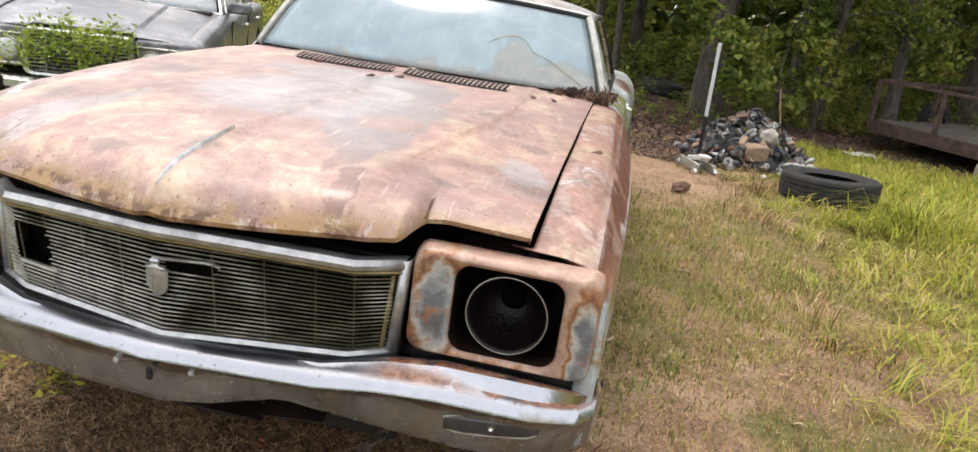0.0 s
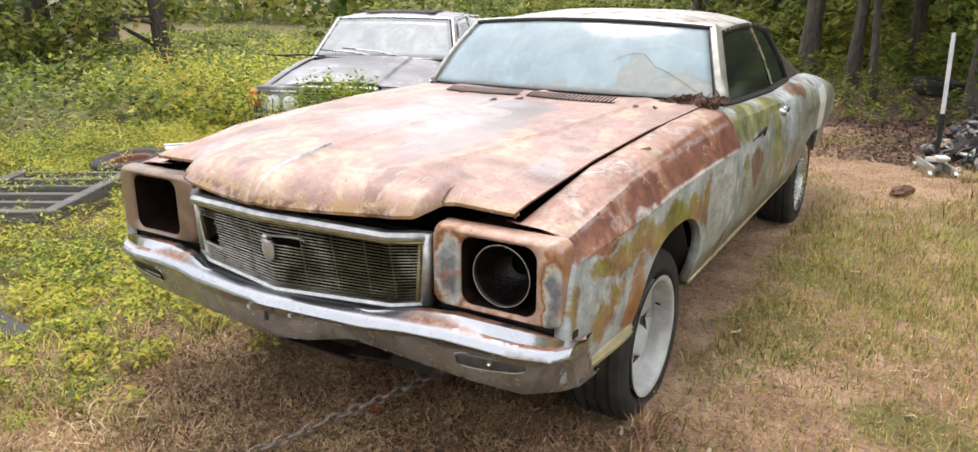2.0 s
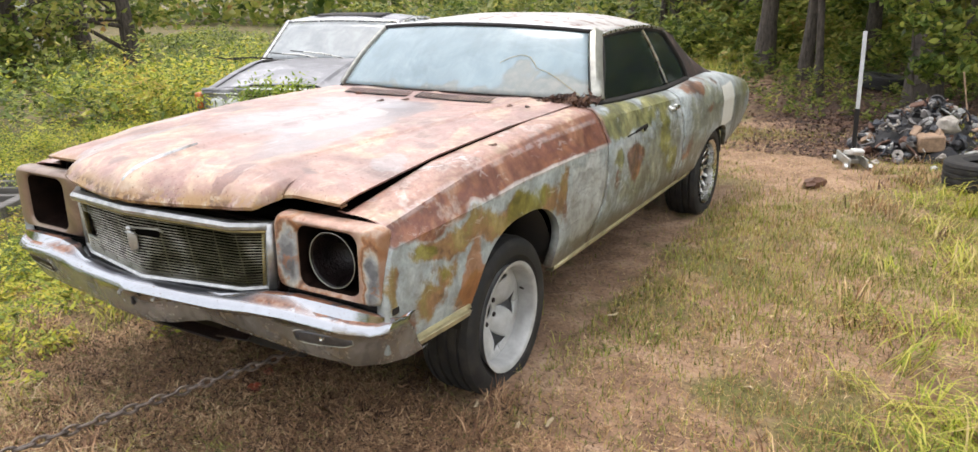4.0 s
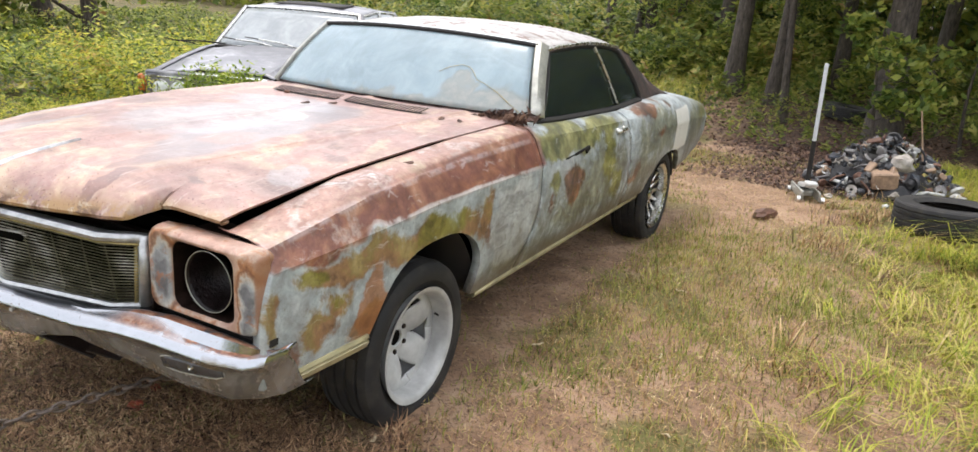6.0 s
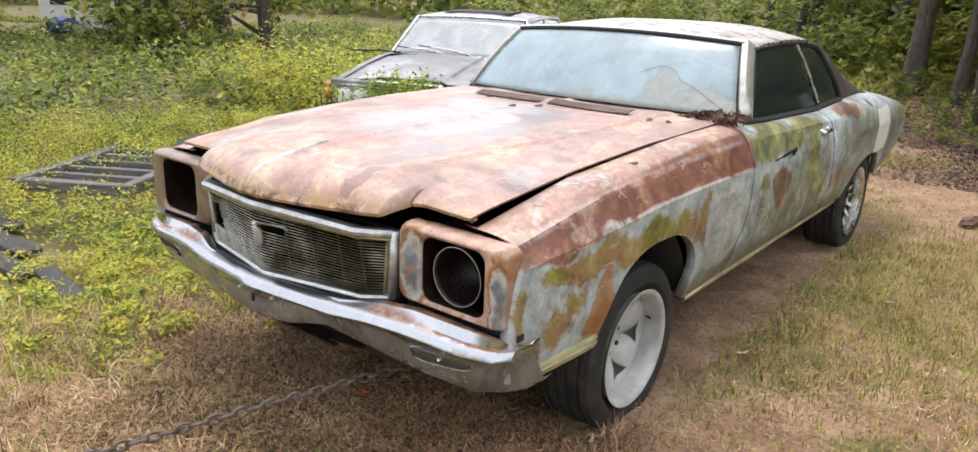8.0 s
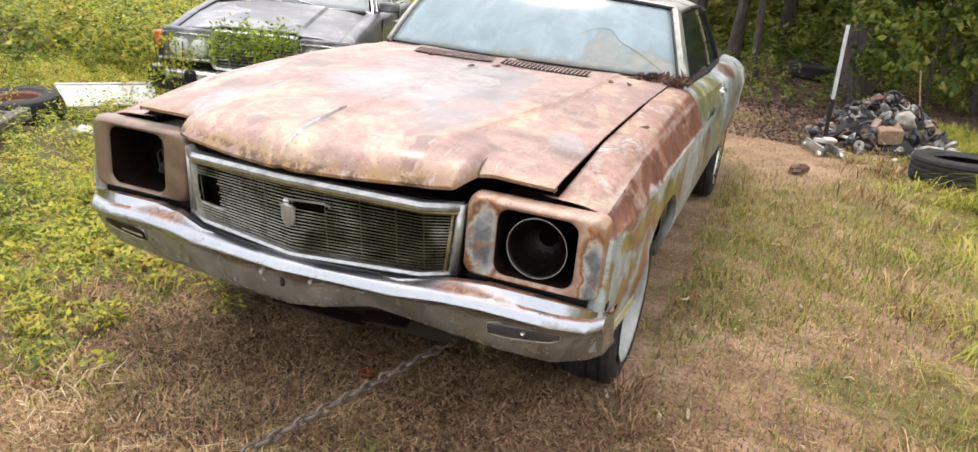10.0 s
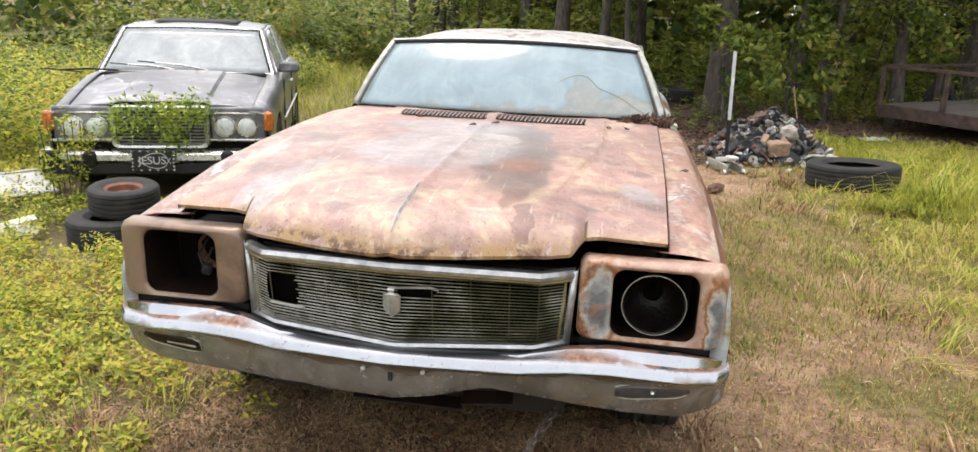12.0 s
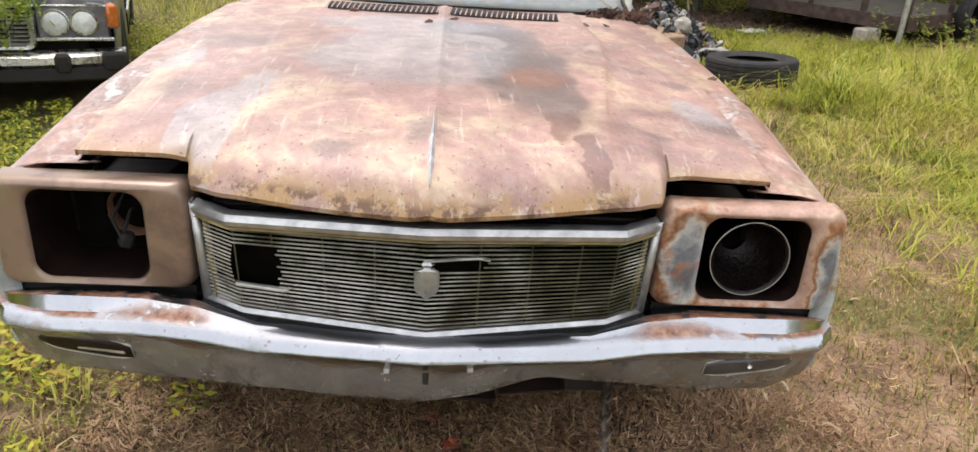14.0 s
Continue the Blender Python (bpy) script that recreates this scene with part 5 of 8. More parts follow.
def bumper_row(x):
    a = abs(x)
    ry, rz, ty, tz = (interp(a, BX, row) for row in (B_RY, B_RZ, B_TY, B_TZ))
    dent = 0.022 * math.exp(-((x - 0.24) / 0.07) ** 2) + 0.012 * math.exp(-((x + 0.30) / 0.05) ** 2)
    bz = interp(x, (-0.957, -0.8, -0.6, -0.35, -0.15, 0.0, 0.12, 0.25, 0.36, 0.5, 0.65, 0.8, 0.957), (0.492, 0.466, 0.468, 0.476, 0.484, 0.492, 0.503, 0.532, 0.518, 0.490, 0.468, 0.458, 0.492))
    mid = (rz + bz) / 2
    return [(x, ty, tz - 0.004), (x, ty * 0.5 + ry * 0.5, tz + 0.002), (x, ry + 0.034, rz + 0.012), (x, ry + 0.015, rz + 0.006), (x, ry + 0.003, rz - 0.007), (x, ry, rz - 0.016), (x, ry + 0.012, rz - 0.029),
            (x, ry + 0.024 + dent, mid + 0.025), (x, ry + 0.034 + dent, mid), (x, ry + 0.050 + dent, bz + 0.03), (x, ry + 0.068 + dent * 0.5, bz + 0.004), (x, ry + 0.080, bz), (x, ry + 0.11, bz + 0.004)]


bxs = sorted({s * interp(t, np.linspace(0, 1, len(BX)), BX) for s in (1, -1) for t in np.linspace(0, 1, 57)})
bumper = part("front_bumper", loft([bumper_row(x) for x in bxs]), M_CHROME, coupe, "pitted chrome front bumper, dented and rusty on top", thick=0.004, smooth=32)
for s in (1, -1):
    rows = []
    for k in range(9):
        x = s * (0.622 + 0.205 * k / 8)
        r = bumper_row(x)
        zs, ys = [q[2] for q in r[10:6:-1]], [q[1] for q in r[10:6:-1]]
        taper = 0.016 * (k / 8) ** 2
        end = 0.010 * max(0.0, abs(k / 4 - 1) - 0.7) / 0.3
        rows.append([(x, interp(z, zs, ys) - d, z) for z, d in ((0.580 - end, 0.003), (0.574 - end, 0.006), (0.540 + taper, 0.006), (0.531 + taper + end, 0.003))])
    # left recess is a raised near-black pad, coloured for its shade
    lamp = part("indicator", loft(rows), M_SHADE_RUST if s < 0 else M_SMOKE, bumper, "empty indicator recess" if s < 0 else "smoky indicator lens", thick=0.004)
    edge = [Vector(r[0]) + Vector((0, -0.001, 0.002)) for r in rows] + [Vector(r[3]) + Vector((0, -0.001, -0.002)) for r in rows[::-1]]
    part("bezel", tube(edge + edge[:1], 0.0022, 6), M_GRILLE, lamp)
    if s < 0:
        part("reflector", boxes(((-0.69, 0.180, 0.560), (0.11, 0.010, 0.026), (0, 0, -9)), bevel=0.004), M_GRILLE, lamp, "dull bare reflector")
    if s > 0:
        part("bulb", lathe([(0.0, 0.0), (-0.004, 0.006), (0.004, 0.008)], 12, axis="y", at=(0.725, 0.176, 0.562)), M_BRIGHT, lamp)
for x in (-0.075, 0.095):
    r = bumper_row(x)
    part("plate_clip", boxes(((x, r[7][1] - 0.0065, r[7][2] + 0.004), (0.012, 0.007, 0.011)), bevel=0.002), M_RIM, bumper, "small white plate clip")
part("plate_slot", boxes(((0.005, 0.060, 0.585), (0.012, 0.01, 0.030)), bevel=0.002), M_BLACK, bumper)
part("loose_valance", boxes(((0.0, 0.27, 0.405), (0.34, 0.05, 0.010), (24, 3, 4)), ((0.25, 0.26, 0.44), (0.16, 0.05, 0.008), (30, -6, 0))), M_SHADE_RUST, coupe, "rusted valance strip hanging below the bumper")
part("bumper_filler", boxes(((0, 0.30, 0.57), (1.5, 0.02, 0.16)), ((0.72, 0.285, 0.655), (0.42, 0.03, 0.02)), ((-0.72, 0.285, 0.655), (0.42, 0.03, 0.02)), bevel=0), M_BLACK, coupe)


# wheels
def tyre_mesh(r=TYRE_R, rim=0.222, w=0.235, flat=0.0):
    h = w / 2
    prof = [(-h * 0.72, rim - 0.012), (-h * 0.80, rim + 0.004), (-h * 0.98, rim + 0.03), (-h * 1.02, (r + rim) / 2 + 0.008), (-h * 0.96, r - 0.022), (-h * 0.86, r - 0.008)]
    for g in (-0.62, -0.25, 0.12, 0.5):
        prof += [(h * g - 0.004, r - 0.001), (h * g, r - 0.009), (h * g + 0.010, r - 0.009), (h * g + 0.014, r)]
    prof += [(-a, q) for a, q in prof[5::-1]]
    bm = lathe(prof, 72)
    if flat:
        for v in bm.verts:
            if v.co.z < -r + flat:
                squash = (-r + flat) - v.co.z
                v.co.z = -r + flat
                v.co.x *= 1 + 1.2 * squash
    return bm


def five_spoke(parent, mat):
    """White cast wheel: deep dish, five broad spokes with small windows between, open hub."""
    part("barrel", lathe([(0.112, 0.222), (0.118, 0.226), (0.116, 0.214), (0.108, 0.207), (0.060, 0.203), (0.03, 0.200), (-0.09, 0.195), (-0.11, 0.222)], 64), mat, parent, "white wheel rim", thick=0.004)
    # black disc closing the wheel, for the shade behind the windows
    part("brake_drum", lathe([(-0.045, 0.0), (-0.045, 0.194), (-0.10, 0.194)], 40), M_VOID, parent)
    rr, uu = np.linspace(0.040, 0.203, 15), np.linspace(-1, 1, 25)

    def dish(r, u):
        f = (r - 0.040) / 0.163
        x = -0.012 + 0.050 * f ** 1.6 + 0.030 * (1 - abs(u) ** 2.2) * math.sin(math.pi * min(1, f * 1.05)) ** 0.8
        a = u * math.pi / 5
        return (x, r * math.sin(a), r * math.cos(a))

    for k in range(5):
        bm = bmesh.new()
        vs = [[bm.verts.new(dish(r, u)) for u in uu] for r in rr]
        for i in range(14):
            for j in range(24):
                r, u = (rr[i] + rr[i + 1]) / 2, abs(uu[j] + uu[j + 1]) / 2
                if not (0.098 < r < 0.166 and u > 0.99 - 0.50 * (r - 0.088) / 0.078):
                    bm.faces.new((vs[i][j], vs[i][j + 1], vs[i + 1][j + 1], vs[i + 1][j]))
        bmesh.ops.delete(bm, geom=[v for v in bm.verts if not v.link_faces], context="VERTS")
        ob = part("spoke", bm, mat, parent, thick=0.010)
        ob.rotation_euler = (2 * math.pi * k / 5 + 0.25, 0, 0)
    part("hub", lathe([(-0.02, 0.078), (0.000, 0.076), (0.006, 0.070), (0.006, 0.036), (-0.002, 0.031)], 40), mat, parent, thick=0.003)
    # the bore's shade is a black disc
    part("hub_bore", lathe([(0.0, 0.0), (0.0, 0.032), (-0.02, 0.032)], 24), M_VOID, parent, "open hub bore, a black disc for its shade")
    for k in range(5):
        a = 2 * math.pi * k / 5 + 0.7
        part("lug_nut", lathe([(0.000, 0.0), (0.014, 0.0), (0.014, 0.009), (0.010, 0.011), (0.0, 0.011)], 8, at=(0, 0.055 * math.cos(a), 0.055 * math.sin(a))), M_SHADE_RUST, parent)
    part("valve", tube([(0.055, 0.19, 0.05), (0.075, 0.185, 0.048)], 0.004, 6), M_SHADE_RUST, parent)


def slotted_wheel(parent, mat):
    """Silver rally wheel with many slanted fins."""
    part("barrel", lathe([(0.108, 0.222), (0.115, 0.226), (0.10, 0.206), (0.06, 0.200), (-0.11, 0.222)], 48), mat, parent, "silver wheel rim", thick=0.004)
    part("disc", lathe([(0.03, 0.0), (0.04, 0.06), (0.03, 0.10), (0.012, 0.20)], 40), M_BLACK, parent, thick=0.003)
    part("cap", lathe([(0.075, 0.0), (0.072, 0.035), (0.055, 0.055), (0.03, 0.06)], 28), mat, parent)
    for k in range(16):
        a = 2 * math.pi * k / 16
        ob = part("fin", boxes(((0.045, 0.128, 0), (0.016, 0.150, 0.022), (0, 0, -10)), bevel=0.004), mat, parent)
        ob.rotation_euler = (a, 0, 0)


for name, build, y, s, lab in (("front_wheel", five_spoke, HUB_F, 1, "white five-spoke wheel"), ("front_wheel", five_spoke, HUB_F, -1, "white five-spoke wheel"), ("rear_wheel", slotted_wheel, HUB_R, 1, "silver finned rally wheel"), ("rear_wheel", slotted_wheel, HUB_R, -1, "silver finned rally wheel")):
    tyre = part("wheel", tyre_mesh(flat=0.03), M_TYRE, coupe, lab + " in a soft black tyre", smooth=30)
    tyre.matrix_basis = pose(s * (HUB_X - 0.055 + (0.02 if y > 2 else 0.0)), y, HUB_Z + 0.012, 0, 0, 0 if s > 0 else 180)
    build(tyre, M_RIM if build is five_spoke else M_BRIGHT)

# dead leaves caught at the screen corner
bm = bmesh.new()
rng = random.Random(4)
for k in range(170):
    t = rng.random()
    c = Vector((0.82 - 0.20 * t + rng.gauss(0, 0.03), 1.90 + 0.15 * rng.random() + 0.02 * t, 1.052 + abs(rng.gauss(0, 0.011)) * (1.6 - t)))
    m = Matrix.Translation(c) @ Euler([rng.uniform(-1.2, 1.2), rng.uniform(-1.2, 1.2), rng.uniform(0, 6.3)]).to_matrix().to_4x4()
    w, l = rng.uniform(0.006, 0.016), rng.uniform(0.015, 0.04)
    vs = [bm.verts.new(m @ Vector(p)) for p in ((-l, 0, 0), (0, -w, 0.005), (l, 0, -0.003), (0, w, 0.004))]
    bm.faces.new(vs)
M_DEAD = leafy("dead_leaves", ((0.3, (0.035, 0.022, 0.018)), (0.5, (0.10, 0.055, 0.04)), (0.7, (0.20, 0.12, 0.08))), 8.0, 0.8, 0.05)
tagged(finish("dead_leaves", bm, M_DEAD, thick=0.0012, smooth=0), "dark dead leaves heaped at the windscreen corner", "leaves", kind="stuff")
for x, y, r in ((0.04, 1.60, 20), (0.54, 1.72, 70), (-0.05, 1.52, 40), (0.83, 1.05, 10), (0.62, 1.74, 100)):
    bm = bmesh.new()
    for k in range(5):
        a = 2 * math.pi * k / 5
        bm.verts.new((0.022 * math.cos(a) * (1.4 if k % 2 else 0.8), 0.013 * math.sin(a), 0.004 * (k % 2)))
    bm.faces.new(bm.verts[:])
    ob = finish("dry_leaf", bm, M_DEAD, thick=0.001, smooth=0)
    z = hood_z(x, y) if x < 0.74 else interp(y, YS, [p[1] for p in SIDE[1]])
    ob.matrix_world = pose(x, y, z + 0.005, 8, -6, r)
    tagged(ob, "curled dry leaf lying on the car", "leaf", "leaves on the bonnet")


# ---- ground ----
gx = np.concatenate([np.linspace(-600, -40, 15), np.linspace(-36, -9, 28), np.linspace(-8.8, 9.8, 187), np.linspace(10, 40, 31), np.linspace(45, 600, 15)])
gy = np.concatenate([np.linspace(-600, -20, 15), np.linspace(-16, -4.2, 20), np.linspace(-4, 12, 161), np.linspace(12.4, 45, 40), np.linspace(50, 600, 15)])
GX, GY = np.meshgrid(gx, gy)
rng_g = np.random.default_rng(3)
near = ((np.abs(GX) < 8.8) & (GY > -4.2) & (GY < 12)) * 0.008
GZ = ground_z(GX, GY) + rng_g.normal(0, 1, GX.shape) * near
nx, ny = len(gx), len(gy)
idx = np.arange(nx * ny).reshape(ny, nx)
quads = np.stack([idx[:-1, :-1], idx[:-1, 1:], idx[1:, 1:], idx[1:, :-1]], -1).reshape(-1)
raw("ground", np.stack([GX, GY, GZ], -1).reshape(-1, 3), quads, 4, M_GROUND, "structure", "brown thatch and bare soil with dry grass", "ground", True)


# ---- grey saloon behind, nose at its own y = 0 ----
M_GREY = Nodes("sun_faded_grey_paint", 0.3)
_n = M_GREY
_m, _f = _n.noise(3.5, 6, 0.65, dist=0.8), _n.noise(26, 5)
_c = _n.ramp(_m, (0.35, (0.055, 0.055, 0.066)), (0.50, (0.10, 0.10, 0.115)), (0.60, (0.17, 0.17, 0.185)), (0.70, (0.30, 0.30, 0.32)))
_c = _n.mix(_n.op("MULTIPLY", _n.step(_f, 0.5, 0.7), 0.4), _c, (0.09, 0.085, 0.08))
_n.bump(_f, 0.15, 0.004)
_n.b.inputs["Coat Weight"].default_value = 0.25
M_GREY = _n.done(_c, _n.lerp(_m, 0.22, 0.48))
M_ORANGE = plain("amber_lens", (0.46, 0.13, 0.025), 0.25, 0, 0.2, 30, 0.1)
M_LENS = plain("clouded_lamp_lens", (0.62, 0.64, 0.62), 0.12, 0.0, 0.2, 40, 0.3)
M_DARKGLASS = dusty_glass("saloon_glass", (0.5, 0.55, 0.55), 0.6, (0.55, 0.59, 0.61))
M_PLATE = plain("black_plate", (0.02, 0.02, 0.02), 0.4, 0, 0.3, 20, 0.1)
M_WHITE = plain("white_enamel", (0.58, 0.58, 0.565), 0.4, 0, 0.12, 6, 0.1)

saloon = thing("grey_saloon", "faded dark grey saloon with chrome grille overgrown by weeds", "car", (-2.998, 3.732, -0.08), turn=20.0)
MY = (0.16, 0.30, 0.8, 1.25, 1.6, 2.6, 3.5, 4.2, 4.62)
M_TOPZ = (0.735, 0.775, 0.86, 0.92, 0.935, 0.93, 0.925, 0.90, 0.84)
M_HALF = (0.845, 0.865, 0.885, 0.89, 0.892, 0.892, 0.89, 0.87, 0.82)


def saloon_side(s):
    rows = []
    hubs = ((0.93, 0.335), (3.72, 0.335))
    ys = sorted(set(np.linspace(0.16, 4.62, 60)) | {h + r * math.sin(radians(t)) for h, r in hubs for t in range(-90, 91, 9)})
    for y in ys:
        tz, hw = interp(y, MY, M_TOPZ), interp(y, MY, M_HALF)
        zb = 0.27
        for h, r in hubs:
            if abs(y - h) < r:
                zb = max(zb, 0.30 + 0.345 * math.sqrt(1 - ((y - h) / r) ** 2))
        prof = [(hw - 0.15, tz), (hw - 0.07, tz - 0.006), (hw - 0.035, tz - 0.03), (hw - 0.012, tz - 0.09), (hw, tz - 0.20)]
        low = [(hw - 0.004 - 0.02 * k / 6, (tz - 0.20) + (min(zb, tz - 0.21) - (tz - 0.20)) * k / 6) for k in range(1, 7)]
        rows.append([(s * x, y, z) for x, z in prof + low])
    return loft(rows)


for s in (1, -1):
    side = part("side_panel", saloon_side(s), M_GREY, saloon, thick=0.004)
    strip = part("rub_strip", tube([(s * (interp(y, MY, M_HALF) + 0.004), y, 0.52) for y in np.linspace(1.3, 3.35, 14)], 0.014, 8), M_BRIGHT, side, "chrome side strip")
    for y0 in (1.42, 2.55):
        part("door_gap", boxes(((s * 0.889, y0, 0.60), (0.012, 0.008, 0.56)), bevel=0), M_BLACK, side)
        part("handle", boxes(((s * 0.905, y0 + (0.9 if y0 < 2 else 0.75), 0.79), (0.03, 0.16, 0.025)), bevel=0.008), M_BRIGHT, side)


def saloon_hood(x, y):
    a = abs(x)
    base = interp(y, (0.2, 0.30, 0.8, 1.25, 1.4), (0.775, 0.80, 0.885, 0.94, 0.945))
    bulge = 0.022 * smooth01(0.37 - a, 0.0, 0.03)
    edge = -0.022 * smooth01(a, 0.50, 0.76)
    return base + bulge + edge - 0.012 * (a / 0.7) ** 2


rows = []
for y in np.linspace(0.235, 1.32, 26):
    rows.append([(f * (interp(y, MY, M_HALF) - 0.145), y, saloon_hood(f * (interp(y, MY, M_HALF) - 0.145), y)) for f in np.linspace(-1, 1, 57)])
part("bonnet", loft(rows), M_GREY, saloon, "faded grey bonnet with raised centre", thick=0.004, smooth=30)
part("scuttle", boxes(((0, 1.38, 0.925), (1.44, 0.14, 0.03)), bevel=0.01), M_BLACK, saloon)


def m_screen(u, v):
    b = (0.785 * u, 1.36 + 0.10 * u * u, 0.930 - 0.01 * u * u)
    t = (0.645 * u, 1.86 + 0.06 * u * u, 1.338 - 0.02 * u * u)
    return tuple(b[i] + (t[i] - b[i]) * v for i in range(3))


part("windscreen", loft([[m_screen(-0.96 + 1.92 * i / 24, 0.03 + 0.93 * j / 8) for i in range(25)] for j in range(9)]), M_DARKGLASS, saloon, "dusty windscreen", thick=0.005)
ring = [m_screen(-1 + 2 * i / 20, 0) for i in range(21)] + [m_screen(1, v) for v in (0.25, 0.5, 0.75)] + [m_screen(1 - 2 * i / 20, 1) for i in range(21)] + [m_screen(-1, v) for v in (0.75, 0.5, 0.25, 0)]
part("screen_trim", tube(ring, 0.016, 8), M_BRIGHT, saloon, "bright screen moulding")
for p, q in (((-0.10, 1.345, 0.965), (-0.52, 1.40, 1.0)), ((0.20, 1.345, 0.965), (-0.28, 1.42, 1.02)), ((-0.58, 1.30, 0.955), (-1.05, 1.18, 0.96))):
    w = part("wiper", tube([p, tuple((a + b) / 2 + (0.012 if i == 2 else 0) for i, (a, b) in enumerate(zip(p, q))), q], 0.009, 6), M_BRIGHT if p[0] > -0.5 else M_BLACK, saloon)
    part("blade", tube([Vector(q) + Vector((0.20, -0.02, -0.012)), Vector(q), Vector(q) + Vector((-0.16, 0.02, 0.01))], 0.006, 6), M_BLACK, w)
rows = []
for y in np.linspace(1.85, 3.35, 24):
    zc = interp(y, (1.85, 2.2, 2.6, 3.0, 3.35), (1.345, 1.385, 1.395, 1.38, 1.335))
    rows.append([(0.655 * u, y + 0.06 * u * u * (1 if y < 2.5 else -1), zc - 0.035 * abs(u) ** 3 - 0.012 * u * u) for u in np.linspace(-1, 1, 25)])
roof = part("roof", loft(rows), M_GREY, saloon, "grey roof with a dark sunroof panel", thick=0.006)
part("sunroof", loft([[(0.40 * u, y, interp(y, (1.85, 2.2, 2.6), (1.345, 1.385, 1.395)) - 0.012 * (0.65 * u) ** 2 + 0.006) for u in np.linspace(-1, 1, 11)] for y in np.linspace(2.08, 2.58, 6)]), M_BLACK, roof, thick=0.004)
for s in (1, -1):
    part("screen_pillar", loft([[Vector(m_screen(s, v)) + Vector((s * dx, dy, dz)) for dx, dy, dz in ((0.0, -0.01, 0.008), (0.03, 0.005, 0.006), (0.045, 0.05, -0.01), (0.02, 0.07, -0.02))] for v in np.linspace(0, 1.02, 7)]), M_GREY, saloon, thick=0.004)

    def m_glass(y, v, s=s):
        return (s * (0.815 - 0.145 * v), y, 0.935 + (interp(y, (1.8, 2.6, 3.3), (1.30, 1.345, 1.31)) - 0.935) * v)
    for ya, yb, yc, yd in ((1.52, 1.94, 2.50, 2.50), (2.56, 2.56, 3.45, 3.18)):
        part("side_window", loft([[m_glass(ya + (yb - ya) * v + (yc + (yd - yc) * v - ya - (yb - ya) * v) * i / 8, v) for i in range(9)] for v in np.linspace(0, 1, 7)]), M_DARKGLASS, saloon, thick=0.004)
        part("window_frame", tube([m_glass(ya, 0), m_glass(yb, 1), m_glass(yd, 1), m_glass(yc, 0), m_glass(ya, 0)], 0.012, 6), M_BRIGHT, saloon)
    part("rear_pillar", loft([[(s * (0.785 - 0.16 * v), 3.45 - 0.27 * v + (0.35 - 0.10 * v) * i, 0.925 + 0.40 * v) for i in (0, 0.5, 1)] for v in np.linspace(0, 1, 5)]), M_GREY, saloon, thick=0.004)
rows = [[(u * 0.62, 3.33 + 0.45 * v, 1.335 - 0.41 * v) for u in np.linspace(-1, 1, 9)] for v in np.linspace(0, 1, 5)]
part("rear_window", loft(rows), M_DARKGLASS, saloon, thick=0.005)
rows = [[(u * (interp(y, MY, M_HALF) - 0.14), y, interp(y, MY, M_TOPZ) + 0.01) for u in np.linspace(-1, 1, 9)] for y in np.linspace(3.75, 4.62, 8)]
part("boot_lid", loft(rows), M_GREY, saloon, thick=0.004)
part("tail_panel", boxes(((0, 4.60, 0.62), (1.6, 0.05, 0.44))), M_GREY, saloon)
part("shell", boxes(((0, 2.3, 0.42), (1.7, 3.6, 0.3)), ((0, 0.72, 0.50), (1.3, 0.8, 0.5)), ((0, 4.2, 0.6), (1.5, 0.7, 0.4)), bevel=0), M_BLACK, saloon)
for s in (1, -1):
    part("seat", boxes(((s * 0.36, 2.15, 0.72), (0.5, 0.5, 0.16)), ((s * 0.36, 2.42, 0.95), (0.5, 0.14, 0.5), (-12, 0, 0)), ((s * 0.36, 2.47, 1.22), (0.24, 0.08, 0.15)), bevel=0.04), M_SEAT, saloon)
part("dashboard", boxes(((0, 1.62, 0.90), (1.4, 0.3, 0.12)), bevel=0.03), M_SEAT, saloon)
part("door_mirror", boxes(((0.93, 1.62, 0.985), (0.20, 0.08, 0.10)), ((0.83, 1.63, 0.955), (0.06, 0.05, 0.05)), bevel=0.02), M_GREY, saloon, "grey door mirror")

# nose: grille, lamps, bumper
gs = rrect(0, 0.612, 0.375, 0.170, 0.05, 6)
grl = part("grille_surround", loft([[(x * f, y, 0.612 + (z - 0.612) * g) for x, z in gs] for y, f, g in ((0.30, 1.0, 1.0), (0.135, 1.0, 1.0), (0.120, 0.985, 0.97), (0.125, 0.90, 0.86), (0.17, 0.89, 0.85))], True), M_BRIGHT, saloon, "chrome radiator grille surround")
part("mesh", boxes(((0, 0.18, 0.61), (0.68, 0.01, 0.30)), bevel=0), M_BLACK, grl)
for k in range(11):
    part("bar", boxes(((0, 0.148, 0.480 + 0.0265 * k), (0.67, 0.02, 0.007), (25, 0, 0)), bevel=0.001), M_GRILLE, grl)
for x in (-0.22, 0.0, 0.22):
    part("rib", boxes(((x, 0.142, 0.612), (0.012, 0.012, 0.29)), bevel=0.002), M_GRILLE, grl)
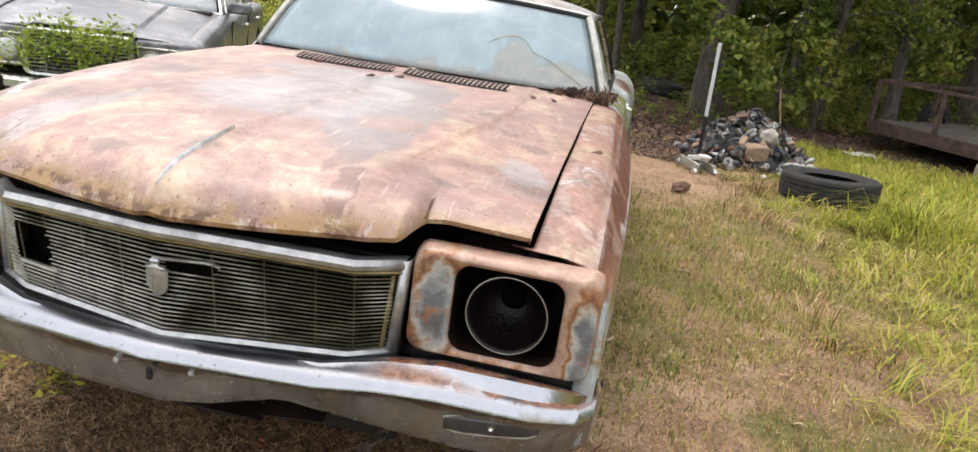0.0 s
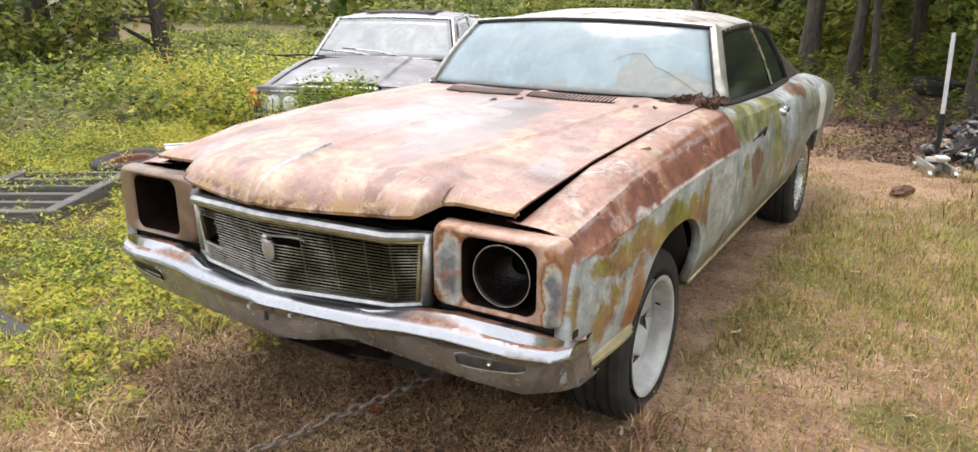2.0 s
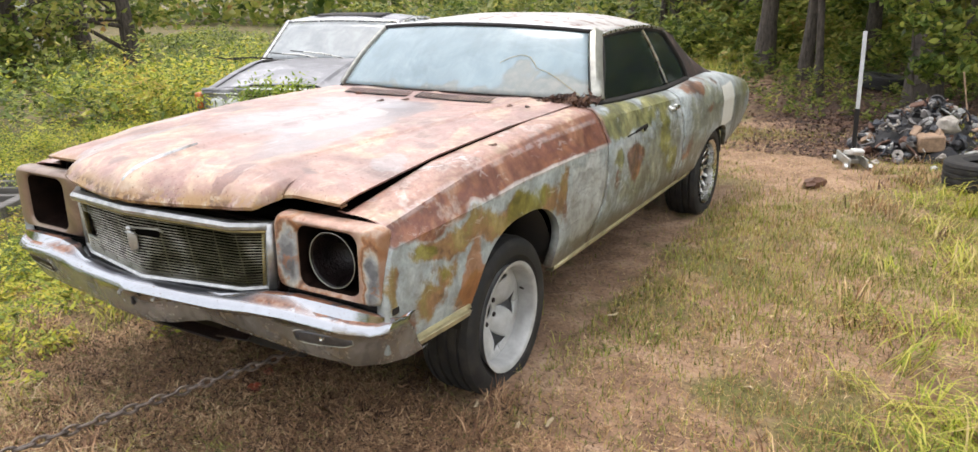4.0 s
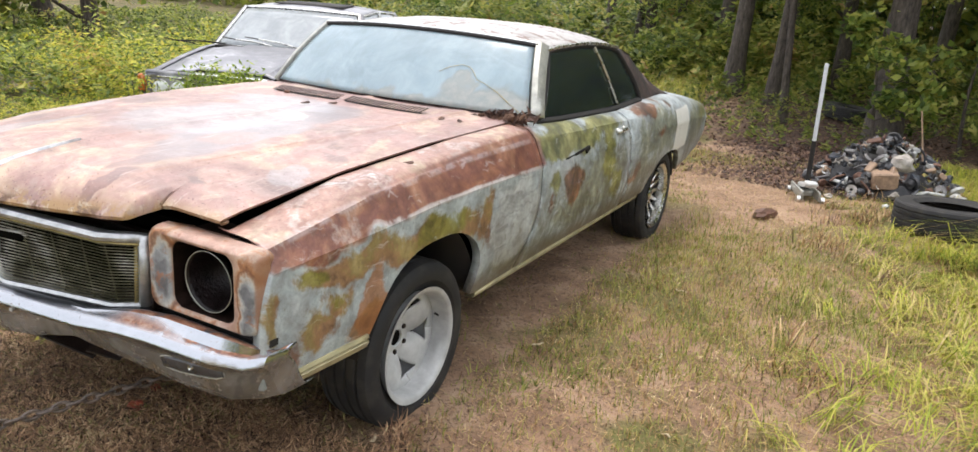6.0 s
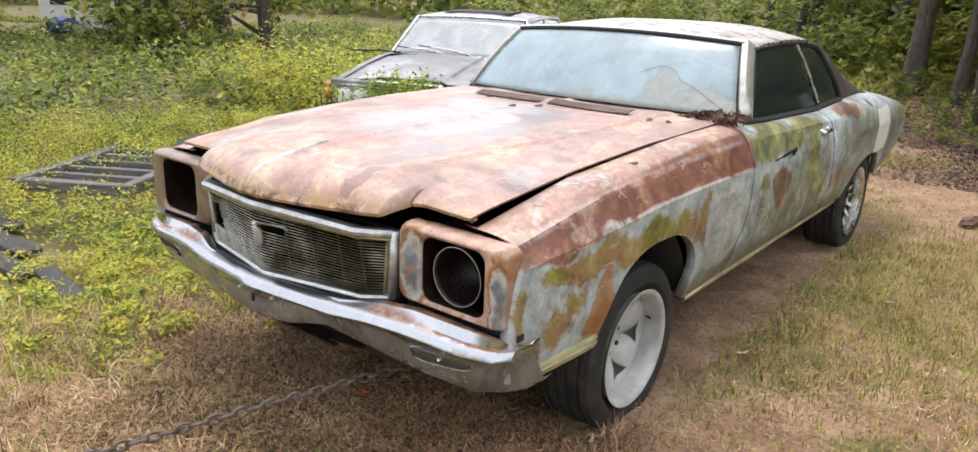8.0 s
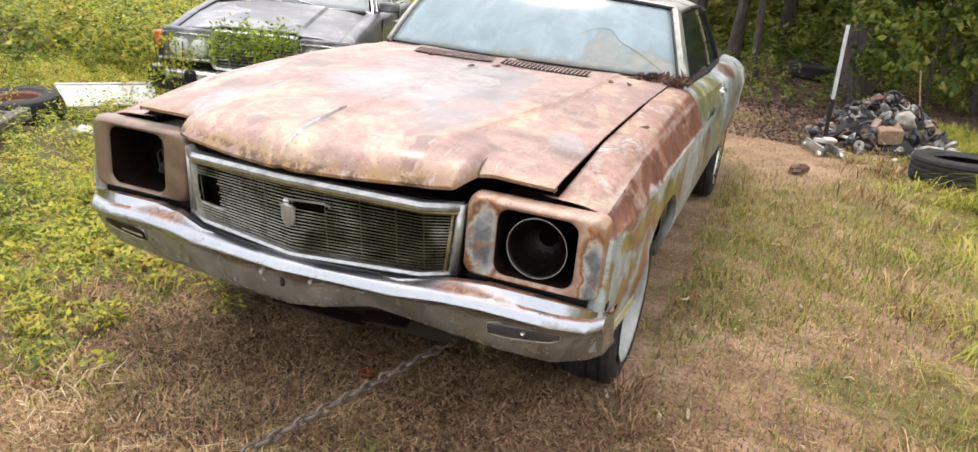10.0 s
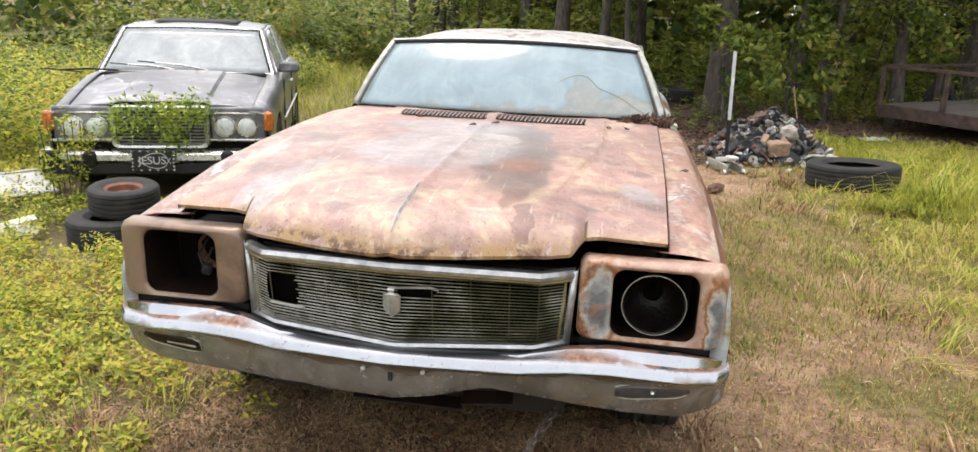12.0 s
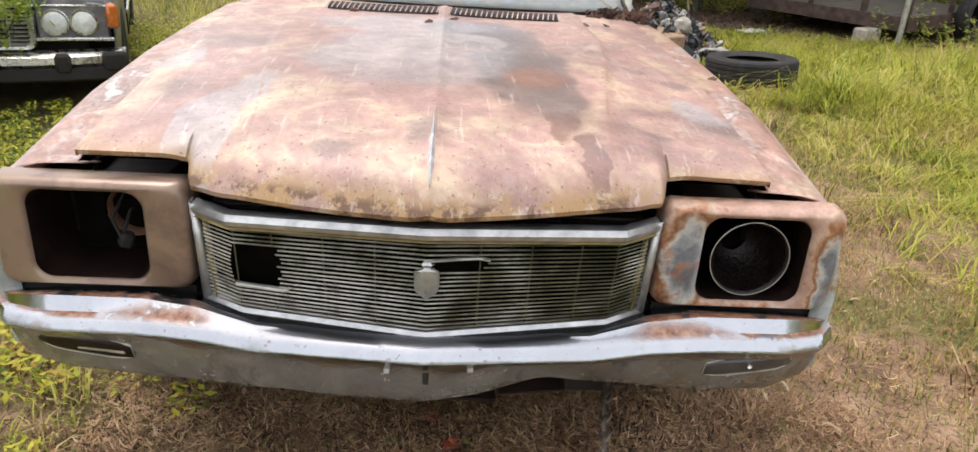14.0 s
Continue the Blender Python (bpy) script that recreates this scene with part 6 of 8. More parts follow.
for s in (1, -1):
    pan = part("lamp_panel", boxes(((s * 0.600, 0.215, 0.634), (0.44, 0.06, 0.275)), bevel=0.015), M_GREY, saloon, "lamp panel with two round headlamps")
    part("trim", boxes(((s * 0.575, 0.180, 0.722), (0.48, 0.02, 0.012)), bevel=0.003), M_BRIGHT, pan)
    for x in (0.492, 0.665):
        lamp = part("headlamp", lathe([(0.142, 0.0), (0.146, 0.04), (0.160, 0.070), (0.170, 0.078)], 28, axis="y", at=(s * x, 0.012, 0.612)), M_LENS, pan, "clouded round headlamp")
        part("ring", tube([(s * x + 0.080 * math.cos(a), 0.178, 0.612 + 0.080 * math.sin(a)) for a in (2 * math.pi * k / 28 for k in range(29))], 0.008, 6), M_BRIGHT, lamp)
    part("indicator", boxes(((s * 0.830, 0.215, 0.655), (0.075, 0.13, 0.155), (0, 0, s * 20)), bevel=0.015), M_ORANGE, saloon, "amber corner indicator")
    part("lower_trim", boxes(((s * 0.60, 0.17, 0.505), (0.48, 0.05, 0.022)), bevel=0.006), M_BRIGHT, saloon)
bmp = part("bumper", loft([[(x, 0.10 * abs(x / 0.9) ** 4 + y, z) for y, z in ((0.14, 0.455), (0.05, 0.45), (0.02, 0.43), (0.015, 0.385), (0.04, 0.355), (0.13, 0.35))] for x in np.linspace(-0.9, 0.9, 41)]), M_BRIGHT, saloon, "chrome bumper with black corner rubbers", thick=0.005)
bmp.location.z = -0.02
part("rubber", loft([[(x, 0.10 * abs(x / 0.9) ** 4 + y, z) for y, z in ((0.03, 0.355), (0.005, 0.35), (0.0, 0.29), (0.03, 0.27))] for x in np.linspace(-0.9, 0.9, 41)]), M_BLACK, bmp, thick=0.012)
for x in (-0.83, -0.52, 0.52, 0.83):
    part("corner_rubber", boxes(((x, 0.02 + 0.09 * abs(x / 0.9) ** 4, 0.39), (0.16 if abs(x) > 0.6 else 0.10, 0.07, 0.13), (0, 0, 8 * x)), bevel=0.02), M_BLACK, bmp)
plate = part("front_plate", boxes(((-0.04, -0.015, 0.39), (0.32, 0.012, 0.16)), bevel=0.004), M_PLATE, bmp, "black ornamental plate in a chain frame")
word = bpy.data.curves.new("word", "FONT")
word.body, word.size, word.extrude, word.align_x, word.align_y = "JESUS", 0.088, 0.003, "CENTER", "CENTER"
word.materials.append(M_WHITE)
tmp = new("word", word)
me = bpy.data.meshes.new_from_object(tmp)
bpy.data.objects.remove(tmp)
ob = new("word", me)
ob["label"] = "white raised letters"
ob.parent = plate
ob.matrix_basis = pose(-0.047, -0.024, 0.39, 90, 0, 0)
for q in (1, -1):
    part("fish_line", tube([(-0.155 + 0.245 * t, -0.023, 0.39 + q * 0.062 * math.sin(math.pi * min(1.0, t * 0.86)) - q * 0.05 * max(0.0, t - 0.82) / 0.18) for t in np.linspace(0, 1, 24)], 0.0035, 6), M_WHITE, plate)
for k in range(20):
    t = k / 20 * 4
    e, f = int(t), t - int(t)
    px, pz = ((-0.155 + 0.31 * f, 0.075), (0.155, 0.075 - 0.15 * f), (0.155 - 0.31 * f, -0.075), (-0.155, -0.075 + 0.15 * f))[e]
    part("stud", lathe([(-0.008, 0.0), (-0.006, 0.007), (0.0, 0.010)], 8, axis="y", at=(-0.04 + px, -0.022, 0.39 + pz)), M_BRIGHT, plate)
for s in (1, -1):
    for y in (0.93, 3.72):
        w = part("wheel", tyre_mesh(0.30, 0.19, 0.19, 0.03), M_TYRE, saloon, "soft old tyre on a steel wheel", smooth=30)
        w.matrix_basis = pose(s * 0.78, y, 0.285, 0, 0, 0 if s > 0 else 180)
        part("hubcap", lathe([(0.09, 0.0), (0.085, 0.10), (0.07, 0.17), (0.08, 0.19)], 32), M_GREY, w)


# ---- loose things ----
def loose_tyre(name, label, at, r, rim, w, tilt=(0, 0, 0), rim_mat=None, group=""):
    t = finish(name, tyre_mesh(r, rim, w), M_TYRE, smooth=30)
    if rim_mat:
        part("steel_wheel", lathe([(w * 0.36, rim - 0.004), (w * 0.40, rim), (w * 0.34, rim - 0.02), (w * 0.12, rim - 0.03), (w * 0.12, rim * 0.55), (w * 0.2, rim * 0.42), (w * 0.2, 0.03), (w * 0.1, 0.02)], 40), rim_mat, t, "rusty steel wheel", thick=0.004)
    t.matrix_world = pose(*at, *tilt) @ pose(0, 0, 0, 0, -90, 0)
    return tagged(t, label, "tyre", group)


M_RIM_RUST = plain("orange_rusted_rim", (0.17, 0.068, 0.04), 0.7, 0.1, 0.4, 20, 0.4)
loose_tyre("car_tyre", "black treaded tyre with a rusty rim on top of another", (-2.765, 2.92, 0.195), 0.232, 0.125, 0.19, (3, 2, 0), M_RIM_RUST, "stacked tyres")
loose_tyre("car_tyre", "larger worn black tyre lying flat in the weeds", (-2.81, 2.86, -0.01), 0.31, 0.17, 0.21, (0, 0, 40), None, "stacked tyres")
loose_tyre("car_tyre", "black tyre with brown rim lying beside the timber frame", (-4.60, 2.79, -0.02), 0.34, 0.19, 0.22, (4, -3, 20), M_RIM_RUST)
loose_tyre("truck_tyre", "large weathered tyre lying flat in grass", (2.79, 5.70, gz(2.79, 5.70) + 0.13), 0.41, 0.25, 0.22, (-3, -2, 10))
loose_tyre("car_tyre", "dark tyre lying in the wood's leaf litter", (1.55, 12.2, 0.16), 0.36, 0.2, 0.22, (0, 6, 0))

# timber ladder frame in the weeds
M_GREYWOOD = old_wood("silvered_timber", (0.06, 0.056, 0.052), (0.20, 0.19, 0.18))
M_DARKWOOD = old_wood("blackened_timber", (0.018, 0.017, 0.017), (0.085, 0.08, 0.078))
fr = thing("timber_frame", "grey weathered timber ladder frame lying in weeds", "frame", (-4.25, 1.74, 0.03), turn=30.5)
for c, s in (((0.44, 0, 0), (0.09, 1.40, 0.09)), ((-0.44, 0, 0), (0.09, 1.40, 0.09)), ((0, -0.65, 0.0), (0.79, 0.09, 0.08))):
    part("rail", boxes((c, s), bevel=0.008), M_GREYWOOD, fr)
for k in range(5):
    part("slat", boxes(((0, -0.37 + 0.24 * k, 0.0), (0.79, 0.06, 0.05), (0, 0, 1.5 * math.sin(7 * k)))), M_GREYWOOD, fr)
for k, (x, y, rz, l, w) in enumerate(((-3.95, 0.56, 0, 1.15, 0.16), (-3.37, 0.40, 3, 1.10, 0.20), (-2.76, 0.24, 2, 0.75, 0.18), (-2.06, 0.27, -6, 0.50, 0.15), (-2.60, -0.10, 8, 0.50, 0.18), (-3.25, 0.08, 4, 0.90, 0.17))):
    p = finish("plank", boxes(((0, 0, 0), (l, w * 0.72, 0.035)), bevel=0.006), M_DARKWOOD)
    p.matrix_world = pose(x, y, gz(x, y) + 0.055, 2 * math.sin(k), 1.5 * math.cos(2 * k), rz)
    tagged(p, "blackened rotting plank lying in the weeds", "plank", "planks in the weeds")

pan = thing("enamel_sheet", "white enamelled appliance panel lying tilted in weeds", "panel", (-4.17, 3.36, -0.03), turn=69)
part("sheet", boxes(((0, 0, 0.10), (0.82, 0.30, 0.012), (26, 3, 0)), bevel=0.003), M_WHITE, pan)
part("folded_edge", boxes(((0, 0.135, 0.170), (0.82, 0.02, 0.03), (26, 3, 0)), bevel=0.004), M_WHITE, pan)
scrap = finish("metal_scrap", boxes(((0, 0, 0.04), (0.4, 0.14, 0.05), (10, 5, 0)), ((0.05, 0.1, 0.07), (0.25, 0.08, 0.03), (20, -8, 25)), ((-0.16, -0.06, 0.05), (0.12, 0.12, 0.06), (0, 20, 40)), bevel=0.01), M_GRILLE)
scrap.matrix_world = pose(-3.45, 2.60, gz(-3.45, 2.6) + 0.03, 0, 0, 30)
tagged(scrap, "dull twisted metal scrap in the weeds", "scrap")

# tow chain: pulled taut from beneath the bumper towards the front
M_CHAIN = plain("rusted_chain_steel", (0.11, 0.085, 0.07), 0.45, 0.35, 0.6, 60, 0.4)
chain = thing("tow_chain", "rusty steel chain pulled taut from beneath the bumper", "chain", (0, 0, 0))
pts = [Vector(p) for p in ((0.545, 0.80, 0.372), (0.506, 0.60, 0.368), (0.444, 0.30, 0.386), (0.382, 0.0, 0.402), (0.278, -0.5, 0.424), (0.174, -1.0, 0.438), (0.07, -1.5, 0.43), (-0.03, -2.0, 0.38), (-0.12, -2.5, 0.27), (-0.20, -3.0, 0.13), (-0.26, -3.5, 0.045), (-0.30, -4.1, 0.035))]
dense = []
for i in range(len(pts) - 1):
    p0, p1, p2, p3 = pts[max(i - 1, 0)], pts[i], pts[i + 1], pts[min(i + 2, len(pts) - 1)]
    for k in range(90):
        t = k / 90
        dense.append(0.5 * (2 * p1 + (p2 - p0) * t + (2 * p0 - 5 * p1 + 4 * p2 - p3) * t * t + (3 * p1 - p0 - 3 * p2 + p3) * t ** 3))
L, W, R = 0.0255, 0.0112, 0.0050
oval = [(L * math.cos(a) * (0.55 + 0.45 * abs(math.cos(a))), W * math.sin(a), 0) for a in (2 * math.pi * k / 14 for k in range(15))]
link_mesh = None
d_acc, n_link = 0.0, 0
for a, b in zip(dense, dense[1:]):
    d_acc += (b - a).length
    if d_acc >= 0.0400:
        d_acc -= 0.0400
        if link_mesh is None:
            link = part("link", tube(oval, R, 6), M_CHAIN, chain)
            link_mesh = link.data
        else:
            link = new("link", link_mesh)
            link.parent = chain
        q = (b - a).to_track_quat("X", "Z")
        link.matrix_basis = Matrix.Translation(b) @ q.to_matrix().to_4x4() @ pose(0, 0, 0, (n_link % 2) * 90 + 25 + 8 * math.sin(n_link * 2.1), 0, 2 * math.sin(3.3 * n_link))
        n_link += 1

# trolley jack with its handle upright
M_PALE = plain("pale_steel_paint", (0.55, 0.57, 0.60), 0.4, 0, 0.15, 12, 0.1)
jack = thing("trolley_jack", "pale trolley jack with tall upright handle on bare soil", "jack", (1.68, 6.06, gz(1.68, 6.06)), turn=20)
part("chassis", boxes(((-0.07, 0, 0.07), (0.02, 0.44, 0.08)), ((0.07, 0, 0.07), (0.02, 0.44, 0.08)), ((0, 0.05, 0.06), (0.12, 0.2, 0.05)), bevel=0.008), M_GRILLE, jack)
part("lift_arm", boxes(((0, -0.02, 0.13), (0.10, 0.26, 0.05), (-12, 0, 0)), ((0, -0.14, 0.17), (0.10, 0.10, 0.03)), bevel=0.01), M_WHITE, jack, "white painted lift arm")
for x in (-0.1, 0.1):
    for y in (-0.19, 0.18):
        part("caster", lathe([(-0.015, 0.0), (-0.015, 0.035), (0.015, 0.035), (0.015, 0.0)], 20, at=(x, y, 0.036)), M_BRIGHT, jack)
top = Vector((-0.030, -0.01, 1.18))
foot = Vector((0, -0.02, 0.10))
part("handle", tube([foot.lerp(top, t) for t in (0.38, 0.7, 1.0)], 0.017, 12), M_PALE, jack, "bare steel handle tube")
part("grip", tube([foot.lerp(top, t) for t in (0.0, 0.2, 0.39)], 0.020, 12), M_BLACK, jack, "black lower sleeve")

# scrap heap
rng = random.Random(11)
heap = thing("scrap_heap", "heap of burnt engine parts, stones, bricks and rubbish", "scrap heap", (2.25, 7.00, gz(2.25, 7.00)))
tones = [plain("scrap_%s" % nm, c, 0.6, m, 0.4, 25, 0.4) for nm, c, m in (("charcoal", (0.035, 0.035, 0.038), 0.1), ("slate", (0.085, 0.088, 0.095), 0.3), ("tan", (0.30, 0.20, 0.13), 0.0), ("stone", (0.34, 0.31, 0.27), 0.0), ("rust", (0.13, 0.065, 0.042), 0.2), ("ash", (0.20, 0.19, 0.185), 0.1), ("white", (0.48, 0.48, 0.46), 0.0), ("blue", (0.06, 0.068, 0.085), 0.2))]


def lump(r, seed, squash=0.7):
    g = random.Random(seed)
    bm = bmesh.new()
    bmesh.ops.create_icosphere(bm, subdivisions=2, radius=1)
    o = Vector((g.uniform(-9, 9), g.uniform(-9, 9), g.uniform(-9, 9)))
    for v in bm.verts:
        k = 0.75 + 0.5 * noise.noise(v.co * 1.4 + o)
        v.co = Vector((v.co.x, v.co.y * g.uniform(0.99, 1.01), v.co.z * squash)) * r * k
    return bm


mound = lump(1.0, 5, 0.8)
for v in mound.verts:
    v.co = Vector((v.co.x * 0.66, v.co.y * 0.55, max(-0.02, v.co.z * 0.50)))
part("ash_core", mound, tones[0], heap)
names = ("engine_part", "stone", "brick", "pipe", "bracket", "sheet", "disc")
for k in range(290):
    a, q = rng.uniform(0, 6.283), rng.random() ** 0.6
    x, y = 0.72 * q * math.cos(a), 0.60 * q * math.sin(a)
    z = max(0.01, 0.50 * (1 - q ** 1.5)) + rng.uniform(-0.01, 0.05)
    kind = rng.choice(names)
    r = rng.uniform(0.022, 0.068)
    if kind in ("engine_part", "stone"):
        bm = lump(r, k, 0.75)
    elif kind == "brick":
        bm = boxes(((0, 0, 0), (r * 2, r * 1.2, r * 0.9)), bevel=0.008)
    elif kind == "pipe":
        bm = tube([(-r * 2, 0, 0), (0, 0, r * 0.3), (r * 2, r * 0.5, 0)], r * 0.22, 8)
    elif kind == "bracket":
        bm = boxes(((0, 0, 0), (r * 2.2, r * 0.7, r * 0.25)), ((r, 0, r * 0.5), (r * 0.25, r * 0.7, r)), bevel=0.004)
    elif kind == "sheet":
        bm = loft([[(r * 2 * (i / 4 - 0.5), r * 1.6 * (j / 3 - 0.5), 0.02 * math.sin(i * 2.1 + j + k)) for i in range(5)] for j in range(4)])
    else:
        bm = lathe([(-r * 0.2, r * 0.3), (-r * 0.2, r), (r * 0.2, r), (r * 0.2, r * 0.3), (-r * 0.2, r * 0.3)], 20)
    tone = tones[2 if kind == "brick" and rng.random() < 0.4 else rng.choice((0, 0, 0, 1, 1, 3, 4, 4, 5, 5, 6, 7))]
    ob = part(kind, bm, tone, heap, thick=0.003 if kind == "sheet" else 0.0)
    ob.matrix_basis = pose(x, y, z, rng.uniform(-50, 50), rng.uniform(-50, 50), rng.uniform(0, 360))
ob = part("carton", boxes(((0, 0, 0), (0.22, 0.16, 0.15)), bevel=0.012), tones[2], heap, "tan block in the heap")
ob.matrix_basis = pose(0.02, -0.42, 0.20, 8, -6, 12)
ob = part("stone", lump(0.12, 77, 0.8), tones[3], heap, "pale stone")
ob.matrix_basis = pose(0.14, -0.30, 0.36)
part("rod", tube([(0.30, 0.0, 0.35), (0.24, 0.05, 0.62), (0.20, 0.04, 0.80)], 0.008, 6), tones[2], heap)

for x, y, r, nm, lab, t in ((1.50, 5.12, 0.10, "wood_chunk", "dark split wood chunk on bare soil", tones[4]), (2.33, 6.20, 0.05, "rubbish_scrap", "white crumpled scrap beside the heap", tones[6]), (2.05, 6.35, 0.07, "rubbish_scrap", "grey flattened scrap beside the heap", tones[5]), (1.86, 6.25, 0.06, "stone", "pale stone beside the jack", tones[3]), (0.10, 0.58, 0.03, "brick_bit", "red broken brick bit beneath the bumper", M_RIM_RUST), (0.02, 0.75, 0.05, "stone", "tan stone beneath the bumper", tones[2])):
    ob = finish(nm, lump(r, int(x * 50), 0.6), t)
    ob.matrix_world = pose(x, y, gz(x, y) + r * 0.3, 0, 0, 40 * x) @ Matrix.Diagonal((1.6 if nm == "wood_chunk" else 1.0, 0.8, 1, 1))
    tagged(ob, lab, nm.replace("_", " "))
bag = finish("plastic_litter", loft([[(0.36 * (i / 9 - 0.5), 0.22 * (j / 5 - 0.5), 0.05 + 0.045 * noise.noise(Vector((i * 0.8, j * 0.9, 2)))) for i in range(10)] for j in range(6)]), M_WHITE, thick=0.004)
bag.matrix_world = pose(3.79, 8.44, gz(3.79, 8.44) + 0.03, 0, 0, 20)
tagged(bag, "crumpled white plastic litter in grass", "litter")

# utility trailer under the trees
M_DECK = old_wood("trailer_boards", (0.055, 0.045, 0.038), (0.16, 0.14, 0.12))
M_TRAILER = plain("dark_rusted_frame", (0.085, 0.055, 0.045), 0.7, 0.3, 0.6, 10, 0.4)
tr = thing("utility_trailer", "rusted flat utility trailer with pipe rails and board deck", "trailer", (5.22, 8.50, -0.06), turn=38)
LX, LY, Y0, DZ = 2.6, 1.65, -0.52, 0.44
part("frame", boxes(((LX / 2, Y0, DZ - 0.05), (LX, 0.06, 0.17)), ((LX / 2, LY, DZ - 0.05), (LX, 0.06, 0.12)), ((0, (LY + Y0) / 2, DZ - 0.05), (0.06, LY - Y0, 0.17)), ((LX, (LY + Y0) / 2, DZ - 0.05), (0.06, LY - Y0, 0.12)), bevel=0.006), M_TRAILER, tr)
for k in range(12):
    part("deck_board", boxes(((LX / 2, Y0 + 0.12 + 0.176 * k, DZ + 0.02), (LX - 0.08, 0.168, 0.03)), bevel=0.004), M_DECK, tr)
for x, y in ((0, Y0), (LX / 2, Y0), (LX, Y0), (0, LY), (LX / 2, LY), (LX, LY), (0, LY * 0.45)):
    part("post", boxes(((x, y, DZ + 0.28), (0.055, 0.055, 0.56)), bevel=0.005), M_TRAILER, tr)
for a, b in (((0, Y0), (0, LY)), ((0, LY), (LX, LY)), ((LX, Y0), (LX, LY)), ((0, Y0), (LX, Y0))):
    cx, cy = (a[0] + b[0]) / 2, (a[1] + b[1]) / 2
    part("rail", boxes(((cx, cy, DZ + 0.55), (abs(b[0] - a[0]) + 0.05, abs(b[1] - a[1]) + 0.05, 0.045)), bevel=0.005), M_TRAILER, tr)
part("tall_post", boxes(((0.02, 0.04, DZ + 0.42), (0.07, 0.07, 0.85)), bevel=0.006), M_TRAILER, tr)
for y in (Y0 - 0.14, LY + 0.14):
    w = part("wheel", tyre_mesh(0.30, 0.18, 0.18, 0.02), M_TYRE, tr, smooth=30)
    w.matrix_basis = pose(LX * 0.62, y, 0.44, 0, 0, 90)
part("axle", tube([(LX * 0.62, Y0 - 0.1, 0.44), (LX * 0.62, LY + 0.1, 0.44)], 0.03, 8), M_TRAILER, tr)
part("stand", tube([(-0.05, Y0 + 0.02, 0.14), (-0.04, Y0 + 0.02, DZ + 0.35)], 0.035, 10), M_GRILLE, tr, "grey jockey stand")
blk = finish("concrete_block", boxes(((0, 0, 0.11), (0.30, 0.20, 0.22)), bevel=0.02), tones[3])
blk.matrix_world = pose(5.12, 8.16, gz(5.12, 8.16), 0, 0, 30)
tagged(blk, "tan block propping up the trailer corner", "block")

# far junk at the weeds' edge
M_BLUE = plain("blue_tarpaulin", (0.03, 0.06, 0.16), 0.5, 0, 0.4, 6, 0.3)
van = thing("white_van_body", "derelict white van body overgrown by weeds", "van", (-17.6, 8.4, 0.0), turn=25)
part("side", boxes(((0, 0, 0.75), (3.2, 1.6, 1.1)), bevel=0.12), M_WHITE, van)
part("roof", boxes(((0.1, 0, 1.45), (2.6, 1.45, 0.45)), bevel=0.15), M_WHITE, van)
for x in (-0.8, 0.1, 1.0):
    part("window", boxes(((x, -0.80, 1.02), (0.7, 0.03, 0.4)), bevel=0.01), M_BLACK, van)
tarp = finish("blue_tarpaulin", lump(0.5, 31, 0.5), M_BLUE)
tarp.matrix_world = pose(-17.2, 7.0, 0.4)
tagged(tarp, "blue tarpaulin bundle at the weeds' edge", "tarpaulin")
drum = finish("steel_drum", lathe([(0.0, 0.0), (0.0, 0.28), (0.28, 0.285), (0.3, 0.295), (0.55, 0.285), (0.58, 0.295), (0.86, 0.28), (0.86, 0.0)], 28, axis="z"), M_RIM_RUST)
drum.matrix_world = pose(-15.9, 7.9, 0.0, 0, 0, 0)
tagged(drum, "rusted steel drum among the weeds", "drum")


# ---- plants ----
def blades(x, y, z, h, w, lean, turn, rg):
    """Grass blades: five points each, bent over. Returns points and triangle indices."""
    n = len(x)
    dx, dy = np.cos(turn), np.sin(turn)
    sx, sy = -dy, dx
    v = np.empty((n, 5, 3), np.float32)
    for i, (t, side) in enumerate(((0, -1), (0, 1), (0.55, 0.75), (0.55, -0.75), (1, 0))):
        out = lean * h * t ** 1.8
        ww = w * 0.5 * side
        v[:, i, 0] = x + dx * out + sx * ww
        v[:, i, 1] = y + dy * out + sy * ww
        v[:, i, 2] = z + h * t * np.sqrt(np.clip(1 - (lean * t * 0.8) ** 2, 0.05, 1)) - 0.004
    tri = np.array([0, 1, 2, 0, 2, 3, 3, 2, 4])
    f = (np.arange(n)[:, None] * 5 + tri[None, :]).ravel()
    return v.reshape(-1, 3), f


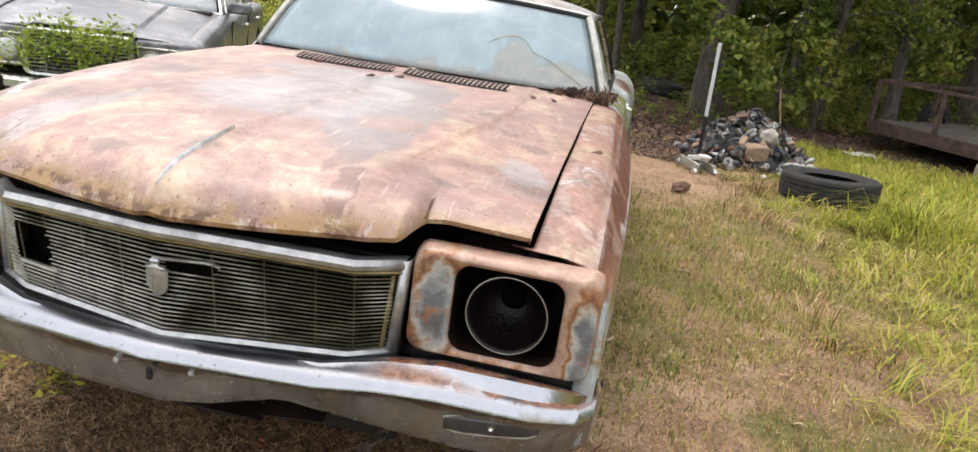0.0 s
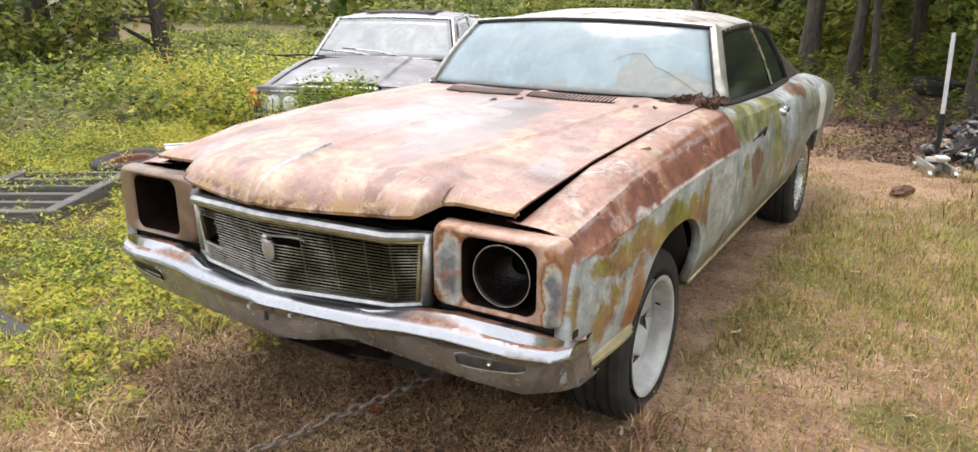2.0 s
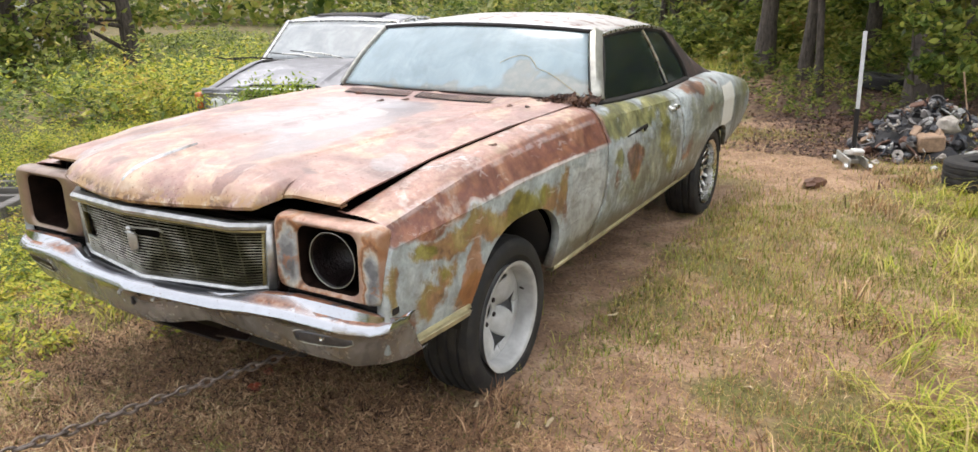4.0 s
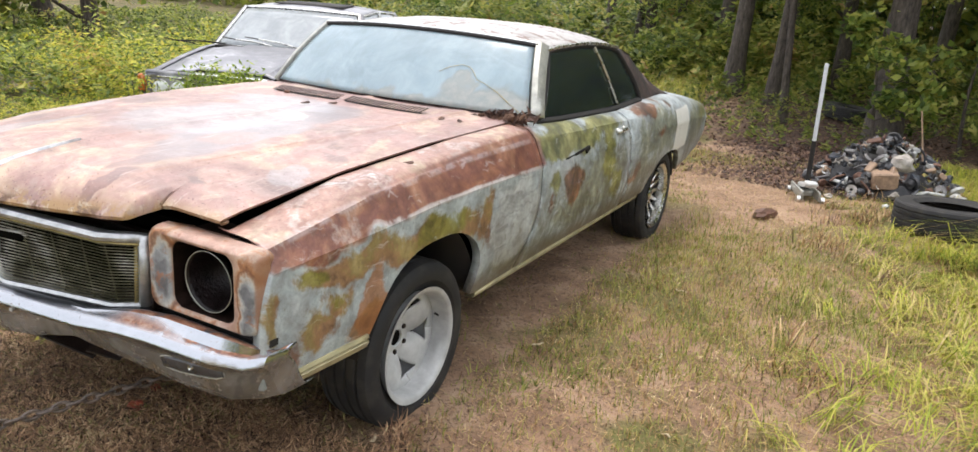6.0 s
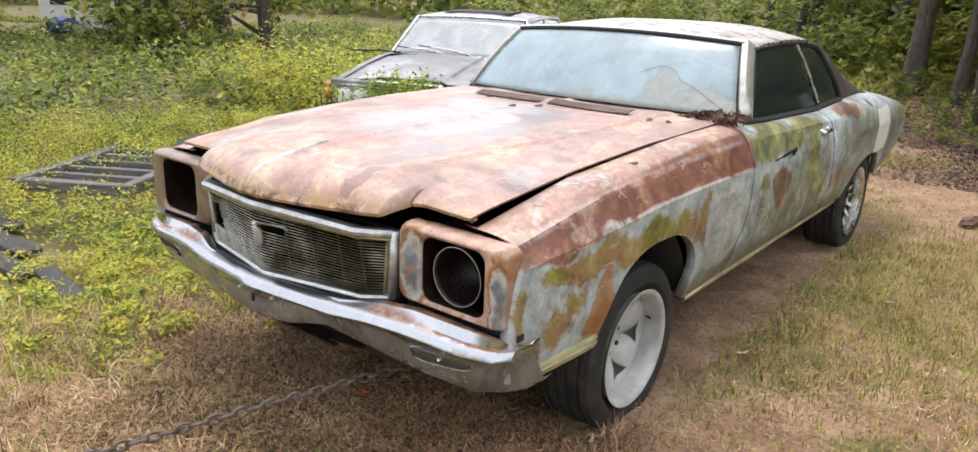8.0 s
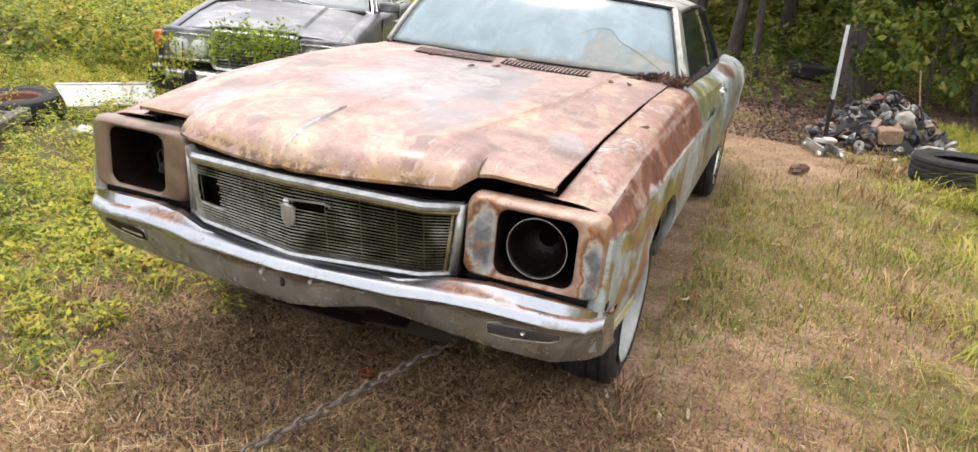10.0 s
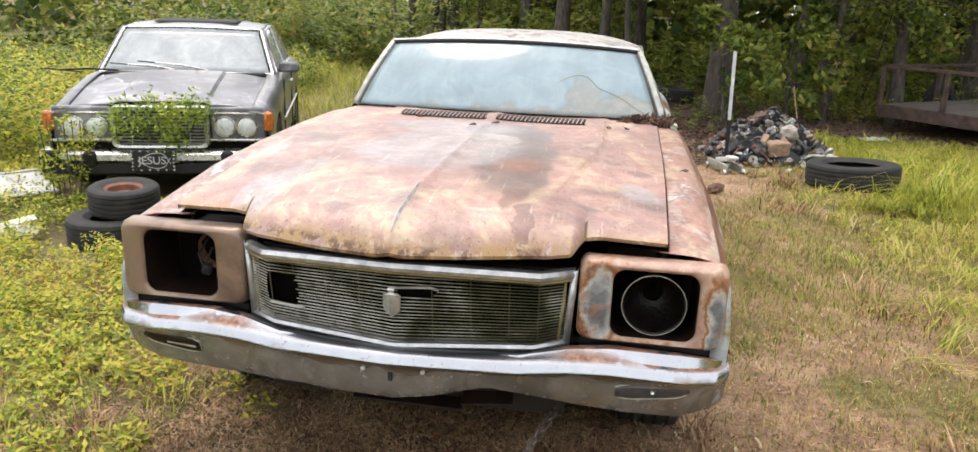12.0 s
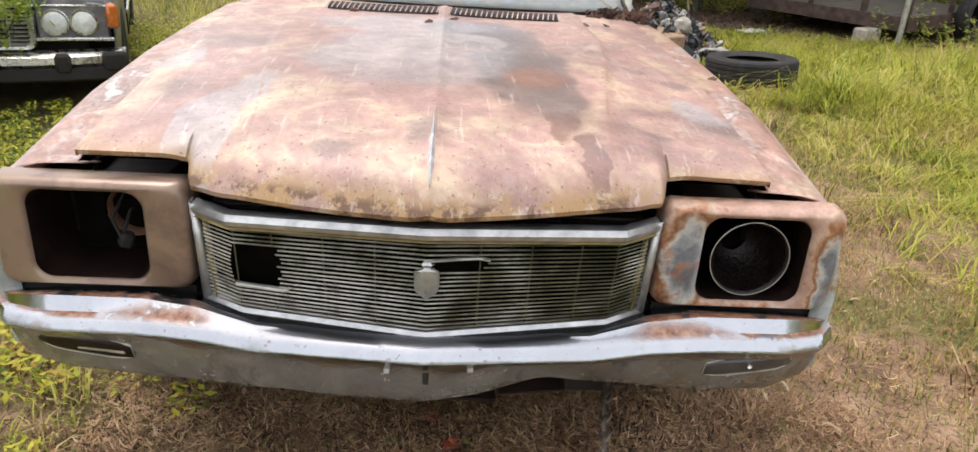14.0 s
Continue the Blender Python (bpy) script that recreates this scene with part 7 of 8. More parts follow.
def leaf_quads(c, l, w, rg, flat=0.5):
    """Pointed leaves at the points c, turned at random; flat 1 keeps them level."""
    n = len(c)
    yaw = rg.uniform(0, 2 * np.pi, n)
    pit = rg.normal(0, 1 - flat, n) - 0.2
    rol = rg.normal(0, 1 - flat, n)
    d = np.stack([np.cos(yaw) * np.cos(pit), np.sin(yaw) * np.cos(pit), np.sin(pit)], -1)
    s = np.stack([-np.sin(yaw), np.cos(yaw), np.zeros(n)], -1)
    u = np.cross(d, s)
    s = s * np.cos(rol)[:, None] + u * np.sin(rol)[:, None]
    l, w = l[:, None], w[:, None]
    v = np.stack([c - d * l * 0.5, c + s * w * 0.5 - u * 0.12 * l, c + d * l * 0.5 - u * 0.05 * l, c - s * w * 0.5 - u * 0.12 * l], 1)
    return v.reshape(-1, 3), np.arange(4 * n)


def patchy(x, y, seed, scale):
    """Smooth noise field 0 to 1 over the plan."""
    g = np.random.default_rng(seed)
    out = np.zeros_like(x)
    for k in range(7):
        a, f, p = g.uniform(0, 6.28), scale * g.uniform(0.6, 1.9), g.uniform(0, 6.28)
        out += np.sin(f * (x * np.cos(a) + y * np.sin(a)) + p)
    return np.clip(0.5 + out / 6.5, 0, 1)


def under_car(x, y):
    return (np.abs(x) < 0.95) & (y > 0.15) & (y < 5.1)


def on_things(x, y):
    hit = np.hypot(x - 2.79, y - 5.70) < 0.46
    hit |= np.hypot((x - 2.25) / 1.0, (y - 7.0) / 0.8) < 0.6
    hit |= np.hypot(x + 2.86, y - 2.78) < 0.42
    c, s = math.cos(radians(20)), math.sin(radians(20))
    lx, ly = (x + 2.998) * c + (y - 3.732) * s, -(x + 2.998) * s + (y - 3.732) * c
    return hit | ((np.abs(lx) < 0.88) & (ly > 0.02) & (ly < 4.7))


M_LAWN = leafy("short_mixed_grass", ((0.28, (0.13, 0.165, 0.018)), (0.42, (0.30, 0.315, 0.055)), (0.53, (0.43, 0.38, 0.11)), (0.66, (0.49, 0.33, 0.14)), (0.84, (0.25, 0.135, 0.065))), 1.1, 0.6, 0.2, 0.62)
M_TALL = leafy("long_green_grass", ((0.16, (0.11, 0.155, 0.015)), (0.36, (0.27, 0.325, 0.03)), (0.53, (0.45, 0.45, 0.055)), (0.69, (0.57, 0.50, 0.13)), (0.80, (0.55, 0.42, 0.20)), (0.92, (0.32, 0.20, 0.10))), 1.4, 0.5, 0.3, 0.62)
M_STRAW = leafy("dry_straw", ((0.16, (0.05, 0.025, 0.013)), (0.34, (0.18, 0.09, 0.04)), (0.52, (0.34, 0.195, 0.085)), (0.72, (0.47, 0.31, 0.145)), (0.96, (0.70, 0.54, 0.31))), 3.0, 0.7, 0.1, 0.85)
M_PALE_STRAW = leafy("pale_dry_stalks", ((0.2, (0.36, 0.25, 0.11)), (0.5, (0.56, 0.45, 0.24)), (0.8, (0.78, 0.68, 0.42))), 3.0, 0.6, 0.2, 0.7)
M_BROWN_TUFT = leafy("brown_dead_tufts", ((0.15, (0.12, 0.062, 0.034)), (0.5, (0.38, 0.22, 0.12)), (0.85, (0.62, 0.43, 0.25))), 3.0, 0.7, 0.1, 0.7)
M_SPRIG = leafy("fresh_sprigs", ((0.25, (0.12, 0.155, 0.03)), (0.5, (0.28, 0.30, 0.06)), (0.8, (0.45, 0.42, 0.11))), 2.0, 0.5, 0.3, 0.6)
M_BUSH = leafy("green_bramble_leaves", ((0.22, (0.04, 0.065, 0.012)), (0.40, (0.11, 0.165, 0.024)), (0.56, (0.24, 0.295, 0.042)), (0.75, (0.42, 0.43, 0.07)), (0.9, (0.38, 0.24, 0.07))), 0.5, 0.5, 0.4, 0.5)
M_MOULD = leafy("brown_leaf_mould", ((0.2, (0.035, 0.020, 0.013)), (0.46, (0.15, 0.085, 0.05)), (0.68, (0.32, 0.195, 0.11)), (0.85, (0.13, 0.14, 0.03)), (0.97, (0.46, 0.35, 0.2))), 4.0, 0.8, 0.05, 0.9)
M_WEED = leafy("yellow_green_weeds", ((0.18, (0.06, 0.10, 0.014)), (0.36, (0.22, 0.295, 0.032)), (0.52, (0.43, 0.465, 0.05)), (0.72, (0.62, 0.565, 0.07)), (0.92, (0.46, 0.31, 0.07))), 0.9, 0.5, 0.42, 0.72)
M_OAK = leafy("oak_leaves", ((0.20, (0.05, 0.088, 0.018)), (0.40, (0.145, 0.205, 0.040)), (0.58, (0.29, 0.325, 0.065)), (0.76, (0.42, 0.39, 0.11)), (0.90, (0.38, 0.22, 0.09))), 0.7, 0.42, 0.55, 0.5)
M_SHRUB = leafy("fresh_green_leaves", ((0.28, (0.09, 0.16, 0.015)), (0.5, (0.22, 0.31, 0.03)), (0.75, (0.42, 0.46, 0.08))), 3.0, 0.45, 0.35)

rg = np.random.default_rng(21)

# short grass and thatch near the car
n = 330000
r = 0.2 + 9.1 * rg.random(n) ** 0.75
a = rg.uniform(-0.35, 3.5, n)
x, y = 1.2 + r * np.cos(a) * 0.9, -1.6 + r * np.sin(a)
bare = np.exp(-((x - 1.45) / 0.7) ** 2 - ((y - 5.9) / 1.5) ** 2)
green = patchy(x, y, 4, 1.6)
keep = (rg.random(n) < (0.25 + 0.85 * green) * (1 - 0.9 * bare)) & ~on_things(x, y) & (y < 8.6)
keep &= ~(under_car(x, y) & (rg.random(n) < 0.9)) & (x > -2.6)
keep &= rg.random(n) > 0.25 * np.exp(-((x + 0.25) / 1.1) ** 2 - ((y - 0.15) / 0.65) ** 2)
x, y, green = x[keep], y[keep], green[keep]
h = rg.uniform(0.02, 0.075, len(x)) * (0.6 + 0.9 * green)
v, f = blades(x, y, ground_z(x, y), h, rg.uniform(0.0025, 0.0055, len(x)), rg.uniform(0.2, 1.1, len(x)), rg.uniform(0, 6.3, len(x)), rg)
raw("short_grass", v, f, 3, M_LAWN, "stuff", "short mixed green and dry grass by the car", "grass")

# flat straw
n = 300000
r = 0.2 + 8.5 * rg.random(n) ** 0.78
a = rg.uniform(-0.3, 3.4, n)
x, y = 1.2 + r * np.cos(a) * 0.9, -1.6 + r * np.sin(a)
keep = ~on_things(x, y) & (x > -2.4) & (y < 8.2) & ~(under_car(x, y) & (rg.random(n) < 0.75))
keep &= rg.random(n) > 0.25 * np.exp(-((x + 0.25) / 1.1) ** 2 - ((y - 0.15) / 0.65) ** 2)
x, y = x[keep], y[keep]
n = len(x)
c = np.stack([x, y, ground_z(x, y) + rg.uniform(0.006, 0.040, n)], -1)
v, f = leaf_quads(c, rg.uniform(0.012, 0.062, n), rg.uniform(0.0016, 0.0040, n), rg, 0.76)
raw("dry_straw", v, f, 4, M_STRAW, "stuff", "dry straw and leaf litter lying flat", "straw")
n = 62000
x, y = rg.uniform(-0.95, 1.35, n), rg.uniform(-0.95, 0.75, n)
c = np.stack([x, y, ground_z(x, y) + rg.uniform(0.012, 0.050, n)], -1)
v, f = leaf_quads(c, rg.uniform(0.015, 0.07, n), rg.uniform(0.0018, 0.0042, n), rg, 0.8)
raw("brown_thatch", v, f, 4, M_BROWN_TUFT, "stuff", "brown dead thatch round the car's nose", "straw")
n = 95000
x, y = rg.uniform(-2.6, 1.2, n), rg.uniform(-2.2, 0.10, n)
keep = (rg.random(n) < 0.25 + 0.75 * patchy(x, y, 71, 2.6)) & ((x > -0.9) | (y < -0.9) | (rg.random(n) < 0.25))
x, y = x[keep], y[keep]
n = len(x)
c = np.stack([x, y, ground_z(x, y) + rg.uniform(0.012, 0.046, n)], -1)
v, f = leaf_quads(c, rg.uniform(0.02, 0.09, n), rg.uniform(0.0016, 0.0036, n), rg, 0.76)
raw("pale_thatch", v, f, 4, M_PALE_STRAW, "stuff", "pale broken stalks matted on the trodden soil", "straw")

# litter by the nose
n = 34000
x, y = rg.normal(-0.12, 0.60, n), rg.uniform(-0.14, 0.95, n)
c = np.stack([x, y, ground_z(x, y) + rg.uniform(0.008, 0.046, n)], -1)
v, f = leaf_quads(c, rg.uniform(0.010, 0.055, n), rg.uniform(0.002, 0.007, n), rg, 0.6)
raw("leaf_mould", v, f, 4, M_MOULD, "stuff", "brown mould and broken stalks by the nose", "litter")

# long grass on the open side and behind, in tufts
def tufts(n_t, xr, yr, per, h0, h1, seed, where=None, spread=0.07, bend=(0.55, 1.24)):
    g = np.random.default_rng(seed)
    tx, ty = g.uniform(*xr, n_t), g.uniform(*yr, n_t)
    if where is not None:
        ok = where(tx, ty, g)
        tx, ty = tx[ok], ty[ok]
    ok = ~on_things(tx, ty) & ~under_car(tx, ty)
    tx, ty = tx[ok], ty[ok]
    th = g.uniform(h0, h1, len(tx))
    td = g.uniform(0, 6.3, len(tx))
    x = np.repeat(tx, per) + g.normal(0, spread, len(tx) * per)
    y = np.repeat(ty, per) + g.normal(0, spread, len(tx) * per)
    h = np.repeat(th, per) * g.uniform(0.45, 1.15, len(x))
    d = np.repeat(td, per) + g.normal(0, 0.9, len(x))
    return blades(x, y, ground_z(x, y), h, g.uniform(0.0035, 0.007, len(x)) * (1 + h), g.uniform(*bend, len(x)), d, g)


def open_side(x, y, g):
    path = np.exp(-((x - 1.55 - 0.05 * y) / 0.75) ** 2)
    return (g.random(len(x)) < np.clip((x - 1.75 + 0.25 * np.sin(1.3 * y)) / 1.1, 0, 1) * (0.30 + 1.0 * patchy(x, y, 9, 1.3)) * (1 - 0.9 * path)) & (y < 8.8 - 0.25 * (x - 3))


v, f = tufts(6600, (1.0, 7.0), (-2.2, 9.5), 26, 0.08, 0.30, 31, open_side, 0.055, (0.9, 1.75))
raw("long_grass", v, f, 3, M_TALL, "stuff", "long arching green and straw grass tufts", "grass")
v, f = tufts(420, (2.6, 7.0), (4.2, 8.6), 60, 0.30, 0.55, 36, lambda x, y, g: (np.hypot(x - 2.2, y - 6.4) > 0.95) & (y < 7.0) & (g.random(len(x)) < 0.7), 0.10, (0.8, 1.6))
raw("tall_grass", v, f, 3, M_TALL, "stuff", "tall arching grass clumps before the trailer", "grass")
v, f = tufts(520, (1.7, 6.5), (-1.5, 7.6), 36, 0.08, 0.20, 53, lambda x, y, g: (patchy(x, y, 54, 2.2) > 0.52) & (x > 1.9 - 0.0 * y), 0.07)
raw("straw_clumps", v, f, 3, M_STRAW, "stuff", "matted brown straw clumps in the long grass", "dry grass")
v, f = tufts(900, (-2.4, 0.9), (-1.9, 1.0), 14, 0.04, 0.13, 33, lambda x, y, g: g.random(len(x)) < 0.25 + 0.8 * np.clip((-0.3 - x), 0, 1), 0.05)
raw("sparse_grass", v, f, 3, M_TALL, "stuff", "sparse pale grass tufts on trodden soil", "grass")
v, f = tufts(210, (-1.6, 2.2), (-1.8, 0.9), 52, 0.06, 0.14, 52, lambda x, y, g: g.random(len(x)) < 0.75, 0.035)
raw("dead_grass", v, f, 3, M_BROWN_TUFT, "stuff", "brown dead grass tufts by the bumper", "dead grass")
v, f = tufts(5600, (-0.6, 3.6), (-1.9, 6.6), 15, 0.02, 0.075, 57, lambda x, y, g: (patchy(x, y, 58, 2.2) > 0.40) & (g.random(len(x)) < 0.45 + 0.4 * (x > 0.8)), 0.055)
v2, f2 = tufts(520, (-1.9, 1.2), (-0.9, 0.5), 13, 0.03, 0.11, 61, lambda x, y, g: patchy(x, y, 62, 3.0) > 0.45, 0.035)
v, f = np.concatenate([v, v2]), np.concatenate([f, f2 + len(v)])
raw("green_sprigs", v, f, 3, M_SPRIG, "stuff", "small fresh green sprigs in the thatch", "grass")
v, f = tufts(150, (-2.5, 0.3), (-1.9, 0.0), 16, 0.05, 0.17, 55, lambda x, y, g: g.random(len(x)) < 0.8, 0.04)
raw("dry_stalks", v, f, 3, M_PALE_STRAW, "stuff", "pale dry grass stalks among the weeds", "dry grass")
v, f = tufts(2300, (-11.0, 11.0), (-11.0, -1.6), 12, 0.12, 0.34, 56, lambda x, y, g: (y < -2.0) | (np.abs(x - 1) > 3.4), 0.12)
raw("rough_grass", v, f, 3, M_TALL, "stuff", "rough pale grass of the yard's open end", "grass")
v, f = tufts(2800, (-9.0, 1.0), (7.2, 26.0), 14, 0.25, 0.55, 34, lambda x, y, g: (np.hypot(x - 1.2, y - 6.5) > 2.0) & (x < -0.5 - 0.06 * (y - 7)), 0.13)
raw("field_grass", v, f, 3, M_TALL, "stuff", "yellow-green grass of the field behind", "grass")


# weeds: stems with many small leaves
def weed_bed(n_p, xr, yr, leaves, h0, h1, seed, where, ls=(0.018, 0.045)):
    g = np.random.default_rng(seed)
    px, py = g.uniform(*xr, n_p), g.uniform(*yr, n_p)
    ok = where(px, py, g) & ~on_things(px, py)
    px, py = px[ok], py[ok]
    ph = g.uniform(h0, h1, len(px)) * (0.35 + 0.8 * patchy(px, py, seed + 1, 1.1) + 0.45 * patchy(px, py, seed + 2, 4.2)) * np.where(px < -10, 0.55, 1.0) * np.clip((-0.9 - px) / 3.2, 0.28, 1.0 if seed < 45 else 9) ** (1 if seed < 45 else 0)
    t = g.random((len(px), leaves)) ** 0.7
    ang = g.uniform(0, 6.3, (len(px), leaves))
    rad = (0.02 + 0.11 * np.sqrt(g.random((len(px), leaves)))) * (1.15 - 0.6 * t) * (0.6 + ph[:, None])
    tilt = g.normal(0, 0.18, (len(px), 2))
    cx = px[:, None] + rad * np.cos(ang) + tilt[:, :1] * t * ph[:, None]
    cy = py[:, None] + rad * np.sin(ang) + tilt[:, 1:] * t * ph[:, None]
    cz = ground_z(cx, cy) + 0.015 + t * ph[:, None]
    c = np.stack([cx, cy, cz], -1).reshape(-1, 3)
    sz = g.uniform(*ls, len(c))
    return leaf_quads(c, sz * 1.6, sz * 0.66, g, 0.70)


def left_side(x, y, g):
    edge = -0.72 + 0.30 * np.sin(1.7 * y) + 0.12 * np.sin(5.1 * y + 1) - 0.10 * np.clip(1 - y, 0, 3)
    dens = np.clip((edge - x) / 1.3, 0, 1)
    dens = dens * (1 - 0.88 * np.exp(-((x + 4.10) / 0.75) ** 2 - ((y - 1.70) / 0.80) ** 2))
    dens = dens * (1 - 0.85 * np.exp(-((x + 3.2) / 1.3) ** 2 - ((y - 0.28) / 0.40) ** 2))
    dens = dens * (1 - 0.8 * np.exp(-((x + 4.60) / 0.38) ** 2 - ((y - 2.75) / 0.38) ** 2))
    dens = dens * (1 - 0.75 * np.exp(-((x + 4.05) / 0.45) ** 2 - ((y - 3.2) / 0.5) ** 2))
    return g.random(len(x)) < dens


v, f = weed_bed(6400, (-6.4, -0.5), (-2.4, 7.0), 46, 0.14, 0.34, 41, left_side, (0.011, 0.030))
raw("weeds", v, f, 4, M_WEED, "stuff", "dense knee-high yellow-green weeds", "weeds")
v, f = weed_bed(3600, (-20.0, -5.4), (-3.0, 17.0), 24, 0.35, 0.75, 43, lambda x, y, g: g.random(len(x)) < np.clip((-5.2 - x) / 1.5, 0, 1), (0.04, 0.085))
raw("tall_weeds", v, f, 4, M_BUSH, "stuff", "tall yellow-green weeds and brambles", "weeds")
v, f = weed_bed(2600, (-8.0, -3.8), (4.5, 13.0), 26, 0.35, 0.8, 44, lambda x, y, g: x < -4.3 - 0.08 * (y - 4), (0.03, 0.06))
raw("goldenrod", v, f, 4, M_WEED, "stuff", "tall goldenrod weeds beside the grey saloon", "weeds")
v, f = weed_bed(900, (-1.3, 3.0), (8.6, 13.0), 24, 0.12, 0.4, 45, lambda x, y, g: g.random(len(x)) < 0.14, (0.03, 0.07))
v2, f2 = weed_bed(1300, (3.0, 9.5), (7.6, 13.5), 26, 0.15, 0.5, 46, lambda x, y, g: (y > 9.9 + 0.1 * x) | ((g.random(len(x)) < 0.3) & (y > 7.5 + 0.05 * x) & (y < 7.9 + 0.78 * (x - 5.0))), (0.03, 0.06))
raw("undergrowth", np.concatenate([v, v2]), np.concatenate([f, f2 + len(v)]), 4, M_OAK, "stuff", "low green undergrowth at the wood's edge", "undergrowth")
v, f = weed_bed(1900, (-4, 15), (13.0, 23), 24, 0.3, 0.9, 47, lambda x, y, g: g.random(len(x)) < 0.8, (0.08, 0.15))
v2, f2 = weed_bed(1500, (-15, 0.5), (16.0, 24.5), 26, 0.7, 2.0, 48, lambda x, y, g: g.random(len(x)) < 0.9, (0.10, 0.19))
v, f = np.concatenate([v, v2]), np.concatenate([f, f2 + len(v)])
raw('wood_shrubs', v, f, 4, M_OAK, 'stuff', 'green shrub layer in and beside the wood', 'shrubs')
n = 42000
x, y = rg.uniform(-3, 14, n), 8.4 + 13 * rg.random(n) ** 1.3
x[:5000], y[:5000] = rg.normal(1.5, 0.55, 5000), rg.uniform(6.3, 9.2, 5000)
c = np.stack([x, y, ground_z(x, y) + rg.uniform(0.005, 0.04, n)], -1)
v, f = leaf_quads(c, rg.uniform(0.03, 0.08, n), rg.uniform(0.02, 0.045, n), rg, 0.75)
raw("leaf_litter", v, f, 4, M_DEAD, "stuff", "brown fallen leaves on the wood's floor", "leaf litter")

# shrub growing through the saloon's grille
shrub = thing("grille_shrub", "green shrub growing up before the saloon's grille", "shrub", (-2.95, 3.70, -0.1), turn=18.6)
g = random.Random(8)
tips = []
for k in range(22):
    tip = Vector((g.gauss(0.02, 0.21), g.uniform(-0.10, 0.12), 0.56 + 0.28 * math.exp(-(g.gauss(0, 0.8)) ** 2) * g.uniform(0.5, 1.15)))
    part("stem", tube([(0.5 * tip.x, 0.22, 0.50 + 0.1 * g.random()), (0.75 * tip.x, 0.10, 0.56 + 0.1 * g.random()), tip], [0.004, 0.003, 0.0015], 5), M_BARK, shrub, smooth=0)
    tips.append(tip)
gq = np.random.default_rng(5)
c = np.concatenate([np.array(t)[None] + gq.normal(0, 1, (46, 3)) * np.array([0.06, 0.05, 0.055]) for t in tips])
v, f = leaf_quads(c, gq.uniform(0.035, 0.075, len(c)), gq.uniform(0.014, 0.026, len(c)), gq, 0.45)
ob = raw("leaves", v, f, 4, M_SHRUB)
ob.parent = shrub
side_sprig = thing("grille_shrub", "thin yellow-green sprigs before the saloon's lamp", "shrub", (-3.58, 3.42, -0.1), turn=18.6)
c = np.concatenate([np.array([gq.normal(0, 0.13), gq.normal(0, 0.05), gq.uniform(0.25, 0.75)])[None] + gq.normal(0, 1, (40, 3)) * 0.04 for t in range(13)])
v, f = leaf_quads(c, gq.uniform(0.03, 0.055, len(c)), gq.uniform(0.012, 0.022, len(c)), gq, 0.45)
ob = raw("leaves", v, f, 4, M_WEED)
ob.parent = side_sprig
for k in range(6):
    part("stem", tube([(0.03 * k - 0.09, 0, 0), (0.05 * k - 0.14, 0.01, 0.4), (0.06 * k - 0.17, 0, 0.72)], 0.004, 5), M_BARK, side_sprig, smooth=0)


# trees
def tree(name, label, at, height, r, seed, limbs, crown_lo, leaves, spread, lsize=(0.05, 0.10), lean=0.0, group="trees of the wood"):
    g = random.Random(seed)
    gn = np.random.default_rng(seed)
    t = thing(name, label, "tree", (at[0], at[1], gz(*at) - 0.05), group)
    pts, rad, p = [], [], Vector((0, 0, 0))
    for k in range(9):
        q = k / 8
        pts.append(Vector((lean * q * height + 0.10 * math.sin(3 * q + seed), 0.10 * math.cos(2.3 * q + seed) - 0.1, q * height)))
        rad.append(r * (1.35 if k == 0 else 1.0) * (1 - 0.72 * q))
    part("trunk", tube(pts, rad, 12), M_BARK, t)
    cl = []
    for k in range(limbs):
        bm = bmesh.new()
        q = crown_lo + (0.97 - crown_lo) * (k + g.random()) / limbs
        base = pts[int(q * 8)].lerp(pts[min(8, int(q * 8) + 1)], q * 8 % 1)
        a = g.uniform(0, 6.283)
        ln = spread * g.uniform(0.6, 1.1) * (1.15 - 0.6 * q)
        end = base + Vector((math.cos(a) * ln, math.sin(a) * ln, g.uniform(-0.25, 0.35) * ln))
        mid = base.lerp(end, 0.5) + Vector((0, 0, 0.14 * ln))
        tube([base, mid, end], [r * 0.30 * (1.1 - q), r * 0.17, r * 0.06], 6, bm)
        for j in range(3):
            sub = mid.lerp(end, g.random()) + Vector((g.gauss(0, 0.22), g.gauss(0, 0.22), g.gauss(-0.05, 0.2))) * ln
            tube([mid.lerp(end, 0.4), sub], [r * 0.10, r * 0.04], 5, bm)
            cl.append(sub)
        cl += [end, mid.lerp(end, 0.7)]
        part("limb", bm, M_BARK, t)
    per = max(4, leaves // len(cl))
    c = np.concatenate([np.array(q)[None] + gn.normal(0, 1, (per, 3)) * np.array([0.26, 0.26, 0.17]) * spread * 0.38 for q in cl])
    c[:, 2] = np.maximum(c[:, 2], min(0.9, 0.10 * height))
    s = gn.uniform(*lsize, len(c))
    v, f = leaf_quads(c, s * 1.35, s * 0.75, gn, 0.45)
    ob = raw("crown", v, f, 4, M_OAK)
    ob.parent = t
    return t


OAK = "oak with rough grey bark and low leafy branches"
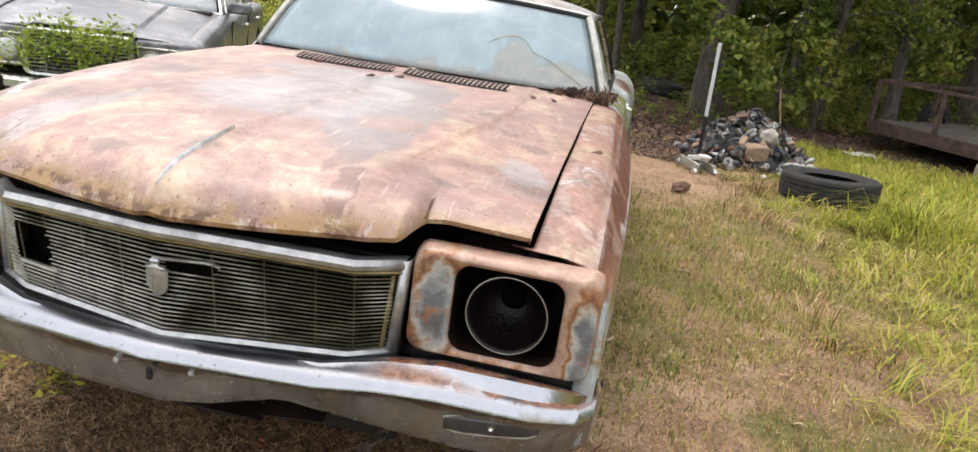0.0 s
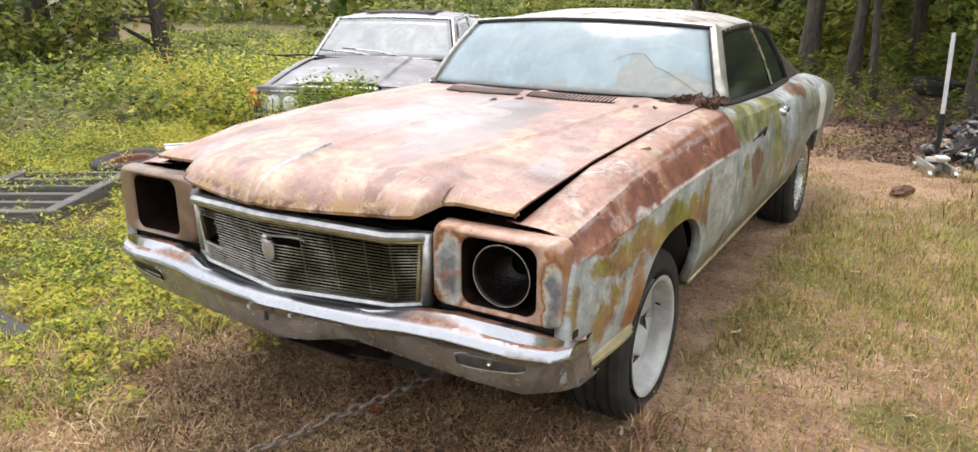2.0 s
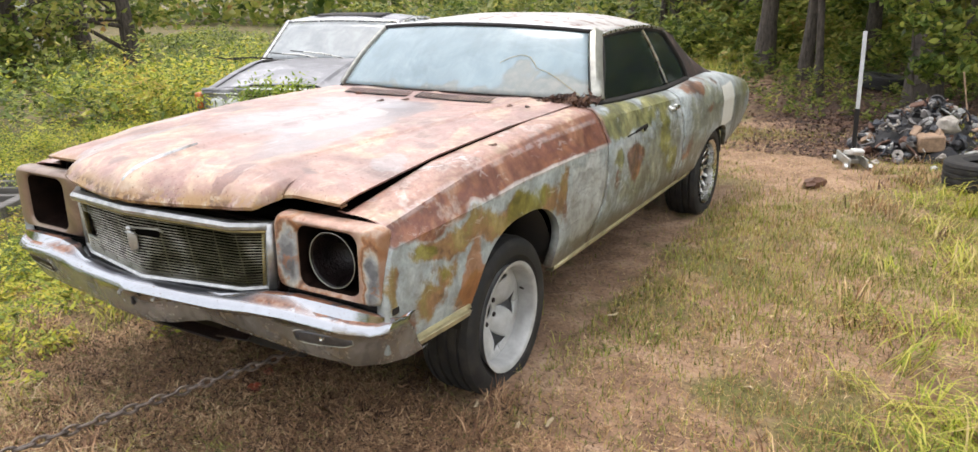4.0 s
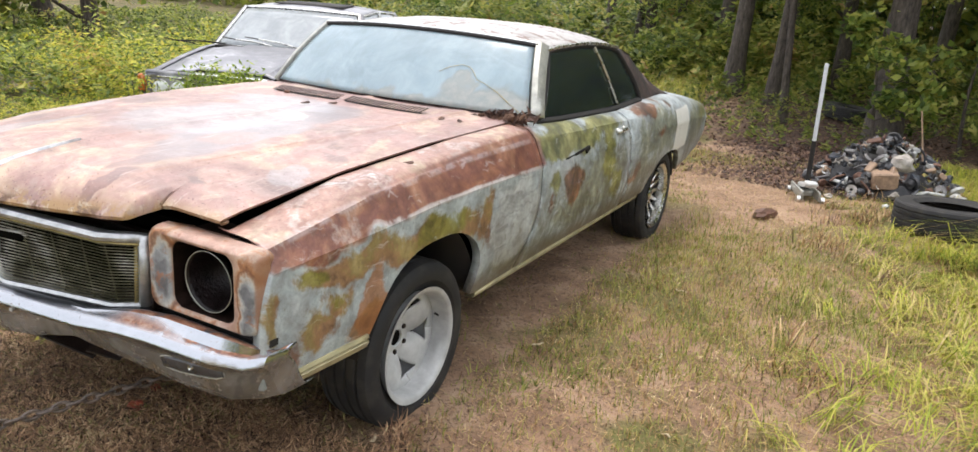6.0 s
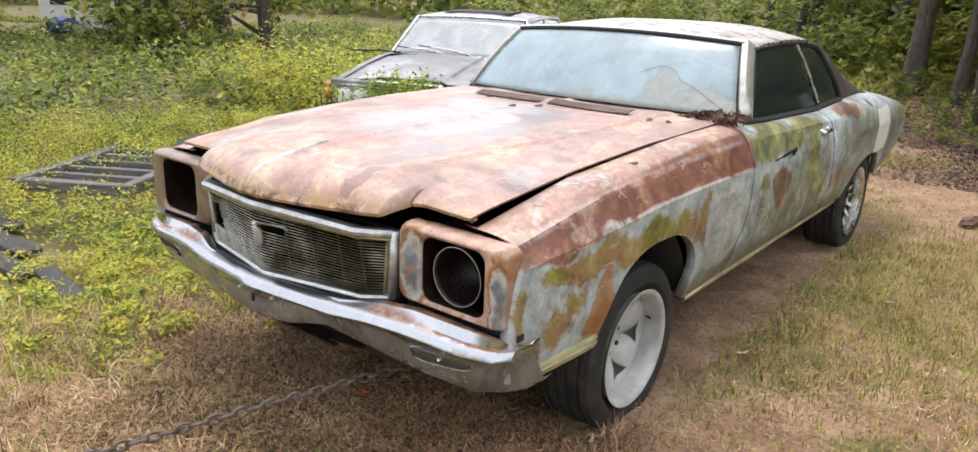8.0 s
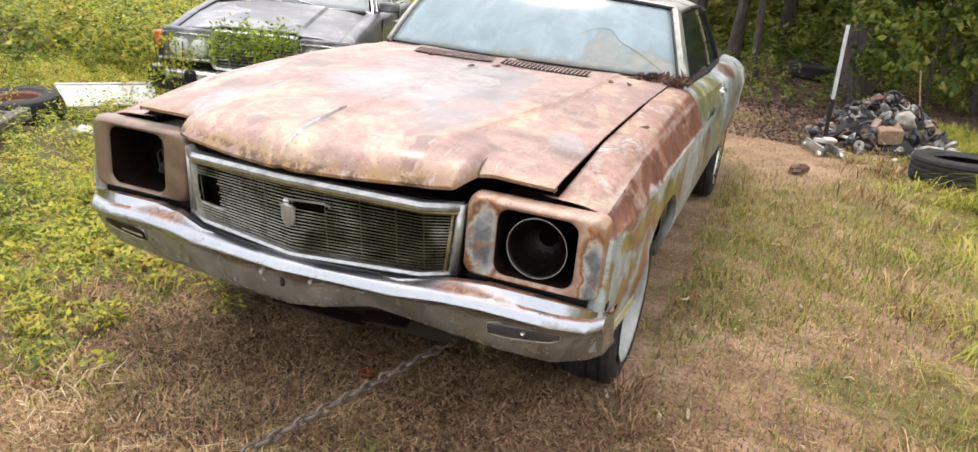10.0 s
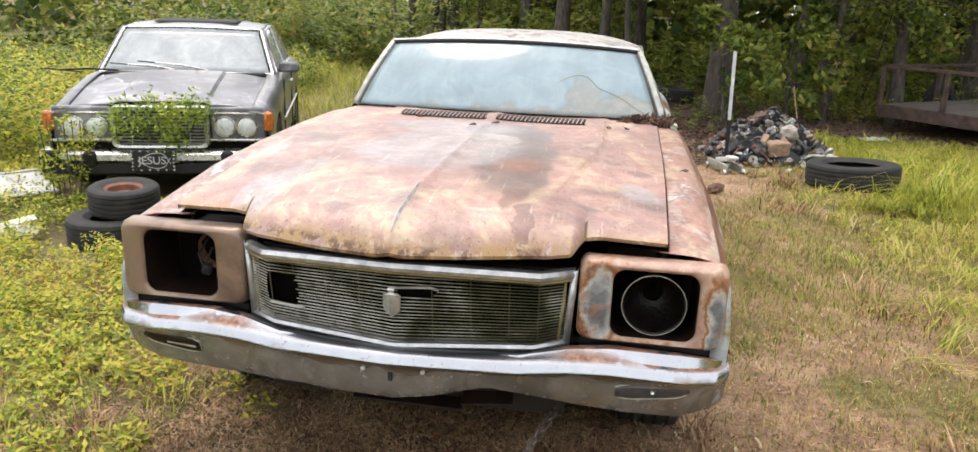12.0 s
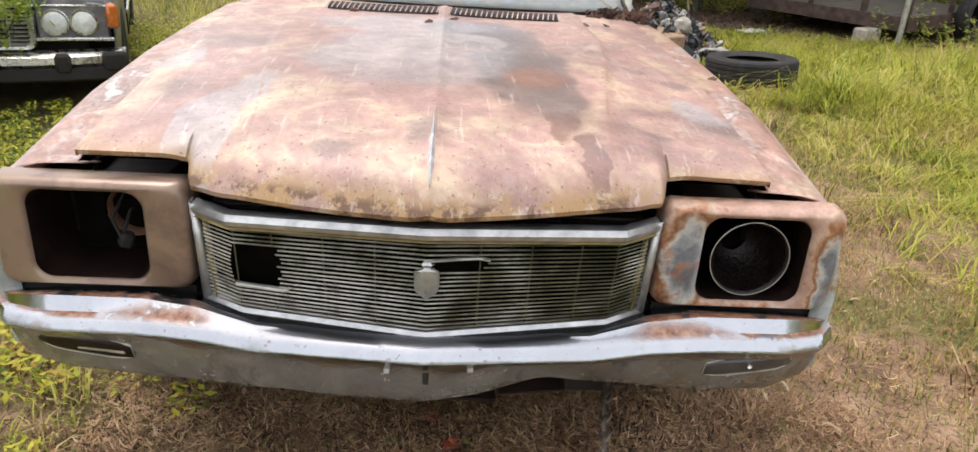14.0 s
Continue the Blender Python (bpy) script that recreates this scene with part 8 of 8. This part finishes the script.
for k, (x, y, h, r, lo, lv, sp) in enumerate((
        (2.15, 10.6, 7.5, 0.21, 0.24, 5200, 2.1), (4.25, 12.9, 8.0, 0.13, 0.26, 4200, 2.0), (-0.55, 14.0, 8.0, 0.17, 0.20, 4200, 2.1), (0.2, 13.2, 7.0, 0.11, 0.28, 3600, 1.8),
        (3.3, 11.4, 7.0, 0.10, 0.27, 3800, 1.8), (6.2, 12.2, 8.0, 0.15, 0.16, 4800, 2.2), (7.9, 12.0, 8.0, 0.16, 0.2, 4800, 2.0), (10.2, 11.8, 7.5, 0.16, 0.2, 4400, 2.2),
        (7.2, 14.5, 9.0, 0.16, 0.15, 4200, 2.3), (5.2, 15.5, 9.0, 0.14, 0.15, 4200, 2.3), (2.6, 15.2, 9.0, 0.15, 0.15, 4200, 2.3), (0.9, 16.8, 9.0, 0.15, 0.14, 4200, 2.4),
        # first two oaks here are added, their high crowns to shade the trailer
        (4.7, 10.9, 8.0, 0.10, 0.36, 4400, 2.7), (8.7, 10.6, 8.0, 0.12, 0.36, 4400, 2.7), (-1.8, 18.5, 9.0, 0.18, 0.14, 4400, 2.6), (10.8, 13.5, 9.0, 0.2, 0.14, 4400, 2.6),
        (3.6, 10.6, 5.5, 0.06, 0.28, 4200, 1.7), (5.0, 12.2, 6.0, 0.07, 0.17, 4600, 1.9), (0.7, 11.2, 5.5, 0.06, 0.30, 4000, 1.7), (8.6, 12.8, 5.5, 0.07, 0.2, 4200, 1.8))):
    tree("oak_tree", OAK, (x, y), h, r, 60 + k, 9, lo, int(lv * 1.45), sp, (0.04, 0.095), 0.02 * math.sin(k * 2))
for k, (x, y, h) in enumerate(((1.95, 9.3, 1.7), (3.0, 10.0, 1.7), (3.9, 10.9, 2.2), (4.6, 11.8, 1.8), (7.0, 12.6, 2.0), (10.4, 10.2, 2.1))):
    tree("oak_sapling", "slender oak sapling with yellowing leaves", (x, y), h, 0.028, 90 + k, 8, 0.25, 1300, 0.75, (0.06, 0.11), 0.05, "saplings at the wood's edge")
for k, (x, y, h, r) in enumerate(((-14.3, 7.7, 4.6, 0.28), (-13.0, 9.6, 3.6, 0.2), (-17.5, 11.5, 5, 0.25), (-19.5, 5.0, 6, 0.25), (-21, 1.0, 7, 0.25))):
    tree("field_tree", "leafy tree with dark trunk at the field's edge", (x, y), h, r, 120 + k, 10, 0.12, 3800, 2.6, (0.09, 0.17), 0.03, "trees beyond the weeds")

# far woods all round the clearing; behind the camera unseen, added for reflections
g = np.random.default_rng(77)
n = 70000
ang = g.uniform(0, 6.283, n)
rad = 24 + 9 * g.random(n) + 4 * np.sin(5 * ang)
front = (np.sin(ang) < -0.35)
rad = np.where(front, rad + 8, rad)
zz = 7.5 * g.random(n) ** 1.2 * (0.75 + 0.3 * np.sin(9 * ang + 1) * np.sin(4 * ang))
open_field = (ang > 1.75) & (ang < 3.5)
rad = np.where(open_field, rad + 6, rad)
zz = np.where(open_field, zz * 0.62, zz)
c = np.stack([rad * np.cos(ang), 4 + rad * np.sin(ang), zz + 0.2], -1)
s = g.uniform(0.18, 0.42, n)
v, f = leaf_quads(c, s * 1.3, s, g, 0.4)
raw("far_woods", v, f, 4, M_OAK, "stuff", "far green woods round the clearing", "woods")
# high canopy, out of view, added to shade the wood; its dense far side
n = 6000
x, y = g.uniform(-3.5, 17, n), 10.2 + 13 * g.random(n)
c = np.stack([x, y, 4.6 + 4.6 * g.random(n) + 0.10 * (y - 10)], -1)
s = g.uniform(0.16, 0.34, n)
v, f = leaf_quads(c, s * 1.3, s * 0.9, g, 0.6)
n = 34000
x, y = g.uniform(-4.5, 24, n), g.uniform(19.5, 25, n)
x[:6000], y[:6000] = g.uniform(16, 22, 6000), g.uniform(8, 22, 6000)
c = np.stack([x, y, 9.5 * g.random(n)], -1)
s = g.uniform(0.2, 0.45, n)
v2, f2 = leaf_quads(c, s * 1.3, s, g, 0.4)
raw("wood_canopy", np.concatenate([v, v2]), np.concatenate([f, f2 + len(v)]), 4, M_OAK, "stuff", "shading canopy, out of view, and far side of the oak wood", "canopy")
bm = bmesh.new()
gr = random.Random(15)
for k in range(80):
    a = gr.uniform(-0.35, 1.9)
    q = gr.uniform(15, 27)
    x, y = q * math.cos(a), 4 + q * math.sin(a)
    tube([(x, y, -0.2), (x + gr.gauss(0, 0.1), y, 3), (x + gr.gauss(0, 0.2), y, 6.5)], [gr.uniform(0.06, 0.15), 0.08, 0.04], 7, bm)
tagged(finish("far_trunks", bm, M_BARK), "far bare trunks in the woods", "trunks", kind="stuff")

# pale wood chips and dry leaves on the soil
M_CHIP = plain("pale_split_wood", (0.52, 0.42, 0.27), 0.7, 0, 0.25, 40, 0.2)
gr = random.Random(6)
for k, (x, y) in enumerate(((1.18, 0.85), (1.09, 0.765), (0.885, 0.815), (1.02, 1.9), (1.55, 2.1), (1.25, 0.62), (1.75, 1.5), (1.95, 0.6), (-0.95, -0.35), (-1.25, 0.1), (1.4, 3.0))):
    l = gr.uniform(0.04, 0.09)
    ob = finish("wood_chip", loft([[(l * (i / 3 - 0.5), 0.016 * (j - 0.5) * (1 - 0.5 * abs(i / 1.5 - 1)), 0.006 * math.sin(i * 1.7 + k)) for i in range(4)] for j in (0, 0.5, 1)]), M_CHIP, thick=0.004)
    ob.matrix_world = pose(x, y, gz(x, y) + 0.022, gr.uniform(-15, 15), gr.uniform(-10, 10), gr.uniform(0, 360))
    tagged(ob, "pale split wood chip lying on thatch", "wood chip", "chips on the ground")

# orange-red scrap by the chain
M_RED = plain("faded_red_plastic", (0.24, 0.05, 0.022), 0.5, 0, 0.3, 40, 0.2)
for x, y, r, rz in ((0.073, 0.47, 0.024, 20), (0.02, 0.60, 0.018, 70)):
    ob = finish("plastic_scrap", boxes(((0, 0, 0), (2.0 * r, 1.3 * r, 0.9 * r), (12, 8, 0)), ((0.5 * r, 0.4 * r, 0.5 * r), (1.1 * r, 0.8 * r, 0.6 * r), (0, 20, 30)), bevel=0.003), M_RED)
    ob.matrix_world = pose(x, y, gz(x, y) + 0.03, 0, 0, rz)
    tagged(ob, "broken orange-red plastic scrap lying on soil", "scrap", "red scraps")
